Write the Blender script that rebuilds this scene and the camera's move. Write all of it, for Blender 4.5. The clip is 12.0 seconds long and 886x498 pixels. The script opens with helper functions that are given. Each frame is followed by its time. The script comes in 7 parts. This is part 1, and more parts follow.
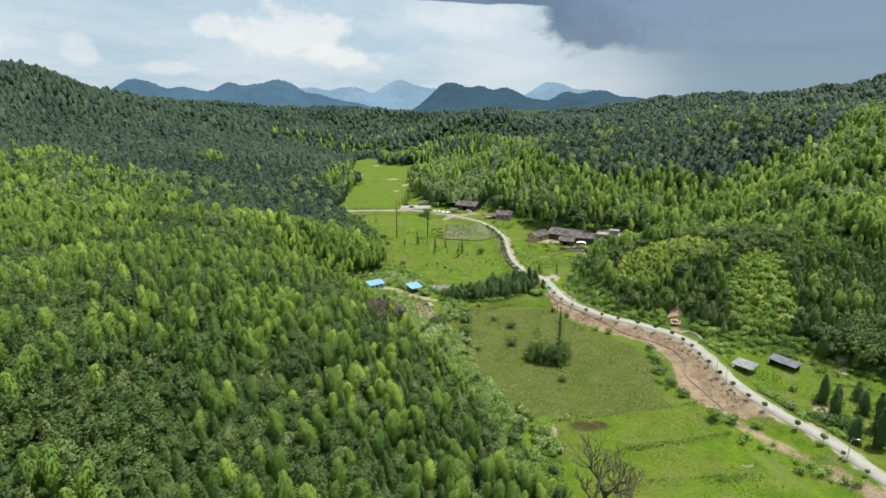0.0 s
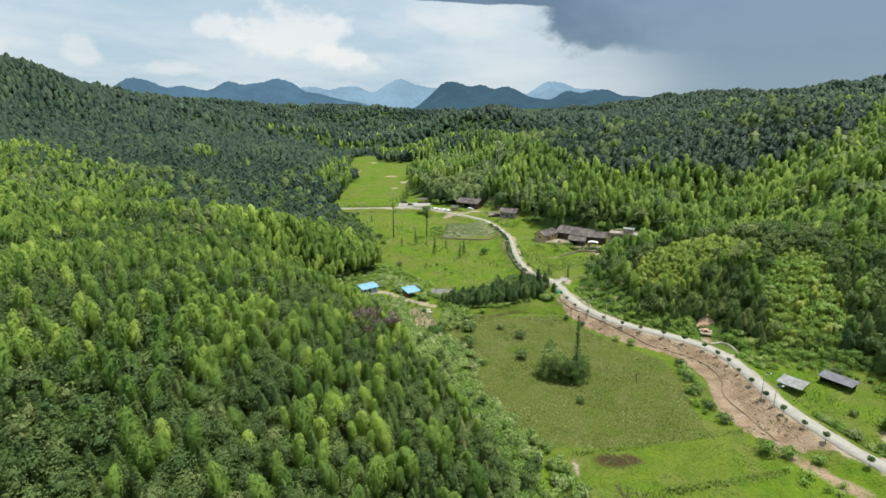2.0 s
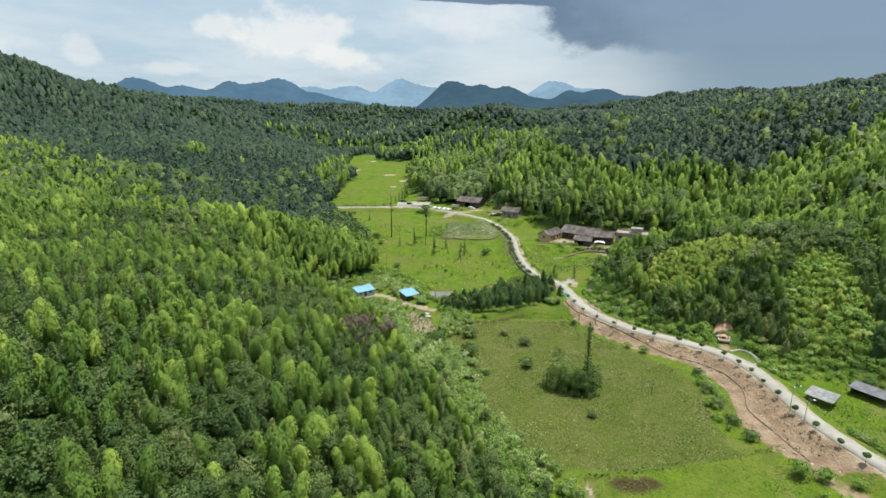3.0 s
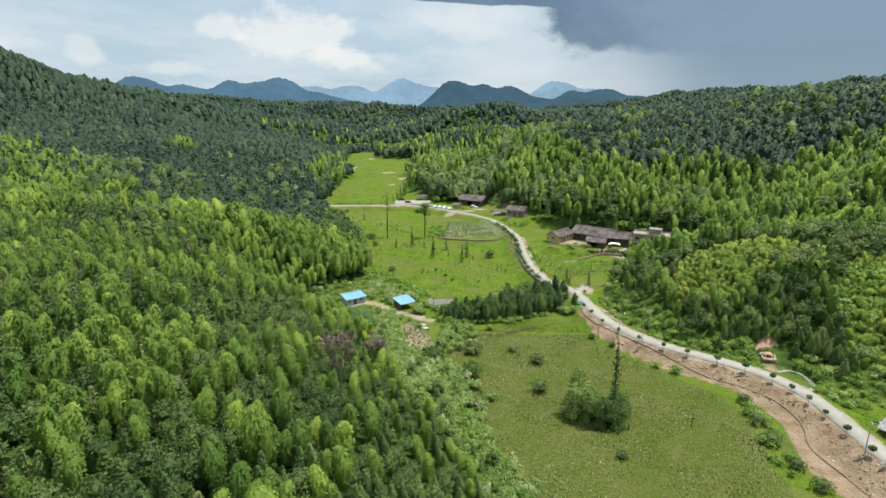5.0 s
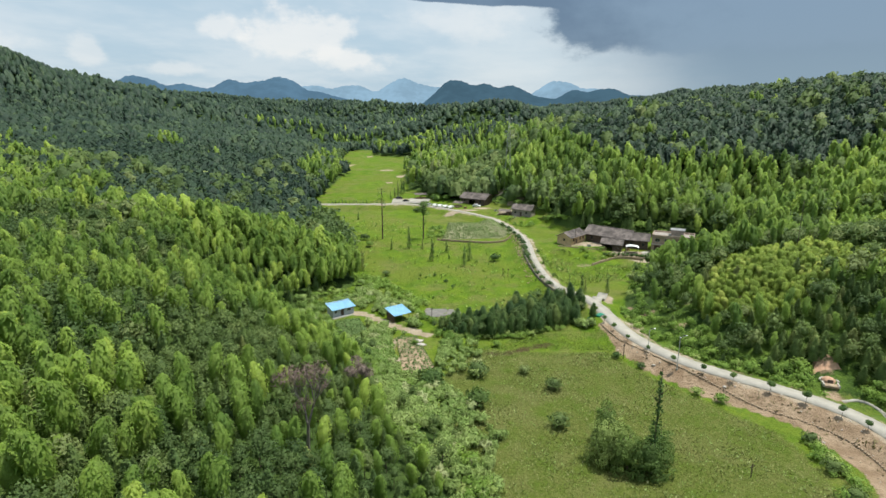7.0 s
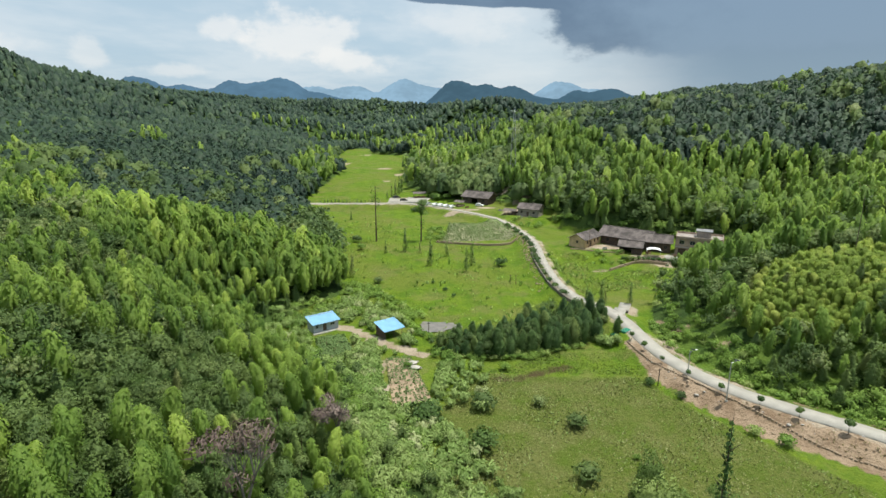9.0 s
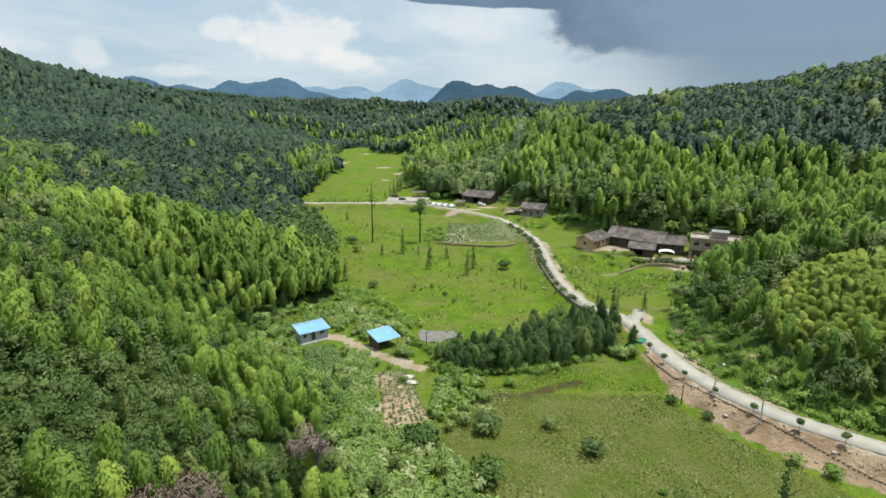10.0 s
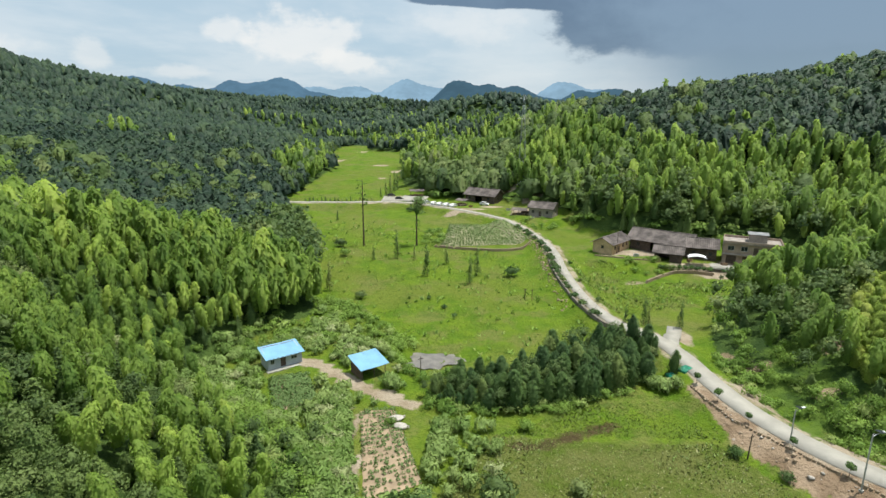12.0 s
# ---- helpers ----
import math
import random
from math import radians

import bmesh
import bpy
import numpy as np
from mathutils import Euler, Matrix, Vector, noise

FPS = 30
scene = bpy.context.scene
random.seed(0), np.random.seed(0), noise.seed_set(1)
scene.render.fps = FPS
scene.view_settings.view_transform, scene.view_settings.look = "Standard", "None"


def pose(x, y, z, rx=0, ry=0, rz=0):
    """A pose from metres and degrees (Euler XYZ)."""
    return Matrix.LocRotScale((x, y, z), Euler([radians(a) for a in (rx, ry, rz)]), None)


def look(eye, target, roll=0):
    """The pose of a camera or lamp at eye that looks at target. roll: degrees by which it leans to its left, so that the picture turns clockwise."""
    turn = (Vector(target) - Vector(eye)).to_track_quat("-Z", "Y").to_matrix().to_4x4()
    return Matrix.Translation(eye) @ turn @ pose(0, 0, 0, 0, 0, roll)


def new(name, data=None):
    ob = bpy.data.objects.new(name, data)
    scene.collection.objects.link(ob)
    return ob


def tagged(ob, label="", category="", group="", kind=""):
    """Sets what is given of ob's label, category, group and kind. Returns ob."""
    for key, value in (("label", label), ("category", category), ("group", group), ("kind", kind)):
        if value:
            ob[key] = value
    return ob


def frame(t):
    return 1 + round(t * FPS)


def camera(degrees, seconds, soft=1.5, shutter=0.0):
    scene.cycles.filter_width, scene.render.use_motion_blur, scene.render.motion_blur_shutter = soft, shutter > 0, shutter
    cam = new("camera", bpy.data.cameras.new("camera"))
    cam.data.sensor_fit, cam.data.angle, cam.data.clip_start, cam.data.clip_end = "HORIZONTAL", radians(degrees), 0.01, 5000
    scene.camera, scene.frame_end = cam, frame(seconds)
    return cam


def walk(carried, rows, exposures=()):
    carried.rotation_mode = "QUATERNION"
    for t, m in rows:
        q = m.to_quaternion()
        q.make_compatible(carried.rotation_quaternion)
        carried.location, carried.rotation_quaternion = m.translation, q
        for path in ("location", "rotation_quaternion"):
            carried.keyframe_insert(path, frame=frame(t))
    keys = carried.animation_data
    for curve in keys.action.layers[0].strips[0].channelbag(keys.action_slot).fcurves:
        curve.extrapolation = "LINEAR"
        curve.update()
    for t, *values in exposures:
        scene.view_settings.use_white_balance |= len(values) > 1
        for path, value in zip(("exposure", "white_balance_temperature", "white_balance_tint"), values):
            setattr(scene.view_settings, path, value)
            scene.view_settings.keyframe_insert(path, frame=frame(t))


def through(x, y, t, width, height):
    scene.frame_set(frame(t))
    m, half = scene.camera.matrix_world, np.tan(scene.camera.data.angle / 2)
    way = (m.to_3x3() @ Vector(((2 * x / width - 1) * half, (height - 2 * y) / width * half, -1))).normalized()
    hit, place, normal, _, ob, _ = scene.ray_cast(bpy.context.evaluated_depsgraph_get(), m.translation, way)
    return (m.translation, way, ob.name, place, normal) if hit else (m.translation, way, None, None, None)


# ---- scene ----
cam = camera(77.4, 12.0, soft=1.5)
METRES, EYE, TILT, LEAN, TURN = 135.0, 76.0, -23.4, 5.3, 0.0
ROWS = [
    (0.0, 0.0, 0.0, 0.0, -0.83, 9.01, -5.26),
    (0.5, 0.0008, 0.0403, 0.0055, -0.81, 9.02, -5.27),
    (1.0, 0.0016, 0.084, 0.012, -0.78, 9.02, -5.29),
    (1.5, 0.0022, 0.124, 0.0185, -0.77, 9.02, -5.31),
    (2.0, 0.0026, 0.1673, 0.0258, -0.75, 9.03, -5.31),
    (2.5, 0.003, 0.207, 0.0327, -0.73, 9.03, -5.31),
    (3.0, 0.0039, 0.2499, 0.0404, -0.71, 9.03, -5.33),
    (5.0, 0.0077, 0.415, 0.0711, -0.59, 9.08, -5.53),
    (5.5, 0.008, 0.4542, 0.079, -0.57, 9.07, -5.55),
    (6.0, 0.0085, 0.4966, 0.0874, -0.54, 9.07, -5.59),
    (6.5, 0.009, 0.5358, 0.0951, -0.51, 9.11, -5.61),
    (7.0, 0.0094, 0.578, 0.1034, -0.49, 9.12, -5.64),
    (9.0, 0.0127, 0.7395, 0.1351, -0.33, 9.24, -5.63),
    (9.5, 0.0134, 0.7785, 0.1433, -0.3, 9.27, -5.66),
    (10.0, 0.0141, 0.8206, 0.1517, -0.26, 9.28, -5.7),
    (10.5, 0.0146, 0.8595, 0.1595, -0.23, 9.31, -5.73),
    (11.0, 0.0149, 0.9014, 0.1683, -0.2, 9.33, -5.74),
    (11.5, 0.0151, 0.94, 0.177, -0.18, 9.34, -5.75),
    (12.0, 0.0153, 0.9821, 0.1866, -0.16, 9.35, -5.76),
]
walk(cam, [(t, pose(0, 0, EYE, TILT, LEAN, TURN) @ pose(METRES * x, METRES * y, METRES * z, 90 + pitch, roll, yaw)) for t, x, y, z, yaw, pitch, roll in ROWS])

# ---- world, sun ----
SUN_ELEV, SUN_AZ = 72.0, 70.0          # degrees; azimuth clockwise from +y (the way ahead)
sun_dir = Vector((math.sin(radians(SUN_AZ)) * math.cos(radians(SUN_ELEV)), math.cos(radians(SUN_AZ)) * math.cos(radians(SUN_ELEV)), math.sin(radians(SUN_ELEV))))
sun = new("sun", bpy.data.lights.new("sun", "SUN"))
sun.data.energy, sun.data.angle, sun.data.color = 5.0, radians(0.7), (0.98, 0.965, 0.89)
sun.matrix_world = look(sun_dir * 500, (0, 0, 0))
scene.view_settings.exposure = 0.25

world = bpy.data.worlds.new("sky")
world.use_nodes = True
scene.world = world


class Nodes:
    """Short-hand for building a node tree."""

    def __init__(self, tree):
        self.tree = tree
        tree.nodes.clear()

    def add(self, kind, **given):
        n = self.tree.nodes.new(kind)
        for k, v in given.items():
            setattr(n, k, v)
        return n

    def link(self, a, b):
        self.tree.links.new(a, b)

    def put(self, value, socket):
        if isinstance(value, bpy.types.NodeSocket):
            self.link(value, socket)
        else:
            if isinstance(value, tuple) and len(value) == 3 and socket.type == "RGBA":
                value = (*value, 1.0)
            socket.default_value = value

    def math(self, op, a, b=0.0, c=0.0, clamp=False):
        n = self.add("ShaderNodeMath", operation=op, use_clamp=clamp)
        for v, s in zip((a, b, c), n.inputs):
            self.put(v, s)
        return n.outputs[0]

    def mix(self, f, a, b):
        n = self.add("ShaderNodeMix", data_type="RGBA")
        self.put(f, n.inputs[0]), self.put(a, n.inputs[6]), self.put(b, n.inputs[7])
        return n.outputs[2]

    def ramp(self, v, lo, hi, out0=0.0, out1=1.0):
        n = self.add("ShaderNodeMapRange", interpolation_type="SMOOTHSTEP")
        for x, s in zip((v, lo, hi, out0, out1), n.inputs):
            self.put(x, s)
        return n.outputs[0]

    def noise(self, vec, scale, detail=3.0, rough=0.55, out=0):
        n = self.add("ShaderNodeTexNoise")
        self.link(vec, n.inputs["Vector"])
        n.inputs["Scale"].default_value, n.inputs["Detail"].default_value, n.inputs["Roughness"].default_value = scale, detail, rough
        return n.outputs[out]

    def mapping(self, vec, loc=(0, 0, 0), scale=(1, 1, 1), rot=(0, 0, 0)):
        n = self.add("ShaderNodeMapping")
        self.link(vec, n.inputs[0])
        n.inputs[1].default_value, n.inputs[2].default_value, n.inputs[3].default_value = loc, rot, scale
        return n.outputs[0]


def build_sky():
    n = Nodes(world.node_tree)
    sky = n.add("ShaderNodeTexSky", sky_type="NISHITA", sun_disc=False, sun_elevation=radians(SUN_ELEV), sun_rotation=radians(SUN_AZ), air_density=1.0, dust_density=2.0)
    where = n.add("ShaderNodeTexCoord").outputs["Generated"]
    xyz = n.add("ShaderNodeSeparateXYZ")
    n.link(where, xyz.inputs[0])
    x, y, z = xyz.outputs
    # the cloud layer: soft white stratus everywhere, heaped cumulus low ahead, a slate rain cloud ahead to the right
    low = n.math("MAXIMUM", z, 0.02)
    flat = n.add("ShaderNodeCombineXYZ")
    n.link(n.math("DIVIDE", x, n.math("ADD", low, 0.10)), flat.inputs[0])
    n.link(n.math("DIVIDE", y, n.math("ADD", low, 0.10)), flat.inputs[1])
    thin = n.noise(n.mapping(flat.outputs[0], scale=(0.5, 0.35, 1)), 1.3, 5.0, 0.6)
    heap = n.noise(n.mapping(where, scale=(1, 1, 2.2)), 7.0, 6.0, 0.6)
    azim = n.math("ARCTAN2", x, y)
    cover = n.ramp(thin, 0.36, 0.62)
    clear = n.add("ShaderNodeVectorMath", operation="SCALE")
    n.link(sky.outputs[0], clear.inputs[0])
    clear.inputs[3].default_value = 0.1
    veil = n.mix(n.math("MULTIPLY", cover, 0.75), (0.50, 0.66, 0.78), (0.74, 0.83, 0.89))
    # heaped white cumulus: azimuth, height, half-widths, brightness
    curl = n.math("SUBTRACT", n.math("ADD", n.math("MULTIPLY", heap, 0.55), n.math("MULTIPLY", n.noise(n.mapping(where, scale=(1, 1, 1.4)), 22.0, 5.0, 0.6), 0.45)), 0.5)
    lit = n.mix(n.math("MULTIPLY", n.math("MULTIPLY", n.ramp(azim, -0.08, 0.06), n.ramp(azim, 0.5, 0.2)), 0.5), veil, (0.78, 0.85, 0.88))
    for az, up, wide, high, strong in ((-0.27, 0.115, 0.10, 0.045, 0.75), (-0.39, 0.125, 0.04, 0.022, 0.65), (-0.20, 0.080, 0.07, 0.025, 0.75), (-0.58, 0.085, 0.025, 0.024, 0.45), (-0.69, 0.085, 0.05, 0.020, 0.5), (-0.47, 0.06, 0.06, 0.012, 0.4), (-0.02, 0.14, 0.10, 0.03, 0.35)):
        u, v = n.math("MULTIPLY", n.math("ADD", azim, -az), 1 / wide), n.math("MULTIPLY", n.math("ADD", z, -up), 1 / high)
        away = n.math("SQRT", n.math("ADD", n.math("MULTIPLY", u, u), n.math("MULTIPLY", v, v)))
        puff = n.ramp(n.math("ADD", away, n.math("MULTIPLY", curl, 4.0)), 1.10, 0.35)
        lit = n.mix(n.math("MULTIPLY", puff, strong), lit, (0.98, 0.98, 0.96))
    # the rain cloud: a slate ceiling with a ragged lower left edge, and paler rain below it
    wisps = n.noise(n.mapping(where, scale=(1, 1, 1.6)), 9.0, 7.0, 0.62)
    rag = n.math("SUBTRACT", n.math("ADD", n.math("MULTIPLY", wisps, 0.6), n.math("MULTIPLY", heap, 0.4)), 0.5)
    # its left edge leans a little, and a thin shelf runs out to the left at its top
    edge = n.math("ADD", n.ramp(z, 0.085, 0.15, 0.19, 0.11), n.ramp(z, 0.158, 0.178, 0.0, -0.24))
    lean = n.math("ADD", n.math("SUBTRACT", azim, edge), n.math("MULTIPLY", rag, 0.30))
    roof = n.ramp(lean, 0.0, 0.045)
    under = n.math("ADD", z, n.math("MULTIPLY", rag, 0.10))
    ceiling = n.ramp(under, 0.080, 0.100)
    shaft = n.ramp(n.math("ADD", n.math("ADD", azim, n.math("MULTIPLY", n.math("SUBTRACT", z, 0.05), 0.8)), n.math("MULTIPLY", rag, 0.10)), 0.14, 0.46)
    slate = n.mix(n.ramp(n.math("ADD", n.math("MULTIPLY", rag, 0.9), n.ramp(azim, 0.12, 0.5, 0.0, 0.45)), -0.10, 0.40), (0.125, 0.20, 0.30), (0.225, 0.330, 0.450))
    rain = n.mix(n.ramp(z, 0.0, 0.12), (0.250, 0.375, 0.490), (0.205, 0.305, 0.420))
    lit = n.mix(n.math("MULTIPLY", shaft, n.ramp(z, 0.6, 0.3)), lit, rain)
    storm = n.math("MULTIPLY", n.math("MULTIPLY", n.math("MULTIPLY", roof, ceiling), n.ramp(z, 0.6, 0.35)), n.ramp(azim, 1.9, 1.3))
    clouds = n.mix(storm, lit, slate)
    # the unseen sky overhead is brightened a little, added as fill light
    zenith = n.ramp(z, 0.28, 0.7, 1.0, 1.15)
    high = n.add("ShaderNodeVectorMath", operation="SCALE")
    n.link(n.mix(0.85, clear.outputs[0], clouds), high.inputs[0])
    n.link(zenith, high.inputs[3])
    full = high.outputs[0]
    bg = n.add("ShaderNodeBackground")
    n.link(full, bg.inputs[0])
    bg.inputs[1].default_value = 0.85
    n.link(bg.outputs[0], n.add("ShaderNodeOutputWorld").inputs[0])


build_sky()

# ---- the lie of the land ----
def floor_z(y):
    """The valley floor: nearly level, rising gently away."""
    y = np.asarray(y, float)
    return np.clip((y - 215) * 0.022, -1.5, 10.8) + 0.012 * np.clip(y - 720, 0, 700)


# the foot of the slopes on either side of the flat valley
FOOT_LEFT = [(-200, 120), (0, 45), (60, 28), (100, 21), (113, 19), (128, 16), (145, 9), (171, -2), (190, -11), (200, -18), (210, -32), (222, -46), (235, -42),
             (250, -32), (290, -43), (342, -68), (376, -88), (414, -86), (521, -90), (575, -110), (690, -125), (728, -116)]
FOOT_RIGHT = [(-200, 230), (0, 175), (100, 142), (140, 128), (165, 110), (178, 84), (186, 72), (195, 60), (207, 51), (228, 45.5), (240, 48), (250, 54), (265, 62),
              (279, 78), (292, 101), (303, 101), (312, 74), (320, 54), (335, 43), (358, 42), (372, 31), (388, 13), (405, -15), (425, -23), (445, -36),
              (480, -42), (507, -46), (550, -45), (575, -28), (598, -8), (622, -2), (627, -38), (648, -70), (660, -90), (725, -103)]
VALLEY = [(x, y) for y, x in FOOT_LEFT] + [(x, y) for y, x in reversed(FOOT_RIGHT)]

ROAD = [(97, 70), (92.5, 90), (89, 103), (88, 112), (86, 118), (83, 124.5), (80.7, 132), (78.4, 143), (78, 156), (77.3, 167), (74.3, 174.8), (67.5, 182), (59.5, 188),
        (50.5, 196), (44, 207), (41.3, 218), (40, 228), (37.2, 236.5), (32.6, 242), (29.6, 251), (28, 262), (27.2, 280), (27.6, 298), (26.2, 313), (21.4, 332),
        (15.2, 347), (5, 359), (-4, 367), (-15, 376), (-30, 383), (-43, 383), (-58, 382), (-82, 381.5), (-120, 384)]


def smooth_line(points, step):
    """A Catmull-Rom curve through the points, sampled about every step metres."""
    p = [Vector((*q, 0)[:3]) for q in points]
    p = [p[0] * 2 - p[1]] + p + [p[-1] * 2 - p[-2]]
    out = []
    for a, b, c, d in zip(p, p[1:], p[2:], p[3:]):
        k = max(1, round((c - b).length / step))
        for i in range(k):
            u = i / k
            out.append(0.5 * ((2 * b) + (c - a) * u + (2 * a - 5 * b + 4 * c - d) * u * u + (3 * b - a - 3 * c + d) * u ** 3))
    return [(v.x, v.y) for v in out + [p[-2]]]


def to_line(x, y, line):
    """Distance from points to an open line."""
    best = np.full(np.shape(x), 1e9)
    for (ax, ay), (bx, by) in zip(line, line[1:]):
        dx, dy = bx - ax, by - ay
        u = np.clip(((x - ax) * dx + (y - ay) * dy) / (dx * dx + dy * dy + 1e-9), 0, 1)
        best = np.minimum(best, (x - ax - u * dx) ** 2 + (y - ay - u * dy) ** 2)
    return np.sqrt(best)


def outside(x, y, ring):
    """Signed distance to a closed ring: positive outside."""
    inn = np.zeros(np.shape(x), bool)
    closed = list(ring) + [ring[0]]
    for (ax, ay), (bx, by) in zip(closed, closed[1:]):
        if ay != by:
            inn ^= ((ay > y) != (by > y)) & (x < (bx - ax) * (y - ay) / (by - ay) + ax)
    d = to_line(x, y, closed)
    return np.where(inn, -d, d)


def step(v, lo, hi):
    u = np.clip((v - lo) / (hi - lo), 0, 1)
    return u * u * (3 - 2 * u)


# rounded hills: x, y, half-widths across and along, height, turn in degrees
HILLS_LEFT = [(-75, 115, 45, 60, 11.4, 0), (-95, 227, 40, 26, 8.3, -20), (-60, 302, 70, 26, -5.2, 10), (-152, 287, 60, 35, -6.5, 5), (-260, 331, 90, 60, 0.7, 0), (-503, 810, 163, 246, 29.2, 0), (-700, 549, 242, 226, 58.4, 0), (-424, 893, 118, 158, 7.8, 0), (-343, 624, 108, 111, -17.4, 0), (-635, 1342, 156, 193, 43.3, 0), (-330, 480, 70, 80, -1.6, 0), (-473, 642, 65, 44, 27.9, 0), (-250, 560, 60, 60, -0.6, 0)]
HILLS_RIGHT = [(98, 226, 24, 22, 3, 0), (170, 345, 42, 45, 0.9, 20), (251, 326, 74, 81, 9.7, 0), (381, 386, 93, 130, 34.6, 0), (230, 484, 52, 89, 5.9, 0), (556, 1410, 161, 171, 30.5, 0), (421, 699, 119, 202, -9.5, 0), (110, 205, 40, 18, 1.6, 0), (879, 912, 224, 284, 79.3, 0), (75, 330, 30, 22, 7.1, 0), (143, 327, 62, 33, -25.1, 0), (206, 402, 25, 58, 9.6, 0), (115, 415, 43, 54, 9.1, 0), (88, 521, 81, 69, -2.7, 0), (146, 464, 61, 61, 5, 0), (30, 600, 60, 50, -2.3, 0)]
HILLS_FAR = [(-60, 1475, 500, 130, -1.9, 0), (-2, 853, 62, 57, 34.7, 0), (-307, 1496, 96, 112, 21.9, 0), (-111, 1500, 63, 100, 11, 0), (176, 1462, 91, 117, -15.3, 0), (-117, 979, 224, 86, -12.9, 0), (116, 643, 68, 96, -27.1, 0), (308, 1188, 188, 150, -10.3, 0), (-65, 761, 124, 80, -34.3, 0), (60, 823, 63, 90, 5.1, 0), (-2, 693, 50, 36, 26.9, 0), (-88, 992, 208, 75, -6.2, 0), (-317, 1146, 101, 91, -17.8, 0), (38, 1247, 114, 102, 11.3, 0), (-183, 1264, 108, 66, 23.9, 0), (250, 900, 120, 90, 4.8, 0)]


def land_z(x, y, rough=True):
    """Height of the ground."""
    x, y = np.asarray(x, float), np.asarray(y, float)
    d = outside(x, y, VALLEY)
    up = np.clip(d, 0, None)
    right = step(x, 0, 60) * step(y, 270, 300)
    rise = 22 * (1 - np.exp(-up / 52)) + right * (7 * (1 - np.exp(-up / 9)) + 0.15 * np.clip(up, 0, 60))
    for hx, hy, sx, sy, h, turn in HILLS_LEFT + HILLS_RIGHT + HILLS_FAR:
        c, s = math.cos(radians(turn)), math.sin(radians(turn))
        u, v = ((x - hx) * c + (y - hy) * s) / sx, ((y - hy) * c - (x - hx) * s) / sy
        rise = rise + h * np.exp(-(u * u + v * v) / 2) * step(up, 0, 35)
    far = step(np.hypot(x, y), 500, 1200)
    z = floor_z(y) + rise
    if rough:
        roll = np.sin(x * 0.031 + np.sin(y * 0.021) * 1.7) * np.sin(y * 0.027 + np.sin(x * 0.018) * 1.9)
        z = z + roll * (1.6 + 7 * far) * step(up, 5, 60)
        z = z + 0.18 * np.sin(x * 0.35 + np.sin(y * 0.22)) * np.sin(y * 0.31 + np.sin(x * 0.19)) * step(d, -80, -3)
    return z


ROAD_LINE = smooth_line(ROAD, 3.0)
SAND_EDGE = [(37, 218), (38.3, 204), (42, 196), (45.5, 190.5), (51, 184), (57.8, 179), (64.6, 172.5), (67.4, 160), (64, 146), (64.8, 136.5), (69.5, 130.5), (79, 126)]


DIKES = [[(24, 125.5), (46, 128.5), (68, 136.5)], [(30, 112), (50, 116), (66, 120.5)], [(30, 100.5), (48, 103.6), (66, 105)], [(67, 133), (66, 119), (68, 105), (72, 92)]]


# the wooded spur beside the road: two bright clearings of low shrubs, and an evergreen wood behind them
LIME_A = [(64, 214), (68, 230), (82, 243), (96, 244), (106, 231), (116, 222), (110, 213), (98, 211), (87, 210), (75, 208)]
LIME_B = [(99, 204), (114, 218), (128, 217), (118, 180), (106, 171), (97, 178)]
EVERGREEN = [(84, 248), (97, 248), (108, 233), (118, 223), (129, 217), (152, 240), (122, 262), (96, 252)]


def road_z(y):
    return floor_z(y) + 2.3


def ground_z(x, y):
    """The ground with the road's bank, the dug strip below it and the pond."""
    x, y = np.asarray(x, float), np.asarray(y, float)
    z = land_z(x, y)
    for cx, cy, rx, ry, h in ((66, 301, 38, 14, 1.9), (14, 380, 26, 17, 2.0), (32, 356, 13, 9, 1.9)):
        z = z + h * step(np.hypot((x - cx) / rx, (y - cy) / ry), 1.3, 0.9) * step(outside(x, y, VALLEY), 12, 0)
    near = to_line(x, y, ROAD_LINE)
    top = road_z(y) - 0.12
    bank = step(near, 7.5, 2.9)
    z = np.where(near < 9, z * (1 - bank) + top * bank, z)
    pond = np.hypot((x + 6.0) / 6.5, (y - 229.5) / 4.2)
    z = z - 0.5 * step(pond, 1.25, 0.9)
    for dike in DIKES:
        z = z + 0.4 * step(to_line(x, y, dike), 1.7, 0.3)
    gully = to_line(x, y, [(60, 131), (66, 122), (70, 114), (74, 105), (82, 95)])
    z = z - 0.6 * step(gully, 1.8, 0.4)
    return z

# ---- materials ----
def material(name):
    m = bpy.data.materials.new(name)
    m.use_nodes = True
    return m, Nodes(m.node_tree)


def finish(n, color, rough, bump=None, strength=0.3, metal=0.0, distance=0.1, spec=0.3):
    p = n.add("ShaderNodeBsdfPrincipled")
    n.put(color, p.inputs["Base Color"]), n.put(rough, p.inputs["Roughness"]), n.put(metal, p.inputs["Metallic"])
    p.inputs["Specular IOR Level"].default_value = spec
    if bump is not None:
        b = n.add("ShaderNodeBump")
        b.inputs["Strength"].default_value, b.inputs["Distance"].default_value = strength, distance
        n.link(bump, b.inputs["Height"])
        n.link(b.outputs[0], p.inputs["Normal"])
    n.link(p.outputs[0], n.add("ShaderNodeOutputMaterial").inputs[0])
    return p


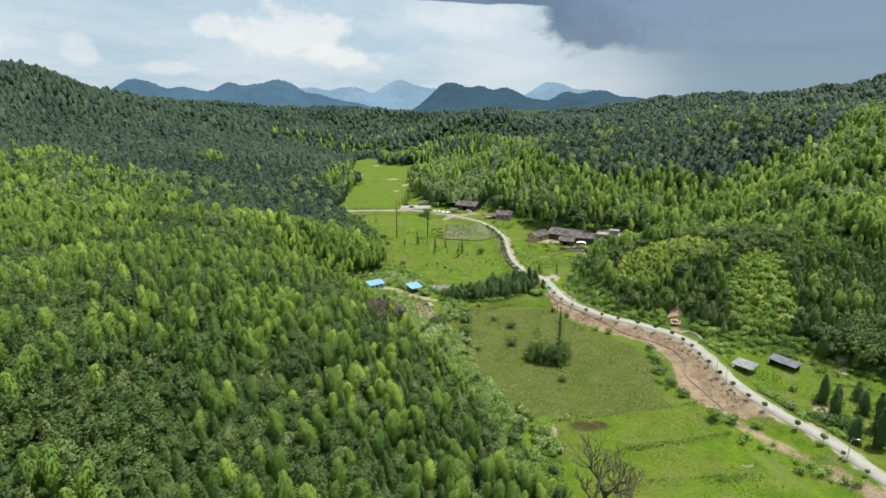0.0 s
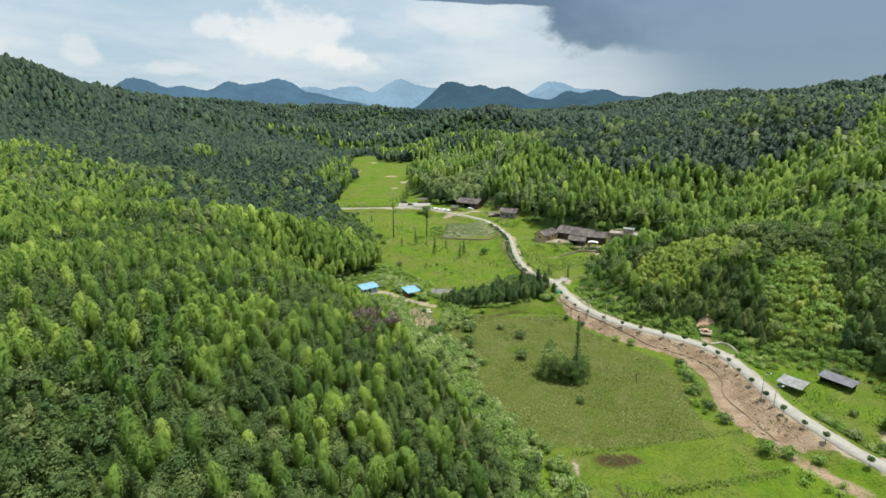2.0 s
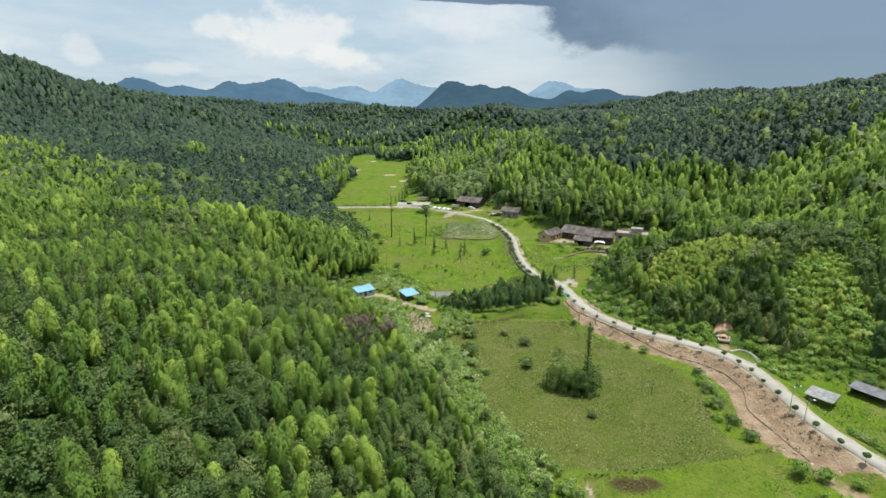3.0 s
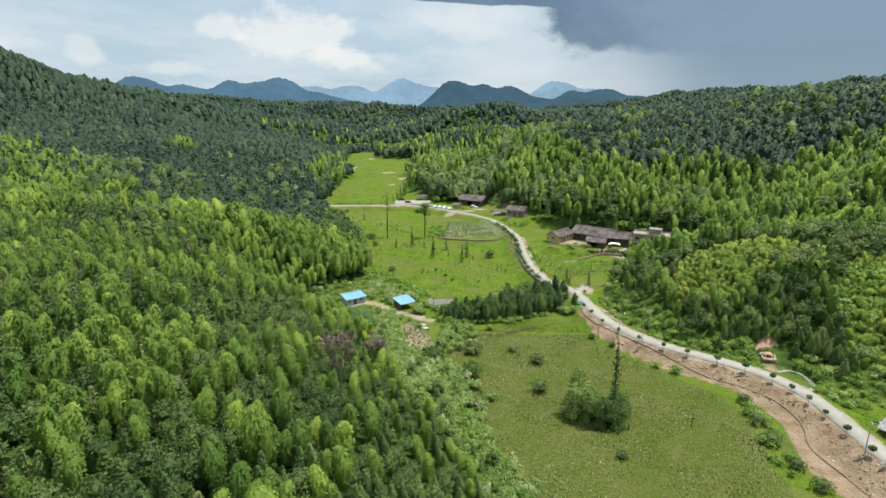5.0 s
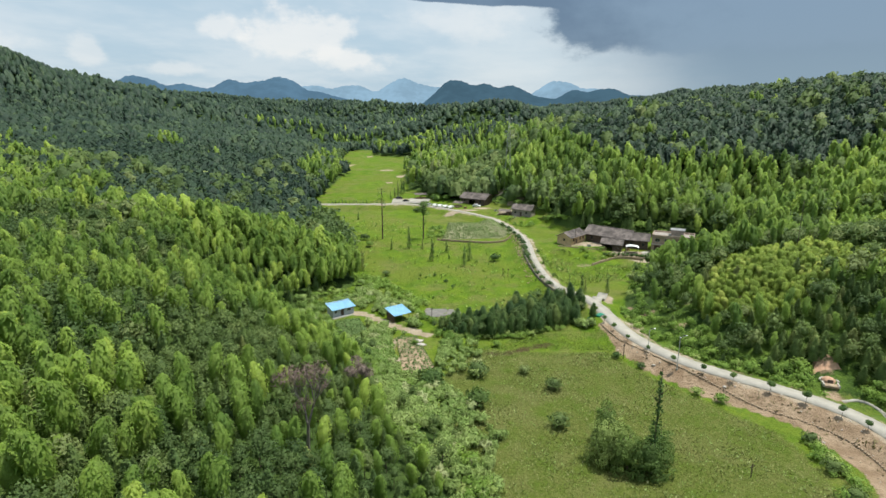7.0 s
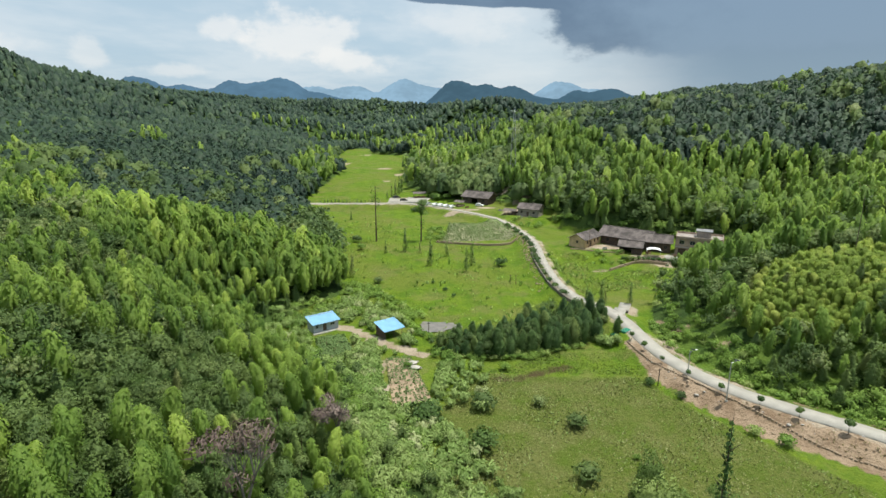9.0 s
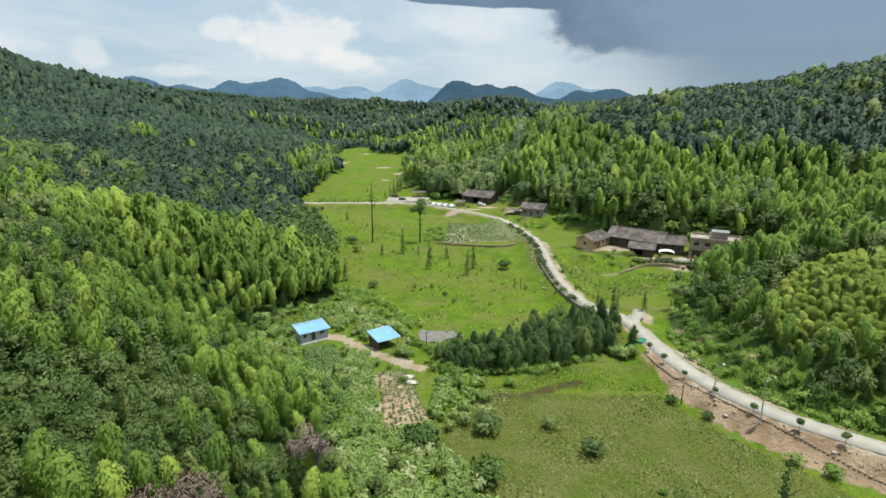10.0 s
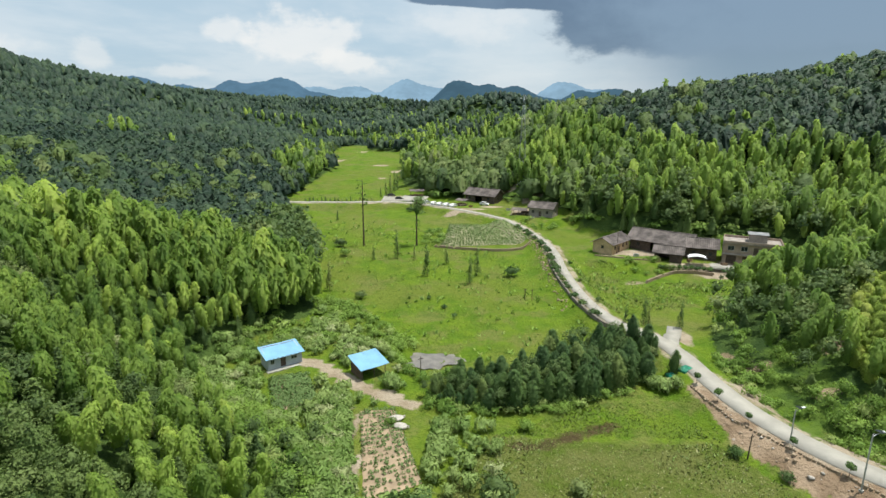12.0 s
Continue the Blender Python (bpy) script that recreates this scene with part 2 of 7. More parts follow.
def leafy(name, dark, light, extra, patch=0.04, through=0.28, mottle=1.0):
    """Foliage: varied from plant to plant, leaf to leaf and in broad patches."""
    m, n = material(name)
    where = n.add("ShaderNodeNewGeometry")
    tint = n.add("ShaderNodeAttribute", attribute_name="tint").outputs["Fac"]
    own = n.add("ShaderNodeObjectInfo").outputs["Random"]
    plant = n.math("FRACT", n.math("ADD", tint, own))
    leaf = where.outputs["Random Per Island"]
    broad = n.noise(where.outputs["Position"], patch, 2.0)
    mixf = n.math("ADD", n.math("MULTIPLY", plant, 0.58), n.math("MULTIPLY", n.math("SUBTRACT", leaf, 0.5), 0.28))
    mixf = n.math("ADD", mixf, n.math("MULTIPLY", n.math("SUBTRACT", broad, 0.44), 1.5), clamp=True)
    col = n.mix(mixf, dark, light)
    col = n.mix(n.math("MULTIPLY", n.ramp(plant, 0.86, 0.98), 0.7), col, extra)
    speck = n.noise(where.outputs["Position"], 2.6, 3.0, 0.7)
    col = n.mix(n.ramp(speck, 0.38, 0.60), n.mix(1 - 0.14 * mottle, (0.0, 0.0, 0.0), col), col)
    tuft = n.noise(where.outputs["Position"], 0.95, 3.0, 0.65)
    col = n.mix(n.ramp(tuft, 0.40, 0.56), n.mix(1 - 0.16 * mottle, (0.0, 0.0, 0.0), col), col)
    p = n.add("ShaderNodeBsdfPrincipled")
    n.link(col, p.inputs["Base Color"])
    bump = n.add("ShaderNodeBump")
    bump.inputs["Strength"].default_value, bump.inputs["Distance"].default_value = 0.45, 0.5
    n.link(n.math("ADD", speck, tuft), bump.inputs["Height"])
    n.link(bump.outputs[0], p.inputs["Normal"])
    p.inputs["Roughness"].default_value = 0.6
    p.inputs["Specular IOR Level"].default_value = 0.25
    t = n.add("ShaderNodeBsdfTranslucent")
    n.link(col, t.inputs[0])
    mix = n.add("ShaderNodeMixShader")
    mix.inputs[0].default_value = through
    n.link(p.outputs[0], mix.inputs[1]), n.link(t.outputs[0], mix.inputs[2])
    n.link(mix.outputs[0], n.add("ShaderNodeOutputMaterial").inputs[0])
    return m


BAMBOO = leafy("bamboo leaves", (0.136, 0.245, 0.044), (0.405, 0.550, 0.102), (0.48, 0.60, 0.12), through=0.55)
FIR = leafy("fir needles", (0.090, 0.160, 0.042), (0.230, 0.320, 0.078), (0.30, 0.33, 0.11), through=0.35)
BROAD = leafy("broad leaves", (0.070, 0.125, 0.036), (0.200, 0.275, 0.076), (0.27, 0.32, 0.12), through=0.35)
# for distant trees: bluish haze is mixed into the leaf greens
FARLEAF = leafy("haze-blued far forest leaves", (0.021, 0.049, 0.032), (0.072, 0.122, 0.060), (0.10, 0.155, 0.068), patch=0.012, through=0.3)
SHRUB = leafy("shrub leaves", (0.150, 0.265, 0.042), (0.320, 0.460, 0.090), (0.40, 0.47, 0.16), through=0.4)
REED = leafy("reed blades", (0.19, 0.30, 0.070), (0.37, 0.46, 0.155), (0.47, 0.50, 0.26), through=0.35)
GRASS = leafy("grass blades", (0.085, 0.140, 0.018), (0.145, 0.200, 0.030), (0.24, 0.25, 0.09), mottle=0.0)
STRAW = leafy("tall seeding grass", (0.125, 0.155, 0.034), (0.22, 0.24, 0.085), (0.38, 0.37, 0.20), mottle=0.0)
DRYWEED = leafy("dry weeds", (0.15, 0.13, 0.055), (0.24, 0.20, 0.10), (0.12, 0.17, 0.04), mottle=0.2)
DARKLEAF = leafy("dark evergreen leaves", (0.050, 0.110, 0.028), (0.140, 0.225, 0.046), (0.20, 0.26, 0.065))
CROPLEAF = leafy("crop leaves", (0.135, 0.215, 0.065), (0.230, 0.320, 0.110), (0.29, 0.36, 0.15), mottle=0.5)
LIMELEAF = leafy("young bamboo leaves", (0.23, 0.33, 0.052), (0.44, 0.54, 0.095), (0.52, 0.57, 0.14), through=0.5)
FIELDLEAF = leafy("field tree leaves", (0.095, 0.165, 0.036), (0.235, 0.330, 0.075), (0.30, 0.38, 0.11), through=0.38)
GREYTWIG = leafy("bare grey twigs", (0.15, 0.105, 0.085), (0.25, 0.19, 0.16), (0.27, 0.21, 0.17), through=0.05)


def plain(name, color, rough=0.8, vary=0.25, scale=2.0, bump=0.15, metal=0.0, fine=18.0, spec=0.3):
    """A surface with stains and grain at two scales."""
    m, n = material(name)
    pos = n.add("ShaderNodeTexCoord").outputs["Object"]
    big, small = n.noise(pos, scale, 4.0), n.noise(pos, fine, 3.0)
    v = n.math("ADD", n.math("MULTIPLY", big, 0.7), n.math("MULTIPLY", small, 0.3))
    lo, hi = tuple(c * (1 - vary) for c in color), tuple(min(1, c * (1 + vary)) for c in color)
    finish(n, n.mix(n.ramp(v, 0.35, 0.65), lo, hi), rough, small, bump, metal, 0.05, spec)
    return m


BARK = plain("bark", (0.11, 0.085, 0.06), 0.9)
CULM = plain("bamboo culm", (0.16, 0.18, 0.07), 0.5)
DEADWOOD = plain("weathered dead wood", (0.20, 0.175, 0.15), 0.9)
CONCRETE = plain("pale concrete", (0.300, 0.282, 0.242), 0.85, 0.12, 0.35, 0.1)
KERB = plain("kerb concrete", (0.315, 0.307, 0.274), 0.9)
ROOFTILE = plain("grey clay tiles", (0.118, 0.099, 0.090), 0.9, 0.5, 0.45, 0.4)
ROOFGREY = plain("weathered grey sheet", (0.207, 0.207, 0.207), 0.6, 0.3, 0.8)
EARTHWALL = plain("tan rammed earth", (0.52, 0.37, 0.22), 0.95, 0.15, 0.7)
TIMBER = plain("dark timber", (0.09, 0.065, 0.05), 0.8, 0.3, 1.5)
OLDWALL = plain("grey plaster", (0.27, 0.235, 0.205), 0.9, 0.2, 0.6)
WHITEWALL = plain("stained beige concrete wall", (0.36, 0.27, 0.21), 0.85, 0.2, 0.6)
BLUESHEET = plain("light blue sheet steel", (0.174, 0.349, 0.498), 0.45, 0.10, 0.5, 0.05, 0.0)
BLUEWALL = plain("pale grey-blue panel", (0.390, 0.423, 0.457), 0.6, 0.08, 0.8)
GLASS = plain("dark window glass", (0.03, 0.035, 0.04), 0.15, 0.2, 1.0, 0.0, 0.0, 18.0, 0.6)
STEEL = plain("galvanised steel", (0.45, 0.46, 0.47), 0.4, 0.1, 2.0, 0.02, 0.8)
GREYPOLE = plain("grey concrete pole", (0.40, 0.39, 0.36), 0.8)
BLACKPIPE = plain("black pipe", (0.09, 0.08, 0.07), 0.5)
REDEARTH = plain("red earth", (0.42, 0.26, 0.17), 0.95, 0.25, 0.6)
STONE = plain("pale stone", (0.373, 0.340, 0.299), 0.9, 0.25, 1.0)
SOIL = plain("dry tan soil", (0.290, 0.216, 0.141), 0.95, 0.2, 0.5)
GREENSHEET = plain("green tarpaulin", (0.017, 0.183, 0.108), 0.5)
WHITEPAINT = plain("white paint", (0.75, 0.75, 0.73), 0.5, 0.08)
CARPAINT = plain("dark car paint", (0.03, 0.03, 0.035), 0.25, 0.1, spec=0.6)
WATER = plain("muddy shallow water", (0.165, 0.15, 0.13), 0.3, 0.3, 0.6, 0.05, spec=0.4)


def ground_material():
    m, n = material("ground")
    g = n.add("ShaderNodeNewGeometry")
    pos = g.outputs["Position"]
    attr = lambda k: n.add("ShaderNodeAttribute", attribute_name=k).outputs["Fac"]
    big, mid, fine = n.noise(pos, 0.035, 4.0), n.noise(pos, 0.22, 4.0, 0.6), n.noise(pos, 1.6, 4.0, 0.65)
    rag = n.math("MULTIPLY", n.math("SUBTRACT", n.math("ADD", n.math("MULTIPLY", mid, 0.6), n.math("MULTIPLY", fine, 0.4)), 0.5), 1.5)
    over = lambda k: n.ramp(n.math("ADD", attr(k), rag), 0.36, 0.64)
    meadow = n.mix(n.ramp(mid, 0.3, 0.7), (0.070, 0.132, 0.009), (0.122, 0.180, 0.014))
    meadow = n.mix(n.ramp(big, 0.44, 0.62), meadow, (0.118, 0.150, 0.022))
    meadow = n.mix(n.math("MULTIPLY", n.ramp(n.noise(pos, 0.09, 5.0, 0.7), 0.50, 0.62), 0.75), meadow, (0.140, 0.146, 0.042))
    meadow = n.mix(n.math("MULTIPLY", n.ramp(n.noise(n.mapping(pos, (31, 7, 0)), 0.16, 6.0, 0.75), 0.52, 0.64), 0.45), meadow, (0.042, 0.086, 0.007))
    meadow = n.mix(n.math("MULTIPLY", n.ramp(fine, 0.48, 0.64), 0.5), meadow, (0.044, 0.086, 0.008))
    tall = n.mix(n.ramp(fine, 0.35, 0.65), (0.062, 0.086, 0.013), (0.108, 0.124, 0.030))
    tall = n.mix(n.ramp(mid, 0.45, 0.65), tall, (0.068, 0.100, 0.013))
    tall = n.mix(n.math("MULTIPLY", n.ramp(n.noise(n.mapping(pos, (11, 3, 0)), 0.11, 5.0, 0.7), 0.46, 0.62), 0.6), tall, (0.120, 0.122, 0.040))
    col = n.mix(over("tall"), meadow, tall)
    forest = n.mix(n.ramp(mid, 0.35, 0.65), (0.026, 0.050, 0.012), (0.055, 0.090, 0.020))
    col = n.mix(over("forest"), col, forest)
    scrub = n.mix(n.ramp(mid, 0.35, 0.65), (0.050, 0.092, 0.014), (0.085, 0.135, 0.022))
    col = n.mix(over("scrub"), col, scrub)
    sand = n.mix(n.ramp(mid, 0.32, 0.66), (0.190, 0.130, 0.082), (0.300, 0.222, 0.150))
    sand = n.mix(n.math("MULTIPLY", n.ramp(fine, 0.52, 0.70), 0.6), sand, (0.176, 0.124, 0.080))
    col = n.mix(over("sand"), col, sand)
    bare = n.mix(n.ramp(mid, 0.32, 0.66), (0.240, 0.188, 0.128), (0.336, 0.280, 0.208))
    col = n.mix(over("bare"), col, bare)
    mud = n.mix(n.ramp(fine, 0.4, 0.6), (0.045, 0.030, 0.016), (0.075, 0.060, 0.025))
    col = n.mix(over("mud"), col, mud)
    finish(n, col, 0.95, n.math("ADD", fine, n.math("MULTIPLY", mid, 2.0)), 0.9, 0.0, 0.5, 0.1)
    return m


GROUND = ground_material()

# ---- building helpers ----
def mesh_np(name, V, F, mat, tint=None, smooth=False, normals=None):
    """A mesh from arrays of corners and triangles or quads."""
    V, F = np.asarray(V, np.float32), np.asarray(F, np.int32)
    k = F.shape[1]
    me = bpy.data.meshes.new(name)
    me.vertices.add(len(V)), me.loops.add(F.size), me.polygons.add(len(F))
    me.vertices.foreach_set("co", V.ravel())
    me.loops.foreach_set("vertex_index", F.ravel())
    me.polygons.foreach_set("loop_start", np.arange(0, F.size, k, dtype=np.int32))
    if smooth:
        me.polygons.foreach_set("use_smooth", np.ones(len(F), bool))
    me.update(calc_edges=True)
    if tint is not None:
        a = me.attributes.new("tint", "FLOAT", "POINT")
        a.data.foreach_set("value", np.asarray(tint, np.float32))
    if normals is not None:
        me.attributes.new("custom_normal", "FLOAT_VECTOR", "POINT").data.foreach_set("vector", np.asarray(normals, np.float32).ravel())
        me.update()
    me.materials.append(mat)
    return me


def bm_mesh(name, bm, mat):
    me = bpy.data.meshes.new(name)
    bm.normal_update()
    bm.to_mesh(me)
    bm.free()
    me.materials.append(mat)
    return me


def part(name, bm, mat, parent, label=""):
    """Links a bmesh, or a ready mesh, as one part under a thing or a part."""
    me = bm if isinstance(bm, bpy.types.Mesh) else bm_mesh(name, bm, mat)
    ob = new(name, me)
    ob.parent = parent
    return tagged(ob, label)


def thing(name, m, label, category, group="", kind=""):
    ob = new(name)
    ob.empty_display_size = 0.3
    ob.matrix_basis = m
    return tagged(ob, label, category, group, kind)


def add_box(bm, lo, hi, m=None, bevel=0.0):
    size = [b - a for a, b in zip(lo, hi)]
    mid = [(a + b) / 2 for a, b in zip(lo, hi)]
    r = bmesh.ops.create_cube(bm, size=1.0, matrix=(m or Matrix()) @ Matrix.Translation(mid) @ Matrix.Diagonal((*size, 1)))
    if bevel:
        es = list({e for v in r["verts"] for e in v.link_edges})
        bmesh.ops.bevel(bm, geom=es, offset=bevel, segments=1, affect="EDGES")
    return bm


def box(lo, hi, m=None, bevel=0.0):
    return add_box(bmesh.new(), lo, hi, m, bevel)


def add_tube(bm, a, b, r0, r1, sides=6):
    a, b = Vector(a), Vector(b)
    turn = (b - a).to_track_quat("Z", "Y").to_matrix().to_4x4()
    bmesh.ops.create_cone(bm, cap_ends=True, segments=sides, radius1=r0, radius2=r1, depth=(b - a).length, matrix=Matrix.Translation((a + b) / 2) @ turn)
    return bm


# ---- the ground, one sheet to the horizon ----
def graded(lo, hi, fine, start, end):
    """Grid lines: fine between lo and hi, growing outwards to start and end."""
    mid = list(np.arange(lo, hi + fine / 2, fine))
    up, s = [mid[-1]], fine
    while up[-1] < end:
        s *= 1.07
        up.append(up[-1] + s)
    down, s = [mid[0]], fine
    while down[-1] > start:
        s *= 1.07
        down.append(down[-1] - s)
    return np.array(down[:0:-1] + mid + up[1:])


TALL_FIELD = [(-4, 190), (4, 205), (24, 203), (36, 204), (44, 190), (52, 180), (60, 170), (61, 158), (58, 146), (58, 133), (40, 129), (16, 128), (6, 150), (-2, 172)]
PATH_LINE = [(-33, 228), (-28, 226.5), (-22.8, 222.3), (-16.7, 217), (-11.5, 214), (-8.8, 212.6)]
BARE_SPOTS = [(-30, 405, 11, 10), (78, 287, 9, 7), (3, 368, 8, 3), (12, 374, 7, 3), (24, 366, 7, 6), (-14.5, 216.5, 3.5, 2.2), (115.7, 155, 3, 3), (88, 121.5, 2, 3), (96, 131, 3, 4), (-100, 575, 6, 10), (136, 171, 4, 2), (125, 165, 2.5, 4), (119, 160, 2, 3),
              (44.8, 241, 3.0, 6), (-47, 508, 5, 8), (-52, 476, 4, 5), (-62, 545, 9, 4), (-70, 632, 12, 3), (-95, 655, 8, 4), (-27, 211, 4, 1.3), (47.5, 215, 2.6, 9), (53, 200, 4, 5), (57, 300, 20, 5), (66, 288, 10, 3), (72, 284, 9, 5), (24, 361, 7, 5), (31, 355, 7, 3), (65.6, 109, 2.2, 1.2), (24, 121, 1.2, 6), (-4, 362, 7, 3), (-6, 621, 9, 3), (30, 380, 6, 5), (21, 396, 6, 4), (46, 277, 5, 1.5)]
RED_SPOTS = [(48.9, 230, 2.5, 3), (65, 223, 5, 3), (97.5, 134.5, 3.5, 4), (88.5, 121, 2.5, 4), (79.5, 191, 3.5, 4.5), (52, 224, 4, 3), (57, 213, 3, 2.5), (77.5, 183, 4, 3), (62, 191, 4, 2), (70, 184.5, 3, 1.5), (48.5, 208, 2, 4), (128, 168, 3, 5), (133, 178, 4, 4), (156, 192, 8, 5), (150, 176, 3, 3), (74, 216, 3, 2.5), (101, 170, 2, 2), (111, 202, 3, 1.2), (113, 174, 3, 2.5), (131, 198, 3, 4)]


GRID = {}
MUD_LINE = [(6, 201.5), (12, 203.5), (17, 205.5), (23, 208)]


def build_ground():
    xs, ys = graded(-60, 130, 1.8, -3600, 3600), graded(80, 424, 1.8, -900, 4700)
    X, Y = np.meshgrid(xs, ys)
    x, y = X.ravel(), Y.ravel()
    z = ground_z(x, y)
    GRID.update(xs=xs, ys=ys, z=z.reshape(len(ys), len(xs)))
    nx, ny = len(xs), len(ys)
    i = np.arange(nx * ny).reshape(ny, nx)
    F = np.stack([i[:-1, :-1], i[:-1, 1:], i[1:, 1:], i[1:, :-1]], -1).reshape(-1, 4)
    me = mesh_np("ground", np.stack([x, y, z], 1), F, GROUND, smooth=True)
    d = outside(x, y, VALLEY)
    near = to_line(x, y, ROAD_LINE)
    sand_in = np.minimum(outside(x, y, SAND_EDGE + [(82, 124), (80.7, 132), (78.4, 143), (78, 156), (77.3, 167), (74.3, 174.8), (67.5, 182), (59.5, 188), (50.5, 196), (44, 207), (41.3, 218)]), 50)
    spots = np.zeros(len(x))
    for cx, cy, rx, ry in BARE_SPOTS:
        spots = np.maximum(spots, 0.85 * step(np.hypot((x - cx) / rx, (y - cy) / ry), 1.3, 0.3))
    spots = np.maximum(spots, step(to_line(x, y, PATH_LINE), 2.2, 0.7))
    spots = np.maximum(spots, 0.8 * step(to_line(x, y, [(-17.9, 212), (-13.6, 188)]), 1.3, 0.3))
    spots = np.maximum(spots, 0.60 * step(near, 4.4, 2.2))
    reds = np.zeros(len(x))
    for cx, cy, rx, ry in RED_SPOTS:
        reds = np.maximum(reds, 0.72 * step(np.hypot((x - cx) / rx, (y - cy) / ry), 1.2, 0.2))
    reds = np.maximum(reds, 0.60 * step(to_line(x, y, [(70, 128), (76, 117), (81, 108), (86, 98)]), 4.0, 0.8) * step(near, 1.5, 3.0))
    spur = step(np.hypot((x - 92) / 56, (y - 205) / 40), 1.1, 0.8)
    scrub = np.maximum(0.55 * spur, np.maximum(step(outside(x, y, LIME_A), 4, -2), step(outside(x, y, LIME_B), 4, -2)))
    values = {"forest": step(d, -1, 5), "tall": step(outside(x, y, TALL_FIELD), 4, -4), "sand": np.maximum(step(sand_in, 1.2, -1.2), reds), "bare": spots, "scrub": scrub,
              "mud": np.maximum(step(to_line(x, y, MUD_LINE), 2.6, 0.4) * 0.68, 0.62 * step(np.hypot((x - 34) / 9, (y - 124) / 3.5), 1.2, 0.4))}
    for k, v in values.items():
        me.attributes.new(k, "FLOAT", "POINT").data.foreach_set("value", v.astype(np.float32))
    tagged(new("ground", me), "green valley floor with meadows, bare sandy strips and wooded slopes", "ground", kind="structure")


build_ground()


def gz(x, y):
    """Height of the ground sheet at a place."""
    xs, ys, z = GRID["xs"], GRID["ys"], GRID["z"]
    i, j = int(np.searchsorted(xs, x)) - 1, int(np.searchsorted(ys, y)) - 1
    u, v = (x - xs[i]) / (xs[i + 1] - xs[i]), (y - ys[j]) / (ys[j + 1] - ys[j])
    return float((z[j, i] * (1 - u) + z[j, i + 1] * u) * (1 - v) + (z[j + 1, i] * (1 - u) + z[j + 1, i + 1] * u) * v)


def ribbon(line, half, z_of, thick, mat, name):
    """A slab that follows a line over the ground."""
    V, F = [], []
    for k, (x, y) in enumerate(line):
        ax, ay = line[max(0, k - 1)]
        bx, by = line[min(len(line) - 1, k + 1)]
        l = math.hypot(bx - ax, by - ay)
        nx, ny = (by - ay) / l, -(bx - ax) / l
        h = half(k) if callable(half) else half
        z = z_of(x, y)
        V += [(x - nx * h, y - ny * h, z), (x + nx * h, y + ny * h, z), (x + nx * h, y + ny * h, z - thick), (x - nx * h, y - ny * h, z - thick)]
        if k:
            p, q = 4 * k - 4, 4 * k
            F += [(p, p + 1, q + 1, q), (p + 1, p + 2, q + 2, q + 1), (p + 3, p, q, q + 3)]
    return mesh_np(name, V, F, mat)


road = new("road", ribbon(ROAD_LINE, lambda k: 1.95 - 0.65 * float(step(ROAD_LINE[k][1], 222, 262)), lambda x, y: float(road_z(y)) + 0.05, 0.5, CONCRETE, "road"))
tagged(road, "pale concrete single-lane road winding through the valley", "road", kind="structure")

# ---- trees ----
RNG = np.random.default_rng(7)


def leaf_cloud(clumps, count, size, rng, long=1.0, droop=0.0, soft=0.85):
    """Leaf triangles over the skins of several rounded clumps. Corners, faces, and normals that follow the clumps' roundness."""
    c = np.array([k[0] for k in clumps], float)
    r = np.array([k[1] for k in clumps], float)
    w = r[:, 0] * r[:, 2]
    pick = rng.choice(len(clumps), count, p=w / w.sum())
    d = rng.normal(size=(count, 3))
    d[:, 2] = np.where(d[:, 2] < -0.35, -d[:, 2] * 0.6, d[:, 2])
    d /= np.linalg.norm(d, axis=1)[:, None]
    p = c[pick] + d * r[pick] * rng.uniform(0.78, 1.14, (count, 1))
    n = d / r[pick]
    n /= np.linalg.norm(n, axis=1)[:, None]
    face = n + rng.normal(size=(count, 3)) * 0.30
    face /= np.linalg.norm(face, axis=1)[:, None]
    t = np.cross(face, rng.normal(size=(count, 3)))
    t[:, 2] -= droop
    t -= face * np.sum(t * face, 1)[:, None]
    t /= np.linalg.norm(t, axis=1)[:, None] + 1e-9
    b = np.cross(face, t)
    s = size * rng.uniform(0.65, 1.3, (count, 1))
    V = np.stack([p + t * s * 0.75 * long, p - t * s * 0.45 * long + b * s * 0.55 / long ** 0.5, p - t * s * 0.45 * long - b * s * 0.55 / long ** 0.5], 1).reshape(-1, 3)
    lo, hi = c.min(0), c.max(0)
    whole = (p - (lo + hi) / 2) / np.maximum((hi - lo) / 2 + r.mean(0), 0.5)
    N = soft * (0.6 * n + 0.6 * whole) + (1 - soft * 0.8) * face + rng.normal(size=(count, 3)) * 0.10
    N /= np.linalg.norm(N, axis=1)[:, None]
    N[:, 2] += 0.35                          # leaves lie flat and face the sky
    N /= np.linalg.norm(N, axis=1)[:, None]
    return V, np.arange(3 * count).reshape(-1, 3), np.repeat(N, 3, axis=0)


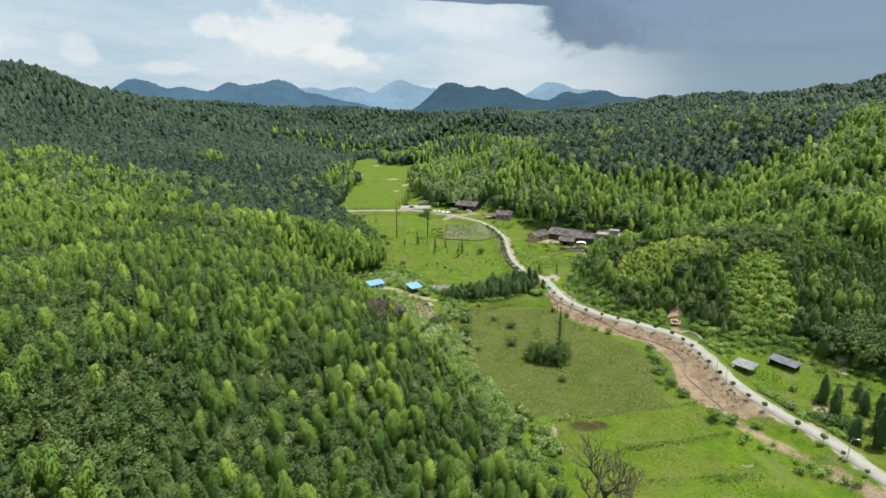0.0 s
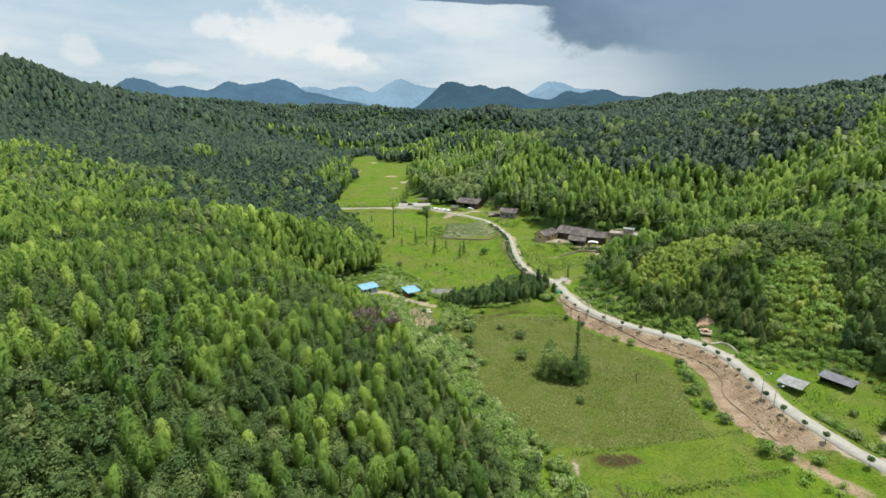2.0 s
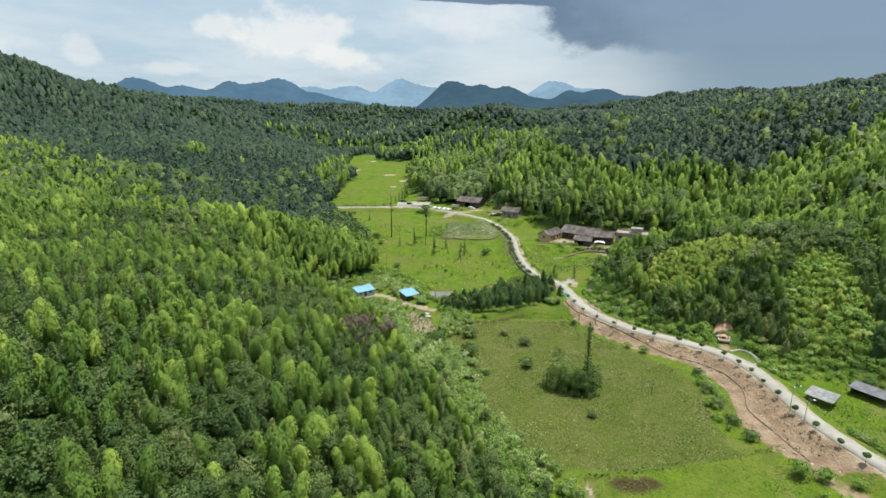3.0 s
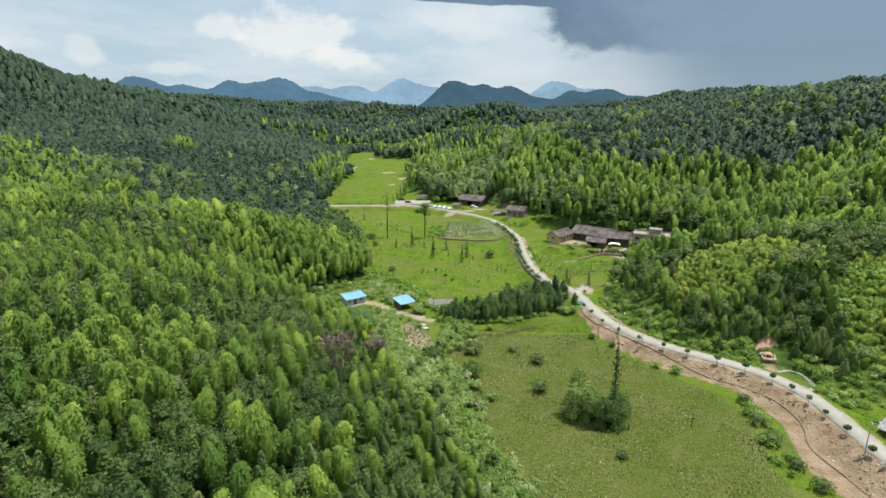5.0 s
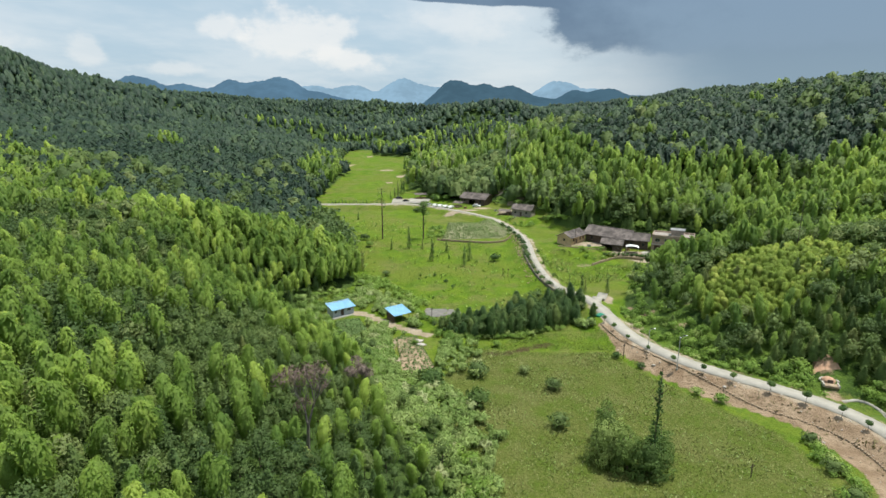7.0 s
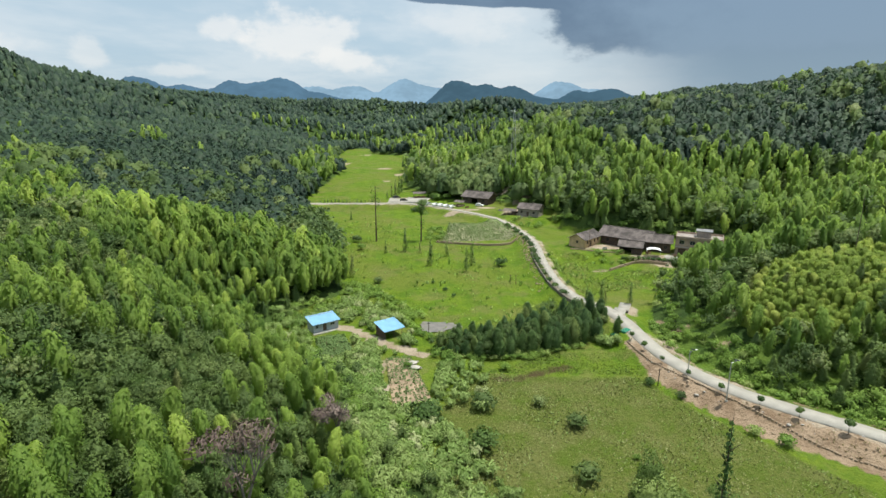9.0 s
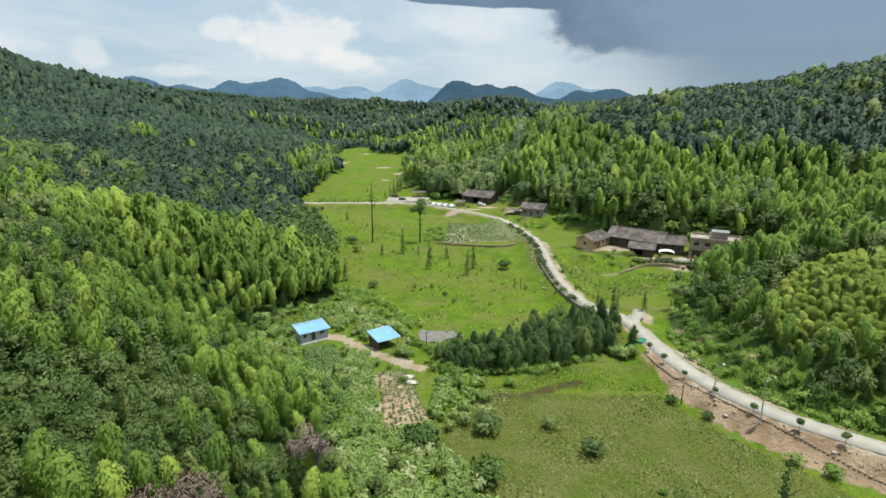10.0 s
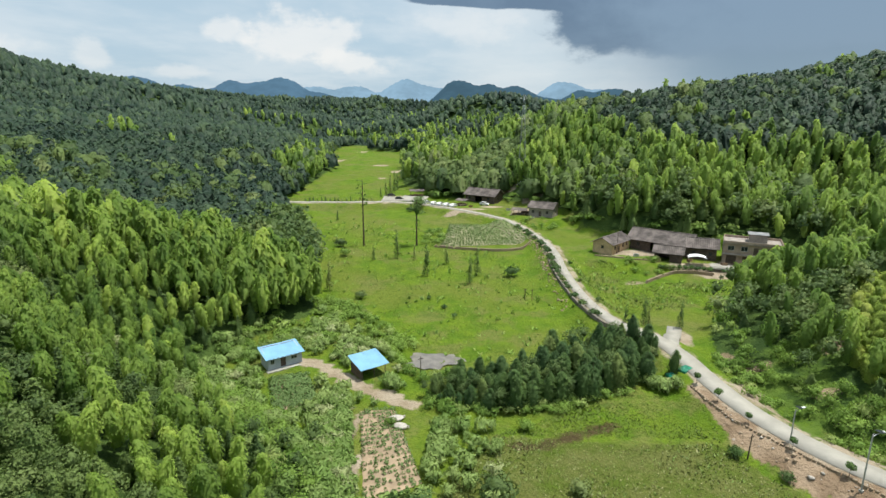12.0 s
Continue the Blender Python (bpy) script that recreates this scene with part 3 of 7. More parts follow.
def core_of(clumps, shrink=0.8, level=1):
    """One plain inner lump that fills a crown, so that it is not see-through."""
    c, r = np.array([k[0] for k in clumps]), np.array([k[1] for k in clumps])
    lo, hi = (c - r * 0.7).min(0), (c + r * 0.7).max(0)
    mid, half = (lo + hi) / 2, (hi - lo) / 2 * shrink
    bm = bmesh.new()
    bmesh.ops.create_icosphere(bm, subdivisions=level, radius=1.0, matrix=Matrix.Translation(mid) @ Matrix.Diagonal((*half, 1)))
    for v in bm.verts:                       # narrower towards the top
        u = (v.co.z - lo[2]) / (hi[2] - lo[2])
        w = np.interp(u, [0, 0.45, 1], [0.95, 0.9, 0.45])
        v.co.x, v.co.y = mid[0] + (v.co.x - mid[0]) * w, mid[1] + (v.co.y - mid[1]) * w
    V = np.array([v.co[:] for v in bm.verts])
    F = np.array([[v.index for v in f.verts] for f in bm.faces])
    bm.free()
    N = (V - mid) / half
    return V, F, N / np.linalg.norm(N, axis=1)[:, None]


def far_lump(clumps, rng, sides=6):
    """A small uneven dome: a tree that stands far off."""
    c, r = np.array([k[0] for k in clumps]), np.array([k[1] for k in clumps])
    top, wide = (c + r)[:, 2].max(), (np.hypot(c[:, 0], c[:, 1]) + r[:, 0]).max() * 0.95
    low = top * 0.3
    V = [(0, 0, top)]
    for ring, (u, w) in enumerate(((0.70, 0.62), (-0.1, 1.0))):
        for k in range(sides):
            a = k * 2 * math.pi / sides + ring * 0.5
            V.append((*(wide * w * np.array([math.cos(a), math.sin(a)]) * rng.uniform(0.7, 1.25)), low + (top - low) * (u + rng.uniform(-0.16, 0.16))))
    F = [(0, 1 + k, 1 + (k + 1) % sides) for k in range(sides)]
    for k in range(sides):
        a, b = 1 + k, 1 + (k + 1) % sides
        F += [(a, a + sides, b + sides), (a, b + sides, b)]
    V = np.array(V)
    N = (V - np.array([0, 0, low])) / np.array([wide, wide, top - low]) + rng.normal(size=V.shape) * 0.35
    N[:, 2] += 0.2
    return V, np.array(F), N / np.linalg.norm(N, axis=1)[:, None]


class Plume:
    """The plan of a feathery crown: an axis that bends over, and a width that changes along it."""

    def __init__(self, rng, high, low, wide, profile, lean, droop, tiers=0):
        self.high, self.low, self.wide, self.profile, self.droop, self.tiers = high * rng.uniform(0.88, 1.1), low, wide * rng.uniform(0.85, 1.15), np.array(profile).T, droop, tiers
        a, l = rng.uniform(0, 6.28), lean * rng.uniform(0.4, 1.3)
        self.lean = np.array([l * math.cos(a), l * math.sin(a)])

    def axis(self, u):
        nod = 0.10 * self.high * np.clip(u - 0.8, 0, 1) ** 2 * 25 * (np.hypot(*self.lean) > 0.5) * 0.4
        return np.stack([self.lean[0] * u ** 2.2, self.lean[1] * u ** 2.2, self.high * (self.low + (1 - self.low) * u) - nod], -1)

    def sprays(self, rng, n, reach, cover):
        """n drooping leafy sprays set round the axis, each a slim triangle that points outward."""
        u = (np.arange(n) + rng.uniform(0, 1, n)) / n
        if self.tiers:
            u = np.clip((np.floor(u * self.tiers) + 0.5 + rng.normal(0, 0.16, n)) / self.tiers, 0, 1)
        a = np.arange(n) * 2.39996 + rng.normal(0, 0.35, n)
        d = np.stack([np.cos(a), np.sin(a), np.zeros(n)], 1)
        swing = a + rng.normal(0, 0.6, n)                      # sprays point every way, mostly outward and down
        r = self.wide * np.interp(u, *self.profile)
        length = reach * self.wide * rng.uniform(0.6, 1.4, n)
        fall = self.droop * rng.uniform(0.6, 1.3, n)
        e = np.stack([np.cos(swing) * np.cos(fall), np.sin(swing) * np.cos(fall), -np.sin(fall)], 1)
        side = np.stack([-np.sin(swing), np.cos(swing), rng.normal(0, 0.3, n)], 1)
        mid = self.axis(u) + d * (r * rng.uniform(0.70, 1.14, n))[:, None]
        area = cover * 2 * math.pi * self.wide * 0.8 * self.high * (1 - self.low) / n
        w = np.clip(area / length, 0.06, 0.42 * length) * rng.uniform(0.7, 1.25, n)
        tip, base = mid + e * (0.55 * length)[:, None], mid - e * (0.45 * length)[:, None]
        V = np.stack([base + side * w[:, None], base - side * w[:, None], tip], 1)
        face = np.cross(V[:, 1] - V[:, 0], V[:, 2] - V[:, 0])
        face /= np.linalg.norm(face, axis=1)[:, None] + 1e-9
        face *= np.where((face * d).sum(1) + 0.7 * face[:, 2] < 0, -1, 1)[:, None]
        N = self.round(d, u) + 0.14 * face + rng.normal(size=(n, 3)) * 0.11
        N /= np.linalg.norm(N, axis=1)[:, None]
        return V.reshape(-1, 3), np.arange(3 * n).reshape(-1, 3), np.repeat(N, 3, axis=0)

    def round(self, d, u):
        """Which way the crown's rounded skin faces."""
        up = np.zeros_like(d)
        up[..., 2] = 0.10 + 1.0 * u ** 1.5
        return d * np.sqrt(np.clip(1.05 - u ** 2, 0.05, 1))[..., None] + up

    def heart(self, rng, sides, at, slim):
        """The rounded, uneven body of the crown under its sprays."""
        V, F, N = [], [], []
        for i, u in enumerate(at):
            c = self.axis(np.array(u))
            for k in range(sides):
                q = 6.283 * (k + 0.5 * i) / sides
                r = self.wide * slim * np.interp(u, *self.profile) * rng.uniform(0.8, 1.2)
                V.append((c[0] + r * math.cos(q), c[1] + r * math.sin(q), c[2] + rng.uniform(-0.3, 0.3)))
                N.append(self.round(np.array([math.cos(q), math.sin(q), 0.0]), np.array(u)) + rng.normal(size=3) * 0.15)
        N.append(np.array([0, 0, 1.0]))
        V.append(tuple(self.axis(np.array(0.97))))
        for i in range(len(at) - 1):
            for k in range(sides):
                p, q = i * sides + k, i * sides + (k + 1) % sides
                F += [(p, q, q + sides), (p, q + sides, p + sides)]
        o = (len(at) - 1) * sides
        F += [(o + k, o + (k + 1) % sides, len(V) - 1) for k in range(sides)]
        N = np.array(N)
        return np.array(V), np.array(F), N / np.linalg.norm(N, axis=1)[:, None]

    def crown(self, rng, level):
        n, reach, cover, sides, at = ((440, 0.26, 0.60, 7, (0, 0.25, 0.5, 0.72, 0.9)), (190, 0.38, 0.62, 6, (0, 0.3, 0.6, 0.88)), (84, 0.58, 0.55, 6, (0, 0.45, 0.85)), (34, 0.75, 0.5, 5, (0, 0.45, 0.85)), (14, 0.85, 0.5, 4, (0, 0.5, 0.88)), (0, 0.9, 0.6, 4, (0, 0.5, 0.88)))[level]
        body = self.heart(rng, sides, at, 0.74 if level < 2 else 0.86)
        return joined(self.sprays(rng, n, reach, cover), body) if n else body


def joined(*pieces):
    V, F, N, k = [], [], [], 0
    for v, f, n in pieces:
        V.append(v), F.append(f + k), N.append(n)
        k += len(v)
    return np.concatenate(V), np.concatenate(F), np.concatenate(N)


def bamboo_plume(rng):
    """A tall culm's plume, nodding at the tip."""
    return Plume(rng, 11.2, 0.28, 1.75, ((0, 0.5), (0.25, 0.9), (0.5, 1.0), (0.7, 0.86), (0.87, 0.56), (1, 0.14)), 1.6, 0.9)


def fir_plume(rng):
    """A straight young fir with tiers of branches."""
    return Plume(rng, 8.6, 0.14, 1.9, ((0, 0.9), (0.12, 1.0), (0.4, 0.78), (0.65, 0.5), (0.85, 0.26), (1, 0.05)), 0.2, 0.2, 9)


def young_plume(rng):
    """A low young bamboo."""
    return Plume(rng, 3.2, 0.05, 1.05, ((0, 0.9), (0.4, 1.0), (0.75, 0.8), (1, 0.4)), 0.5, 0.7)


def broad_clumps(rng, high=10.0, wide=2.7, n=16):
    """A rounded, lumpy crown."""
    out = []
    for k in range(n):
        u = (k + 0.5) / n
        a = k * 2.4 + rng.uniform(-0.4, 0.4)
        e = math.acos(1 - 1.35 * u)
        s = rng.uniform(0.8, 1.35) * wide / 2.7
        out.append(((wide * 0.72 * math.sin(e) * math.cos(a), wide * 0.72 * math.sin(e) * math.sin(a), high * (0.60 + 0.30 * math.cos(e)) + rng.uniform(-0.4, 0.4)), (s, s, s * 0.8)))
    return out


def shrub_clumps(rng, high=2.2, wide=1.5, n=7):
    out = []
    for k in range(n):
        a, r = k * 2.4 + rng.uniform(-0.5, 0.5), wide * math.sqrt(k / n) * 0.8
        s = rng.uniform(0.55, 0.9) * wide / 1.5
        out.append(((r * math.cos(a), r * math.sin(a), high * (0.62 - 0.25 * k / n) * rng.uniform(0.7, 1.1)), (s, s, s * 0.9)))
    return out


def trunk_mesh(name, high, r, mat, limbs=0):
    bm = bmesh.new()
    add_tube(bm, (0, 0, -0.6), (0, 0, high * 0.5), r, r * 0.7, 6)
    add_tube(bm, (0, 0, high * 0.5), (0.05, 0, high * 0.92), r * 0.7, r * 0.2, 5)
    for k in range(limbs):
        a, z = k * 2.4, high * (0.35 + 0.4 * k / max(1, limbs))
        add_tube(bm, (0, 0, z), (1.5 * math.cos(a), 1.5 * math.sin(a), z + 1.3), r * 0.4, r * 0.12, 4)
    return bm_mesh(name, bm, mat)


class Kind:
    """One kind of tree: a few variants, each at six levels of detail."""

    def __init__(self, name, maker, mat, leaves, size, stem, label, category, long=1.0, droop=0.0, core=0.6, variants=4):
        self.name, self.label, self.category, self.mat, self.stem = name, label, category, mat, stem
        rng = np.random.default_rng(len(name) * 17 + leaves)
        plans = [maker(rng) for _ in range(variants)]
        self.levels = []
        for lv, (f, grow) in enumerate(((1.0, 1.0), (0.42, 1.45), (0.22, 2.0), (0.11, 2.7), (0.035, 3.4), (0, 0))):
            row = []
            for c in plans:
                if isinstance(c, Plume):
                    row.append(c.crown(rng, lv))
                elif lv == 5:
                    row.append(far_lump(c, rng, 5))
                elif lv >= 3:
                    row.append(joined(leaf_cloud(c, max(10, int(leaves * f)), size * grow, rng, 1 + (long - 1) * 0.4, droop), far_lump(c, rng, 5)))
                else:
                    row.append(joined(leaf_cloud(c, int(leaves * f), size * grow, rng, 1 + (long - 1) * (1 if lv < 2 else 0.4), droop), core_of(c, core, 1)))
            self.levels.append(row)
        self.crowns = [mesh_np("crown", v, t, mat, normals=n) for v, t, n in self.levels[0]]


def reed_clumps(rng, high=2.6, wide=1.5, n=6):
    out = []
    for k in range(n):
        a, r = k * 2.4 + rng.uniform(-0.5, 0.5), wide * math.sqrt(k / n) * 0.75
        out.append(((r * math.cos(a), r * math.sin(a), high * rng.uniform(0.40, 0.55)), (0.55, 0.55, high * 0.42)))
    return out


KINDS = {
    "bamboo": Kind("bamboo_plant", bamboo_plume, BAMBOO, 400, 0.26, trunk_mesh("culm", 10.5, 0.06, CULM), "tall leaning bamboo with a feathery yellow-green plume", "bamboo", variants=5),
    "fir": Kind("fir_tree", fir_plume, FIR, 400, 0.31, trunk_mesh("trunk", 8.5, 0.12, BARK), "young fir with a dense conical green crown", "fir tree", variants=5),
    "broad": Kind("broadleaf_tree", broad_clumps, BROAD, 420, 0.36, trunk_mesh("trunk", 9, 0.18, BARK, 4), "rounded broadleaf tree with a lumpy dark green crown", "tree"),
    "shrub": Kind("shrub", shrub_clumps, SHRUB, 260, 0.22, trunk_mesh("stem", 1.5, 0.05, BARK, 2), "low spreading shrub with pale green leaves", "shrub"),
    "reed": Kind("reed_clump", reed_clumps, REED, 240, 0.30, trunk_mesh("stem", 1.5, 0.04, BARK, 2), "arching clump of pale silvery green reeds", "reeds", 2.2, 0.9, 0.6),
    "lime": Kind("young_bamboo", young_plume, LIMELEAF, 300, 0.26, trunk_mesh("stem", 1.5, 0.05, BARK, 2), "low thicket of young lime-green bamboo on the spur", "bamboo"),
    "far": Kind("far_tree", broad_clumps, FARLEAF, 420, 0.42, None, "dark green tree on the far hills, haze blue in its leaves", "tree"),
}


def patch_noise(x, y, s, seed):
    """Smooth noise between -1 and 1, for plant patches."""
    a = np.sin(x / s + seed) * np.sin(y / s * 1.13 + 2 * seed) + 0.6 * np.sin(x / s * 2.3 + 3 * seed + np.sin(y / s)) * np.sin(y / s * 2.1 + seed)
    return a / 1.6


CLEAR = [(-8, 207, 9, 14), (-30, 217, 7, 8), (-35, 225, 6.5, 5.5), (-18, 225, 6, 6), (60, 300, 30, 14), (86, 294, 20, 14), (78, 280, 9, 6), (87, 277, 10, 8), (30, 354, 12, 8), (21, 385, 8, 7), (10, 377, 15, 8), (-30, 405, 14, 12), (78.8, 185.5, 4.5, 6), (28, 88, 8, 8), (-21, 142, 2, 3)]


def plant():
    """Where every tree of the woods stands: x, y, kind, scale."""
    spots = []
    for y0, y1, gap in ((-60, 52, 5.5), (52, 262, 2.55), (262, 430, 3.55), (430, 720, 5.8), (720, 1650, 10.8)):
        xs, ys = np.arange(-900, 1100, gap), np.arange(y0, y1, gap * 0.87)
        X, Y = np.meshgrid(xs, ys)
        X = X + (np.arange(len(ys)) % 2)[:, None] * gap / 2
        x, y = X.ravel() + RNG.uniform(-0.38, 0.38, X.size) * gap, Y.ravel() + RNG.uniform(-0.38, 0.38, X.size) * gap
        wedge = np.where(y < 52, (x > -95) & (x < 60), (x > -0.86 * y - 34) & (x < 0.90 * y + 34))
        x, y = x[wedge], y[wedge]
        d = outside(x, y, VALLEY)
        keep = (d > RNG.uniform(0, 3, len(x))) & (to_line(x, y, ROAD_LINE) > 4.5)
        for cx, cy, rx, ry in CLEAR:
            keep &= np.hypot((x - cx) / rx, (y - cy) / ry) > 1
        spots.append(np.stack([x, y, d], 1)[keep])
    p = np.concatenate(spots)
    x, y, d = p.T
    u = RNG.random(len(x))
    n1, n2 = patch_noise(x, y, 17, 1.3), patch_noise(x, y, 60, 0.4)
    kind = np.full(len(x), "broad", dtype="<U8")
    bam = np.where(y > 430, 0.0, 0.06)
    fir = np.full(len(x), 0.15)
    left = x < 20
    a = left & (y < 172)
    bam[a], fir[a] = (0.26 + 0.34 * n1)[a], 0.34
    a = left & (y >= 172) & (y < 262) & (x > -130)
    bam[a], fir[a] = (0.62 + 0.35 * n1)[a], 0.22
    a = left & (x < -70) & (y > 172) & (y < 345)
    bam[a], fir[a] = (0.26 + 0.35 * n1)[a], 0.2
    a = left & (y >= 262) & (y < 470) & (x > -230)
    bam[a], fir[a] = np.clip(0.5 * n1 - 0.28, 0, 1)[a], 0.04
    a = left & (y > 222) & (y < 262) & (x > -85)
    bam[a] = 0.88
    a = (x > 20) & (y > 285) & (y < 420)
    bam[a], fir[a] = (0.80 + 0.3 * n1)[a], 0.14
    a = (x > 165) & (y > 190) & (y < 420)
    bam[a] = np.maximum(bam, 0.6 + 0.5 * n2)[a]
    ridge = (x > 58) & (x < 330) & (y < 560) & (y > np.interp(x, [55, 62, 74, 90, 105, 130, 150, 168, 183, 211, 274, 330], [430, 407, 381, 355, 354, 358, 355, 342, 344, 333, 385, 410]))
    bam[ridge], fir[ridge] = np.clip(0.5 * n1 - 0.22, 0, 1)[ridge], 0.08
    a = (x > 26) & (x < 84) & (y > 290) & (y < 350) & (d < 13 + 5 * n1)
    bam[a], fir[a] = 0.2, 0.35
    a = (x < -150) & (x > -300) & (y > 200) & (y < 420) & (y < 320 - 0.62 * (x + 160))
    bam[a] = (0.55 + 0.35 * n1)[a]
    a = (x > -110) & (x < 140) & (y > 430) & (y < 740) & ~ridge
    bam[a], fir[a] = (0.62 + 0.4 * n1)[a], 0.15
    for cx, cy, rx, ry in ((-190, 440, 16, 12), (-200, 810, 90, 30), (-120, 900, 60, 25), (260, 640, 80, 40)):
        a = np.hypot((x - cx) / rx, (y - cy) / ry) < 1 + 0.3 * n1
        bam[a] = 0.6
    spur = (x > 40) & (x < 165) & (y > 165) & (y < 284)
    bam[spur], fir[spur] = (0.10 + 0.15 * n1)[spur], 0.45
    a = spur & (y > 246)
    bam[a], fir[a] = (0.72 + 0.2 * n1)[a], 0.15
    a = spur & (x < 80) & (y > 208) & (y <= 246)
    bam[a], fir[a] = (0.14 + 0.15 * n1)[a], 0.25
    lime = (outside(x, y, LIME_A) < 5 * n1 - 1) | (outside(x, y, LIME_B) < 5 * n1 - 1)
    wood = outside(x, y, EVERGREEN) < 0
    firs = spur & ~lime & ~wood & (y < 210) & (x > 52)
    bam[firs], fir[firs] = 0.10, 0.78
    bam[wood], fir[wood] = 0.05, 0.10
    kind[u < bam + fir] = "fir"
    kind[u < bam] = "bamboo"
    dim = RNG.random(len(x))
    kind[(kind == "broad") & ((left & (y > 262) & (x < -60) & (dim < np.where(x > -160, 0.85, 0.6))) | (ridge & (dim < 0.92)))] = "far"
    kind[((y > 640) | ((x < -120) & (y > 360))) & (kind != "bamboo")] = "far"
    v = RNG.random(len(x))
    kind[spur & ~firs & ~wood & (y < 236) & (v < 0.45 + 0.25 * n1) & (kind != "bamboo")] = "shrub"
    kind[spur & (x < 62) & (y < 212) & (v < 0.6)] = "shrub"
    kind[lime] = "lime"
    kind[lime & (v < 0.03)] = "fir"
    kind[lime & (x > 96) & (y < 212) & (v > 0.4)] = "shrub"
    edge = left & (d < np.where(y < 214, 12, 2) + 4 * n1) & (y > 95) & (y < 262)
    kind[edge & (u < 0.93)] = "shrub"
    kind[edge & (u < 0.93) & (RNG.random(len(x)) < 0.5 + 0.4 * n1)] = "reed"
    foot = (x > 30) & (d < 6) & (y > 165) & (y < 262)
    kind[foot & (u < 0.8)] = "shrub"
    foot = (x > -20) & (d < 5 + 3 * n1) & (y > 285) & (y < 430)
    kind[foot & (v < 0.65)] = "shrub"
    scale = RNG.uniform(0.78, 1.18, len(x)) * np.where(kind == "bamboo", 1.05, 1.0) * np.where(kind == "broad", np.where(y > 260, 1.15, 0.85), 1.0)
    scale = scale * np.where(kind == "fir", np.where(firs & ~lime, np.where(y > 196, 0.5, 0.66), np.where(spur, 0.5, 0.95)), 1) * np.where(spur & (kind == "broad"), 0.8, 1)
    scale = np.where((kind == "shrub") & spur, scale * 1.3, scale)
    stocky = np.where(spur & (kind == "fir"), 1.25, 1.0)
    scale = np.where((kind == "shrub") & edge, scale * 1.15, scale)
    scale = np.where(foot & (kind == "shrub"), scale * 1.5, scale)
    young = left & (y > 120) & (y < 240) & (x > -75) & (kind != "shrub") & (kind != "reed")
    scale = scale * np.where(young, 0.78 + 0.22 * step(d, 10, 52), 1)
    near = left & (y > 52) & (y < 235) & (kind != "shrub") & (kind != "reed")
    scale = scale * np.where(near, np.where(kind == "broad", 0.66, np.where(kind == "fir", 0.72, 0.68)), 1)
    big = (y >= 262) & (y < 430) & ~spur
    scale = scale * np.where(big & (kind == "bamboo"), 0.95, np.where(big, 1.12, 1))
    scale = np.where(spur & (kind == "bamboo"), scale * np.where(lime, 0.78, np.where(y > 240, 0.85, 0.68)), scale)
    tall = scale * np.where(lime & (kind == "bamboo"), 0.5, 1) * np.where(big, np.where(kind == "bamboo", 1.02, 0.87), 1) * np.where(y > 430, 1.1, 1)
    scale = scale * np.where(y > 430, RNG.uniform(0.75, 1.45, len(x)), 1) * np.where((y > 720) & (kind == "far"), 1.45, 1)
    scrub = spur & (x < 82) & (y > 206) & (y <= 248)
    scale = np.where(scrub & (kind == "shrub"), scale * 0.72, scale)
    stay = ~scrub | (RNG.random(len(x)) < 0.62)
    return x[stay], y[stay], kind[stay], (scale * stocky)[stay], tall[stay]


def fill(ring, gap, key, scale):
    """Plants set close together over one patch."""
    xs, ys = np.array(ring).T
    X, Y = np.meshgrid(np.arange(xs.min(), xs.max(), gap), np.arange(ys.min(), ys.max(), gap))
    x, y = X.ravel() + RNG.uniform(-0.5, 0.5, X.size) * gap, Y.ravel() + RNG.uniform(-0.5, 0.5, X.size) * gap
    ok = outside(x, y, ring) < RNG.uniform(-2.5, 2.5, len(x)) + 5 * patch_noise(x, y, 17, 1.3) - 1
    x, y = x[ok], y[ok]
    sc = scale * RNG.uniform(0.7, 1.25, len(x))
    return x, y, np.full(len(x), key, dtype="<U8"), sc, sc


TX, TY, TKIND, TSCALE, TTALL = (np.concatenate(q) for q in zip(plant(), fill(LIME_A, 1.5, "lime", 0.8), fill(LIME_B, 2.3, "lime", 0.6)))
TZ = ground_z(TX, TY) - 0.2


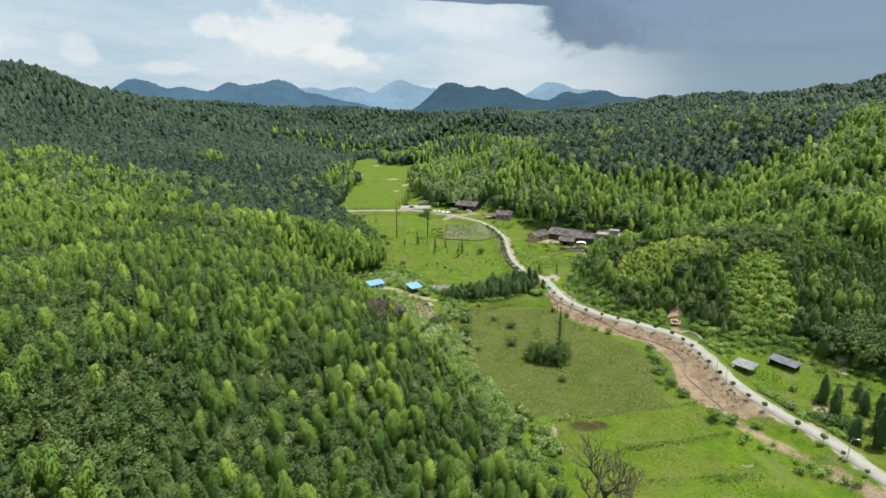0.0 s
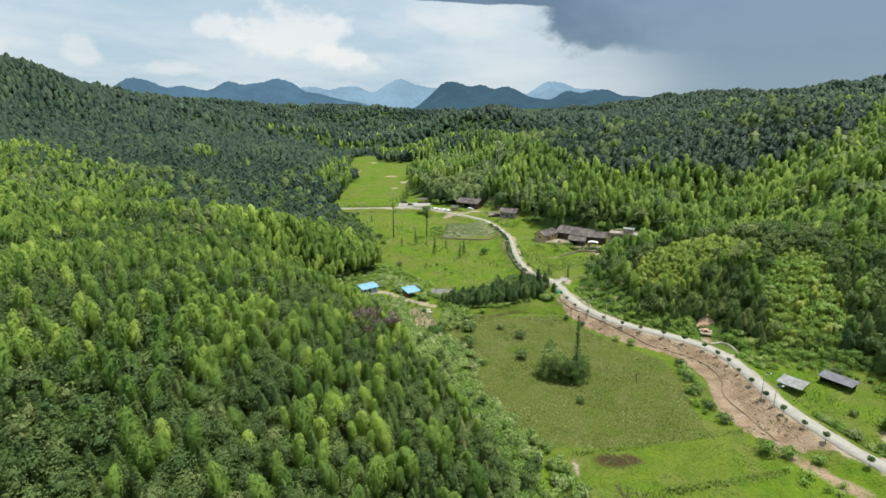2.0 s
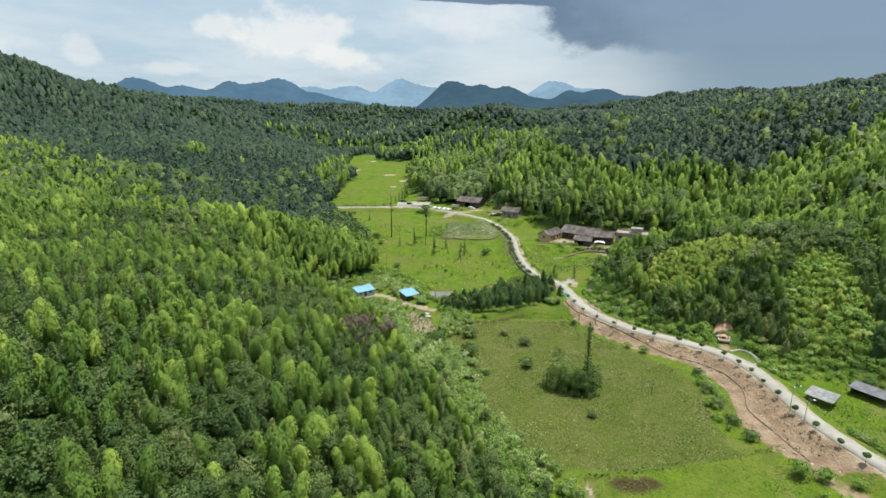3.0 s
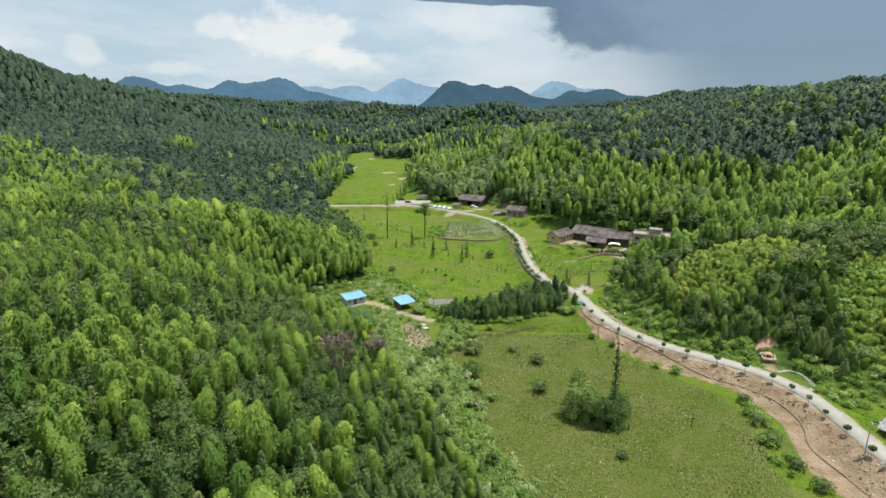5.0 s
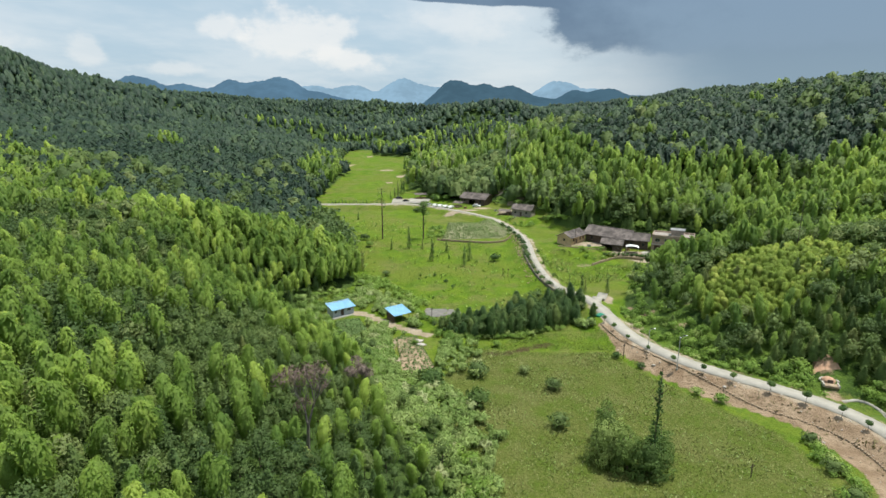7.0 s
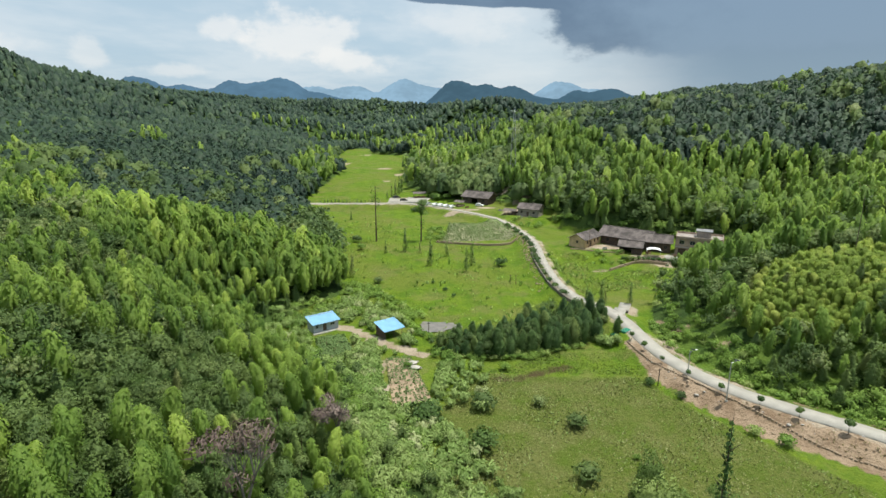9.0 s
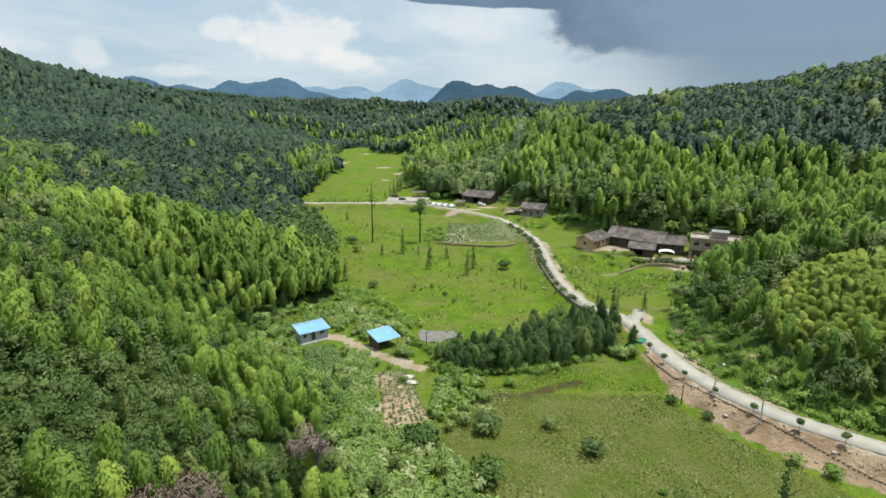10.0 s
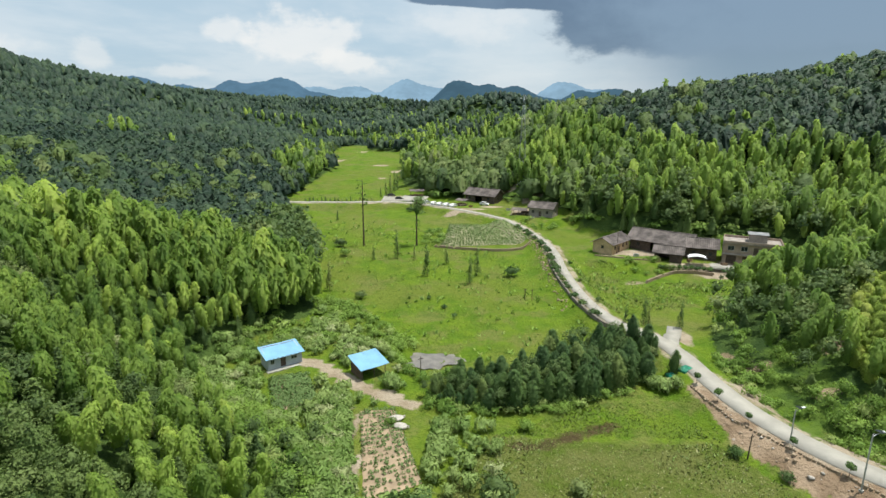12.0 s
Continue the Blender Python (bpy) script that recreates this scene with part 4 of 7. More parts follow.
def build_woods():
    away = np.hypot(np.maximum(np.abs(TX) - 15, 0), np.maximum(40, TY - 131))    # least distance from the flight line
    level = np.where(TY < 52, 3, np.searchsorted([50, 108, 225, 350, 600], away, side="right"))
    level = np.where((TKIND == "far") & (level == 2), 3, level)
    for key, kind in KINDS.items():
        mine = np.flatnonzero(TKIND == key)
        order = mine[np.argsort(away[mine], kind="stable")]
        singles = [] if key == "far" else [i for i in order if level[i] <= 1][:300]
        for i in singles:
            spin, s = RNG.uniform(0, 360), float(TSCALE[i])
            m = pose(TX[i], TY[i], TZ[i], RNG.normal() * 2, RNG.normal() * 2, spin) @ Matrix.Diagonal((s, s, float(TTALL[i]) * RNG.uniform(0.9, 1.1), 1))
            ob = thing(kind.name, m, kind.label, kind.category, kind.name.replace("_", " ") + " on the near slope")
            part("culm" if key == "bamboo" else "trunk", kind.stem, None, ob)
            part("crown", kind.crowns[i % len(kind.crowns)], None, ob)
        taken = set(singles)
        for lv in range(6):
            rest = np.array([i for i in mine if level[i] == lv and i not in taken], int)
            if not len(rest):
                continue
            VV, FF, TT, NN, k = [], [], [], [], 0
            for v, (V, F, N) in enumerate(kind.levels[lv]):
                some = rest[v :: len(kind.levels[lv])]
                if not len(some):
                    continue
                a = RNG.uniform(0, 6.283, len(some))
                c, s = np.cos(a), np.sin(a)
                sc = TSCALE[some]
                x = (V[None, :, 0] * c[:, None] - V[None, :, 1] * s[:, None]) * sc[:, None] + TX[some, None]
                y = (V[None, :, 0] * s[:, None] + V[None, :, 1] * c[:, None]) * sc[:, None] + TY[some, None]
                z = V[None, :, 2] * TTALL[some, None] * RNG.uniform(0.9, 1.1, len(some))[:, None] + TZ[some, None]
                VV.append(np.stack([x, y, z], -1).reshape(-1, 3))
                FF.append((F[None] + (np.arange(len(some)) * len(V))[:, None, None]).reshape(-1, 3) + k)
                TT.append(np.repeat(RNG.random(len(some)), len(V)))
                NN.append(np.stack([N[None, :, 0] * c[:, None] - N[None, :, 1] * s[:, None], N[None, :, 0] * s[:, None] + N[None, :, 1] * c[:, None], np.broadcast_to(N[:, 2], (len(some), len(V)))], -1).reshape(-1, 3))
                k += len(some) * len(V)
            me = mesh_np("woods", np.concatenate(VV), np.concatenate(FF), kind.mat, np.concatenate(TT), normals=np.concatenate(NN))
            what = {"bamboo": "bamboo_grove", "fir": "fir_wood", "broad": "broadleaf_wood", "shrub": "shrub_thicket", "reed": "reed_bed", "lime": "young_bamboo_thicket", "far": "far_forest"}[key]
            words = {"bamboo": "dense bright yellow-green bamboo covering the slopes", "fir": "dense dark green firs covering the slopes", "broad": "dense dark green broadleaf forest on the hills", "shrub": "pale green shrub thicket along the slope", "reed": "pale silvery reeds along the foot of the slope", "lime": "bright lime-green young bamboo on the spur", "far": "dark green forest on the distant hills, haze blue in its leaves"}[key]
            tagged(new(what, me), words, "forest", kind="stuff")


build_woods()


# ---- far mountains ----
def far_mountains(name, away, peaks, base, color, label):
    """A mountain range on the horizon: the sum of rounded peaks (bearing in degrees from straight ahead, half-width in
    degrees, height). It glows by itself, with the haze put into its colour.
    """
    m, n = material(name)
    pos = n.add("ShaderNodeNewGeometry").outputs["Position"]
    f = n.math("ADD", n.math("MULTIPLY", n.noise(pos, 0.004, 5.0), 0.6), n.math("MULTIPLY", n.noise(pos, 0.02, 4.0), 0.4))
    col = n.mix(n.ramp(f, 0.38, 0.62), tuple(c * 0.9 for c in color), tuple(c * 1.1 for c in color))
    # emission only: the blue of the air is painted in, sunlight plays no part
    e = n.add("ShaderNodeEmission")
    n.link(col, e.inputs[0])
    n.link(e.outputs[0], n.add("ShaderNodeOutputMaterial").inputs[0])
    ang = np.radians(np.arange(-48, 50, 0.2))
    rows = np.linspace(0, 1, 7)
    V = []
    for u in rows:
        prof = np.zeros(len(ang))
        for b, w, h in peaks:
            prof = prof + (h * np.exp(-np.abs((np.degrees(ang) - b) / w) ** 2.0)) ** 4
        prof = prof ** 0.25
        rough = 1 + 0.015 * np.sin(np.degrees(ang) * 3.1) + 0.012 * np.sin(np.degrees(ang) * 11.3 + 1.3) + 0.006 * np.sin(np.degrees(ang) * 23.0)
        fold = 1 - 0.10 * np.abs(np.sin(np.degrees(ang) * 2.3 + u * 2)) * (1 - u)
        z = base + prof * rough * fold * u ** 1.3
        r = away - 500 * (1 - u)
        V.append(np.stack([r * np.sin(ang), r * np.cos(ang), z], 1))
    k = len(ang)
    i = np.arange(len(rows) * k).reshape(len(rows), k)
    F = np.stack([i[:-1, :-1], i[:-1, 1:], i[1:, 1:], i[1:, :-1]], -1).reshape(-1, 4)
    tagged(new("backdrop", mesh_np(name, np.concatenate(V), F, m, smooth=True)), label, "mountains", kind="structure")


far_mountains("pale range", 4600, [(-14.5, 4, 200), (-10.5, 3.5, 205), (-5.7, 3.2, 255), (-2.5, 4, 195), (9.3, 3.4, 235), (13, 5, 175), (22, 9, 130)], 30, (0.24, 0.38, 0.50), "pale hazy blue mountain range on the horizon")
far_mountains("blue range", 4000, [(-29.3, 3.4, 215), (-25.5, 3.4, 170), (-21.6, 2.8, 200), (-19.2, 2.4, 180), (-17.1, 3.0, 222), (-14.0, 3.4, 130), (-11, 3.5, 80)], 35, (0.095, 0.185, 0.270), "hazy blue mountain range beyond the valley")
far_mountains("dark range", 3500, [(-0.6, 2.8, 190), (2.2, 2.6, 165), (4.9, 2.7, 155), (7.6, 2.6, 90), (10.9, 2.4, 128), (13.8, 3.0, 138), (17, 3.4, 95), (23, 6, 100)], 35, (0.058, 0.118, 0.165), "hazy dark blue flat-topped mountains beyond the valley")

# ---- houses and sheds ----
def wall_bm(length, high, thick, holes):
    """An upright wall along x with openings (x0, x1, z0, z1) cut right through it."""
    bm = bmesh.new()
    xs = sorted({0.0, length, *[h[0] for h in holes], *[h[1] for h in holes]})
    for a, b in zip(xs, xs[1:]):
        z = 0.0
        for h in sorted([h for h in holes if h[0] <= a and h[1] >= b], key=lambda h: h[2]):
            if h[2] > z + 0.01:
                add_box(bm, (a, -thick / 2, z), (b, thick / 2, h[2]))
            z = h[3]
        if z < high - 0.01:
            add_box(bm, (a, -thick / 2, z), (b, thick / 2, high))
    bmesh.ops.remove_doubles(bm, verts=bm.verts, dist=0.001)
    return bm


def put(ob, m):
    ob.matrix_basis = m
    return ob


def slope_bm(length, run, rise, thick, rib, height):
    """One roof slope: a slab whose upper face is ribbed down the slope. It starts at the eave (y = 0) and climbs along y."""
    bm = bmesh.new()
    n = max(2, round(length / rib))
    top = []
    for i in range(2 * n + 1):
        x = length * i / (2 * n)
        lift = thick + (height if i % 2 else 0.0)
        sag = -0.06 * math.sin(math.pi * i / (2 * n))
        top.append([bm.verts.new((x, run * v, rise * v + lift + sag)) for v in (0, 0.5, 1)])
    low = [[bm.verts.new((x, run * v, rise * v)) for v in (0, 1)] for x in (0, length)]
    for a, b in zip(top, top[1:]):
        bm.faces.new((a[0], b[0], b[1], a[1])), bm.faces.new((a[1], b[1], b[2], a[2]))
    bm.faces.new((low[0][0], low[0][1], low[1][1], low[1][0]))
    bm.faces.new([low[0][0], low[1][0]] + [c[0] for c in reversed(top)])
    bm.faces.new([low[1][1], low[0][1]] + [c[2] for c in top])
    bm.faces.new((low[0][1], low[0][0], top[0][0], top[0][1], top[0][2]))
    bm.faces.new((low[1][0], low[1][1], top[-1][2], top[-1][1], top[-1][0]))
    bmesh.ops.recalc_face_normals(bm, faces=bm.faces)
    return bm


def window_part(parent, m, w, h, frame_mat):
    """A window in its opening: frame with a middle bar, and two panes."""
    bm = bmesh.new()
    for a, b in (((0, -0.06, 0), (w, 0.06, 0.07)), ((0, -0.06, h - 0.07), (w, 0.06, h)), ((0, -0.06, 0.07), (0.07, 0.06, h - 0.07)), ((w - 0.07, -0.06, 0.07), (w, 0.06, h - 0.07)),
                 ((w / 2 - 0.03, -0.05, 0.07), (w / 2 + 0.03, 0.05, h - 0.07))):
        add_box(bm, a, b)
    win = put(part("window", bm, frame_mat, parent), m)
    part("pane", box((0.07, -0.012, 0.07), (w / 2 - 0.03, 0.012, h - 0.07)), GLASS, win, "dark window pane")
    part("pane", box((w / 2 + 0.03, -0.012, 0.07), (w - 0.07, 0.012, h - 0.07)), GLASS, win, "dark window pane")


def gable_bm(width, rise, thick):
    bm = bmesh.new()
    a = [bm.verts.new(p) for p in ((0, -thick / 2, 0), (width, -thick / 2, 0), (width / 2, -thick / 2, rise))]
    b = [bm.verts.new(p) for p in ((0, thick / 2, 0), (width, thick / 2, 0), (width / 2, thick / 2, rise))]
    bm.faces.new(a), bm.faces.new(list(reversed(b)))
    for i in range(3):
        j = (i + 1) % 3
        bm.faces.new((a[j], a[i], b[i], b[j]))
    bmesh.ops.recalc_face_normals(bm, faces=bm.faces)
    return bm


def gabled_house(x, y, turn, length, width, eave, rise, wall, roof, label, front_holes, gable_holes=(), over=0.7, trim=TIMBER, name="house", sink=0.4):
    """A gabled house, its ridge along its own x. front_holes: (kind, x, width, sill, height) on the side towards -y."""
    z = gz(x, y)
    ob = thing(name, pose(x, y, z, 0, 0, turn), label, "house", "village houses")
    t = 0.32
    L, W = length / 2, width / 2
    cut = [(h[1], h[1] + h[2], h[3] + sink, h[3] + h[4] + sink) for h in front_holes]
    put(part("wall", wall_bm(length, eave + sink, t, cut), wall, ob), pose(-L, -W + t / 2, -sink))
    put(part("wall", wall_bm(length, eave + sink, t, []), wall, ob), pose(-L, W - t / 2, -sink))
    side_cut = [(h[0], h[0] + h[1], h[2] + sink, h[2] + h[3] + sink) for h in gable_holes]
    for sx in (-1, 1):
        put(part("wall", wall_bm(width - 2 * t, eave + sink, t, side_cut), wall, ob), pose(sx * (L - t / 2), -W + t, -sink, 0, 0, 90))
        put(part("gable", gable_bm(width - 0.02, rise - 0.02, t), wall, ob), pose(sx * (L - t / 2), -W + 0.01, eave, 0, 0, 90))
        for h in gable_holes:
            window_part(ob, pose(sx * (L - t / 2), -W + t + h[0], h[2], 0, 0, 90), h[1], h[3], trim)
    for kind, hx, hw, hz, hh in front_holes:
        if kind == "window":
            window_part(ob, pose(-L + hx, -W + t / 2, hz), hw, hh, trim)
        elif kind == "door":
            d = put(part("door", box((0, -0.04, 0), (hw, 0.04, hh), bevel=0.01), trim, ob, "dark wooden door"), pose(-L + hx, -W + t / 2 + 0.05, hz))
            part("handle", box((hw - 0.18, -0.09, 1.0), (hw - 0.12, -0.045, 1.15)), STEEL, d)
    pitch = rise / W
    run = W + over
    for side in (0, 180):
        put(part("roof_slope", slope_bm(length + 2 * over, run, pitch * run, 0.12, 0.5, 0.11), roof, ob), pose(0, 0, 0, 0, 0, side) @ pose(-L - over, -W - over, eave - pitch * over + 0.02))
    bm = bmesh.new()
    n = round((length + 2 * over) / 1.2)
    for i in range(n):
        a = -L - over + (length + 2 * over) * i / n
        add_box(bm, (a + 0.01, -0.2, eave + rise + 0.10), (a + (length + 2 * over) / n - 0.01, 0.2, eave + rise + 0.26), bevel=0.03)
    part("ridge_cap", bm, roof, ob)
    return ob


# the tan earth house, the long timber house with its wing, and their neighbours
gabled_house(46.2, 303.6, 48, 11.5, 6.4, 3.3, 1.6, EARTHWALL, ROOFTILE, "tan rammed-earth farmhouse with a grey tiled roof beside the meadow",
             [("window", 1.6, 1.0, 1.3, 1.2), ("door", 4.0, 1.2, 0.05, 2.1), ("window", 6.8, 1.0, 1.3, 1.2), ("window", 9.2, 1.0, 1.3, 1.2)], [(2.4, 0.9, 1.5, 1.0)])
gabled_house(62.5, 304.5, -38, 17.5, 9.0, 3.8, 2.3, TIMBER, ROOFTILE, "long old timber farmhouse with a broad grey tiled roof",
             [("window", 2.0, 1.2, 1.2, 1.3), ("open", 6.5, 5.0, 0.05, 3.4), ("window", 13.4, 1.2, 1.2, 1.3), ("door", 16, 1.3, 0.05, 2.2)], [(3.5, 1.0, 1.6, 1.1)], 1.2)
gabled_house(60.5, 293.2, -25, 7.5, 5.0, 2.8, 1.4, TIMBER, ROOFTILE, "small tiled outbuilding in front of the long farmhouse", [("open", 1.2, 3.0, 0.05, 2.2), ("door", 5.2, 1.0, 0.05, 2.0)], [], 0.7)
gabled_house(71.5, 297.0, -20, 8.0, 6.5, 3.8, 1.9, TIMBER, ROOFTILE, "dark timber house with a grey tiled roof beside the concrete house", [("window", 1.2, 1.0, 1.2, 1.2), ("door", 3.4, 1.2, 0.05, 2.1), ("window", 5.8, 1.0, 1.2, 1.2)], [], 0.8)
gabled_house(9.0, 388.0, -32, 15, 8.5, 3.6, 2.2, TIMBER, ROOFTILE, "old timber farmhouse with a wide grey roof by the road", [("window", 1.5, 1.2, 1.2, 1.2), ("open", 5.2, 3.5, 0.05, 2.8), ("window", 11.5, 1.2, 1.2, 1.2)], [(3.2, 1.0, 1.4, 1.1)], 1.0)
gabled_house(32.2, 357.0, -28, 10, 7.0, 3.6, 1.8, OLDWALL, ROOFTILE, "grey plastered cottage with a dark tiled roof", [("window", 1.2, 1.1, 1.2, 1.2), ("door", 4.2, 1.2, 0.05, 2.1), ("window", 7.2, 1.1, 1.2, 1.2)], [(2.6, 1.0, 1.4, 1.1)], 0.7)


def concrete_house(x, y, turn):
    """The two-storey concrete house: flat roof with a parapet, a slab between the storeys, an open hut on top."""
    z = gz(x, y)
    ob = thing("house", pose(x, y, z, 0, 0, turn), "two-storey concrete house with a flat parapet roof and roof hut", "house", "village houses")
    L, W, t = 15.0, 8.5, 0.25
    for floor in (0, 1):
        base = floor * 3.15 - (0.4 if floor == 0 else 0)
        high = 3.0 + (0.4 if floor == 0 else 0)
        up = 0.4 if floor == 0 else 0
        doors = [("door", 1.0, 2.6, 0.05, 2.5), ("door", 5.2, 2.6, 0.05, 2.5), ("window", 9.2, 1.8, 0.9, 1.4), ("window", 12.2, 1.6, 0.9, 1.4)] if floor == 0 else [("window", 1.2, 1.7, 0.9, 1.4), ("window", 4.6, 1.7, 0.9, 1.4), ("door", 7.8, 1.1, 0.05, 2.1), ("window", 10.4, 1.7, 0.9, 1.4), ("window", 13.0, 1.2, 0.9, 1.4)]
        put(part("wall", wall_bm(L, high, t, [(d[1], d[1] + d[2], d[3] + up, d[3] + d[4] + up) for d in doors]), WHITEWALL, ob), pose(-L / 2, -W / 2 + t / 2, base))
        put(part("wall", wall_bm(L, high, t, []), WHITEWALL, ob), pose(-L / 2, W / 2 - t / 2, base))
        for s in (-1, 1):
            put(part("wall", wall_bm(W - 2 * t, high, t, [(3, 4.4, 1.0 + up, 2.3 + up)]), WHITEWALL, ob), pose(s * (L / 2 - t / 2), -W / 2 + t, base, 0, 0, 90))
            window_part(ob, pose(s * (L / 2 - t / 2), -W / 2 + t + 3, base + 1.0 + up, 0, 0, 90), 1.4, 1.3, STEEL)
        for kind, hx, hw, hz, hh in doors:
            if kind == "window":
                window_part(ob, pose(-L / 2 + hx, -W / 2 + t / 2, base + up + hz), hw, hh, STEEL)
            else:
                put(part("door", box((0, -0.03, 0), (hw, 0.03, hh), bevel=0.01), TIMBER, ob, "dark door"), pose(-L / 2 + hx, -W / 2 + t / 2 + 0.05, base + up + hz))
        part("floor_slab", box((-L / 2 - 0.1, -W / 2 - (1.3 if floor == 0 else 0.7), base + high), (L / 2 + 0.1, W / 2 + 0.1, base + high + 0.15), bevel=0.02), OLDWALL, ob)
    for a, b in (((-L / 2, -W / 2 - 0.6, 6.3), (L / 2, -W / 2 - 0.45, 6.95)), ((-L / 2, W / 2 - 0.15, 6.3), (L / 2, W / 2, 6.95)), ((-L / 2, -W / 2 - 0.45, 6.3), (-L / 2 + 0.15, W / 2 - 0.15, 6.95)), ((L / 2 - 0.15, -W / 2 - 0.45, 6.3), (L / 2, W / 2 - 0.15, 6.95))):
        part("parapet", box(a, b, bevel=0.02), WHITEWALL, ob)
    hut = part("roof_hut", box((-1.0, -1.0, 6.3), (3.6, 2.8, 8.5), bevel=0.02), OLDWALL, ob)
    part("hut_roof", box((-1.4, -1.4, 8.5), (4.0, 3.2, 8.66), bevel=0.02), ROOFGREY, hut)
    return ob


concrete_house(83.5, 291.5, -24)


def blue_shed():
    """The white-walled shed: blue single-pitch sheet roof, door and two windows in the front."""
    x, y = -34.6, 226.6
    z = gz(x, y)
    ob = thing("shed", pose(x, y, z, 0, 0, 38), "small panel-walled shed with a light blue sheet-metal roof", "shed")
    L, W, t, h = 6.5, 3.8, 0.12, 2.7
    holes = [("window", 0.5, 0.8, 1.1, 1.0), ("door", 2.4, 1.0, 0.25, 1.95), ("window", 4.4, 1.2, 1.2, 0.8)]
    put(part("wall", wall_bm(L, h, t, [(a, a + w, s + 0.3, s + k + 0.3) for _, a, w, s, k in holes]), BLUEWALL, ob), pose(-L / 2, -W / 2 + t / 2, -0.3))
    put(part("wall", wall_bm(L, h + 0.9, t, []), BLUEWALL, ob), pose(-L / 2, W / 2 - t / 2, -0.3))
    for s in (-1, 1):
        bm = bmesh.new()
        corners = ((-W / 2 + t, -0.3), (W / 2 - t, -0.3), (W / 2 - t, h + 0.58), (-W / 2 + t, h - 0.27))
        fr = [[bm.verts.new((s * (L / 2 - t / 2) + e, yy, zz)) for yy, zz in corners] for e in (-t / 2, t / 2)]
        bm.faces.new(fr[0]), bm.faces.new(fr[1])
        for i in range(4):
            bm.faces.new((fr[0][i], fr[0][(i + 1) % 4], fr[1][(i + 1) % 4], fr[1][i]))
        bmesh.ops.recalc_face_normals(bm, faces=bm.faces)
        part("wall", bm, BLUEWALL, ob)
    for kind, a, w, s, k in holes:
        if kind == "window":
            window_part(ob, pose(-L / 2 + a, -W / 2 + t / 2, s), w, k, STEEL)
        else:
            d = put(part("door", box((0, -0.03, 0), (w, 0.03, k), bevel=0.01), TIMBER, ob, "dark door"), pose(-L / 2 + a, -W / 2 + t / 2, s))
            part("handle", box((w - 0.15, -0.07, 0.95), (w - 0.1, -0.035, 1.1)), STEEL, d)
    put(part("roof_sheet", slope_bm(L + 0.9, W + 1.0, 0.92, 0.05, 0.3, 0.035), BLUESHEET, ob, "light blue ribbed sheet roof"), pose(-L / 2 - 0.45, -W / 2 - 0.55, h - 0.38))
    for i in range(8):
        bm = box((-3.2 + i * 0.8, -W / 2 - 0.5, h - 0.42), (-2.75 + i * 0.8, -W / 2 - 0.4, h - 0.30))
        part("eave_trim", bm, TIMBER, ob, "broken dark trim below the eave")
    part("plinth", box((-L / 2 - 0.4, -W / 2 - 1.0, -0.3), (L / 2 + 0.4, -W / 2 - 0.01, 0.12), bevel=0.03), KERB, ob)


blue_shed()


def open_shed(x, y, turn, L, W, h_low, h_high, roof, label, closed_back=True):
    """A roof of ribbed sheet on posts with a low back wall."""
    z = gz(x, y)
    ob = thing("shed", pose(x, y, z, 0, 0, turn), label, "shed")
    for px in np.linspace(-L / 2 + 0.2, L / 2 - 0.2, 3):
        part("post", add_tube(bmesh.new(), (px, -W / 2 + 0.2, -0.5), (px, -W / 2 + 0.2, h_low + 0.05), 0.08, 0.07), BARK, ob)
        part("post", add_tube(bmesh.new(), (px, W / 2 - 0.2, -0.5), (px, W / 2 - 0.2, h_high - 0.05), 0.08, 0.07), BARK, ob)
    if closed_back:
        part("back_wall", box((-L / 2 + 0.1, W / 2 - 0.1, -0.3), (L / 2 - 0.1, W / 2, h_high - 0.35)), TIMBER, ob)
        part("side_wall", box((-L / 2, -W / 2 + 0.35, -0.3), (-L / 2 + 0.1, W / 2 - 0.11, h_low - 0.1)), TIMBER, ob)
    put(part("roof_sheet", slope_bm(L + 0.8, W + 0.8, h_high - h_low, 0.05, 0.3, 0.035), roof, ob), pose(-L / 2 - 0.4, -W / 2 - 0.4, h_low))
    return ob


open_shed(-17.6, 223.6, 38, 5.0, 4.4, 2.1, 3.1, BLUESHEET, "open-fronted shed with a light blue sheet roof by the path")
open_shed(87.3, 155.0, -52, 5.4, 3.8, 1.9, 2.6, ROOFGREY, "open roadside shed with a weathered pale grey sheet roof", False)
open_shed(100.4, 157.2, -58, 7.6, 3.2, 1.8, 2.4, plain("dark grey sheet", (0.12, 0.12, 0.13), 0.6, 0.35, 0.5), "long low shed with a dark grey sheet roof in the grass")


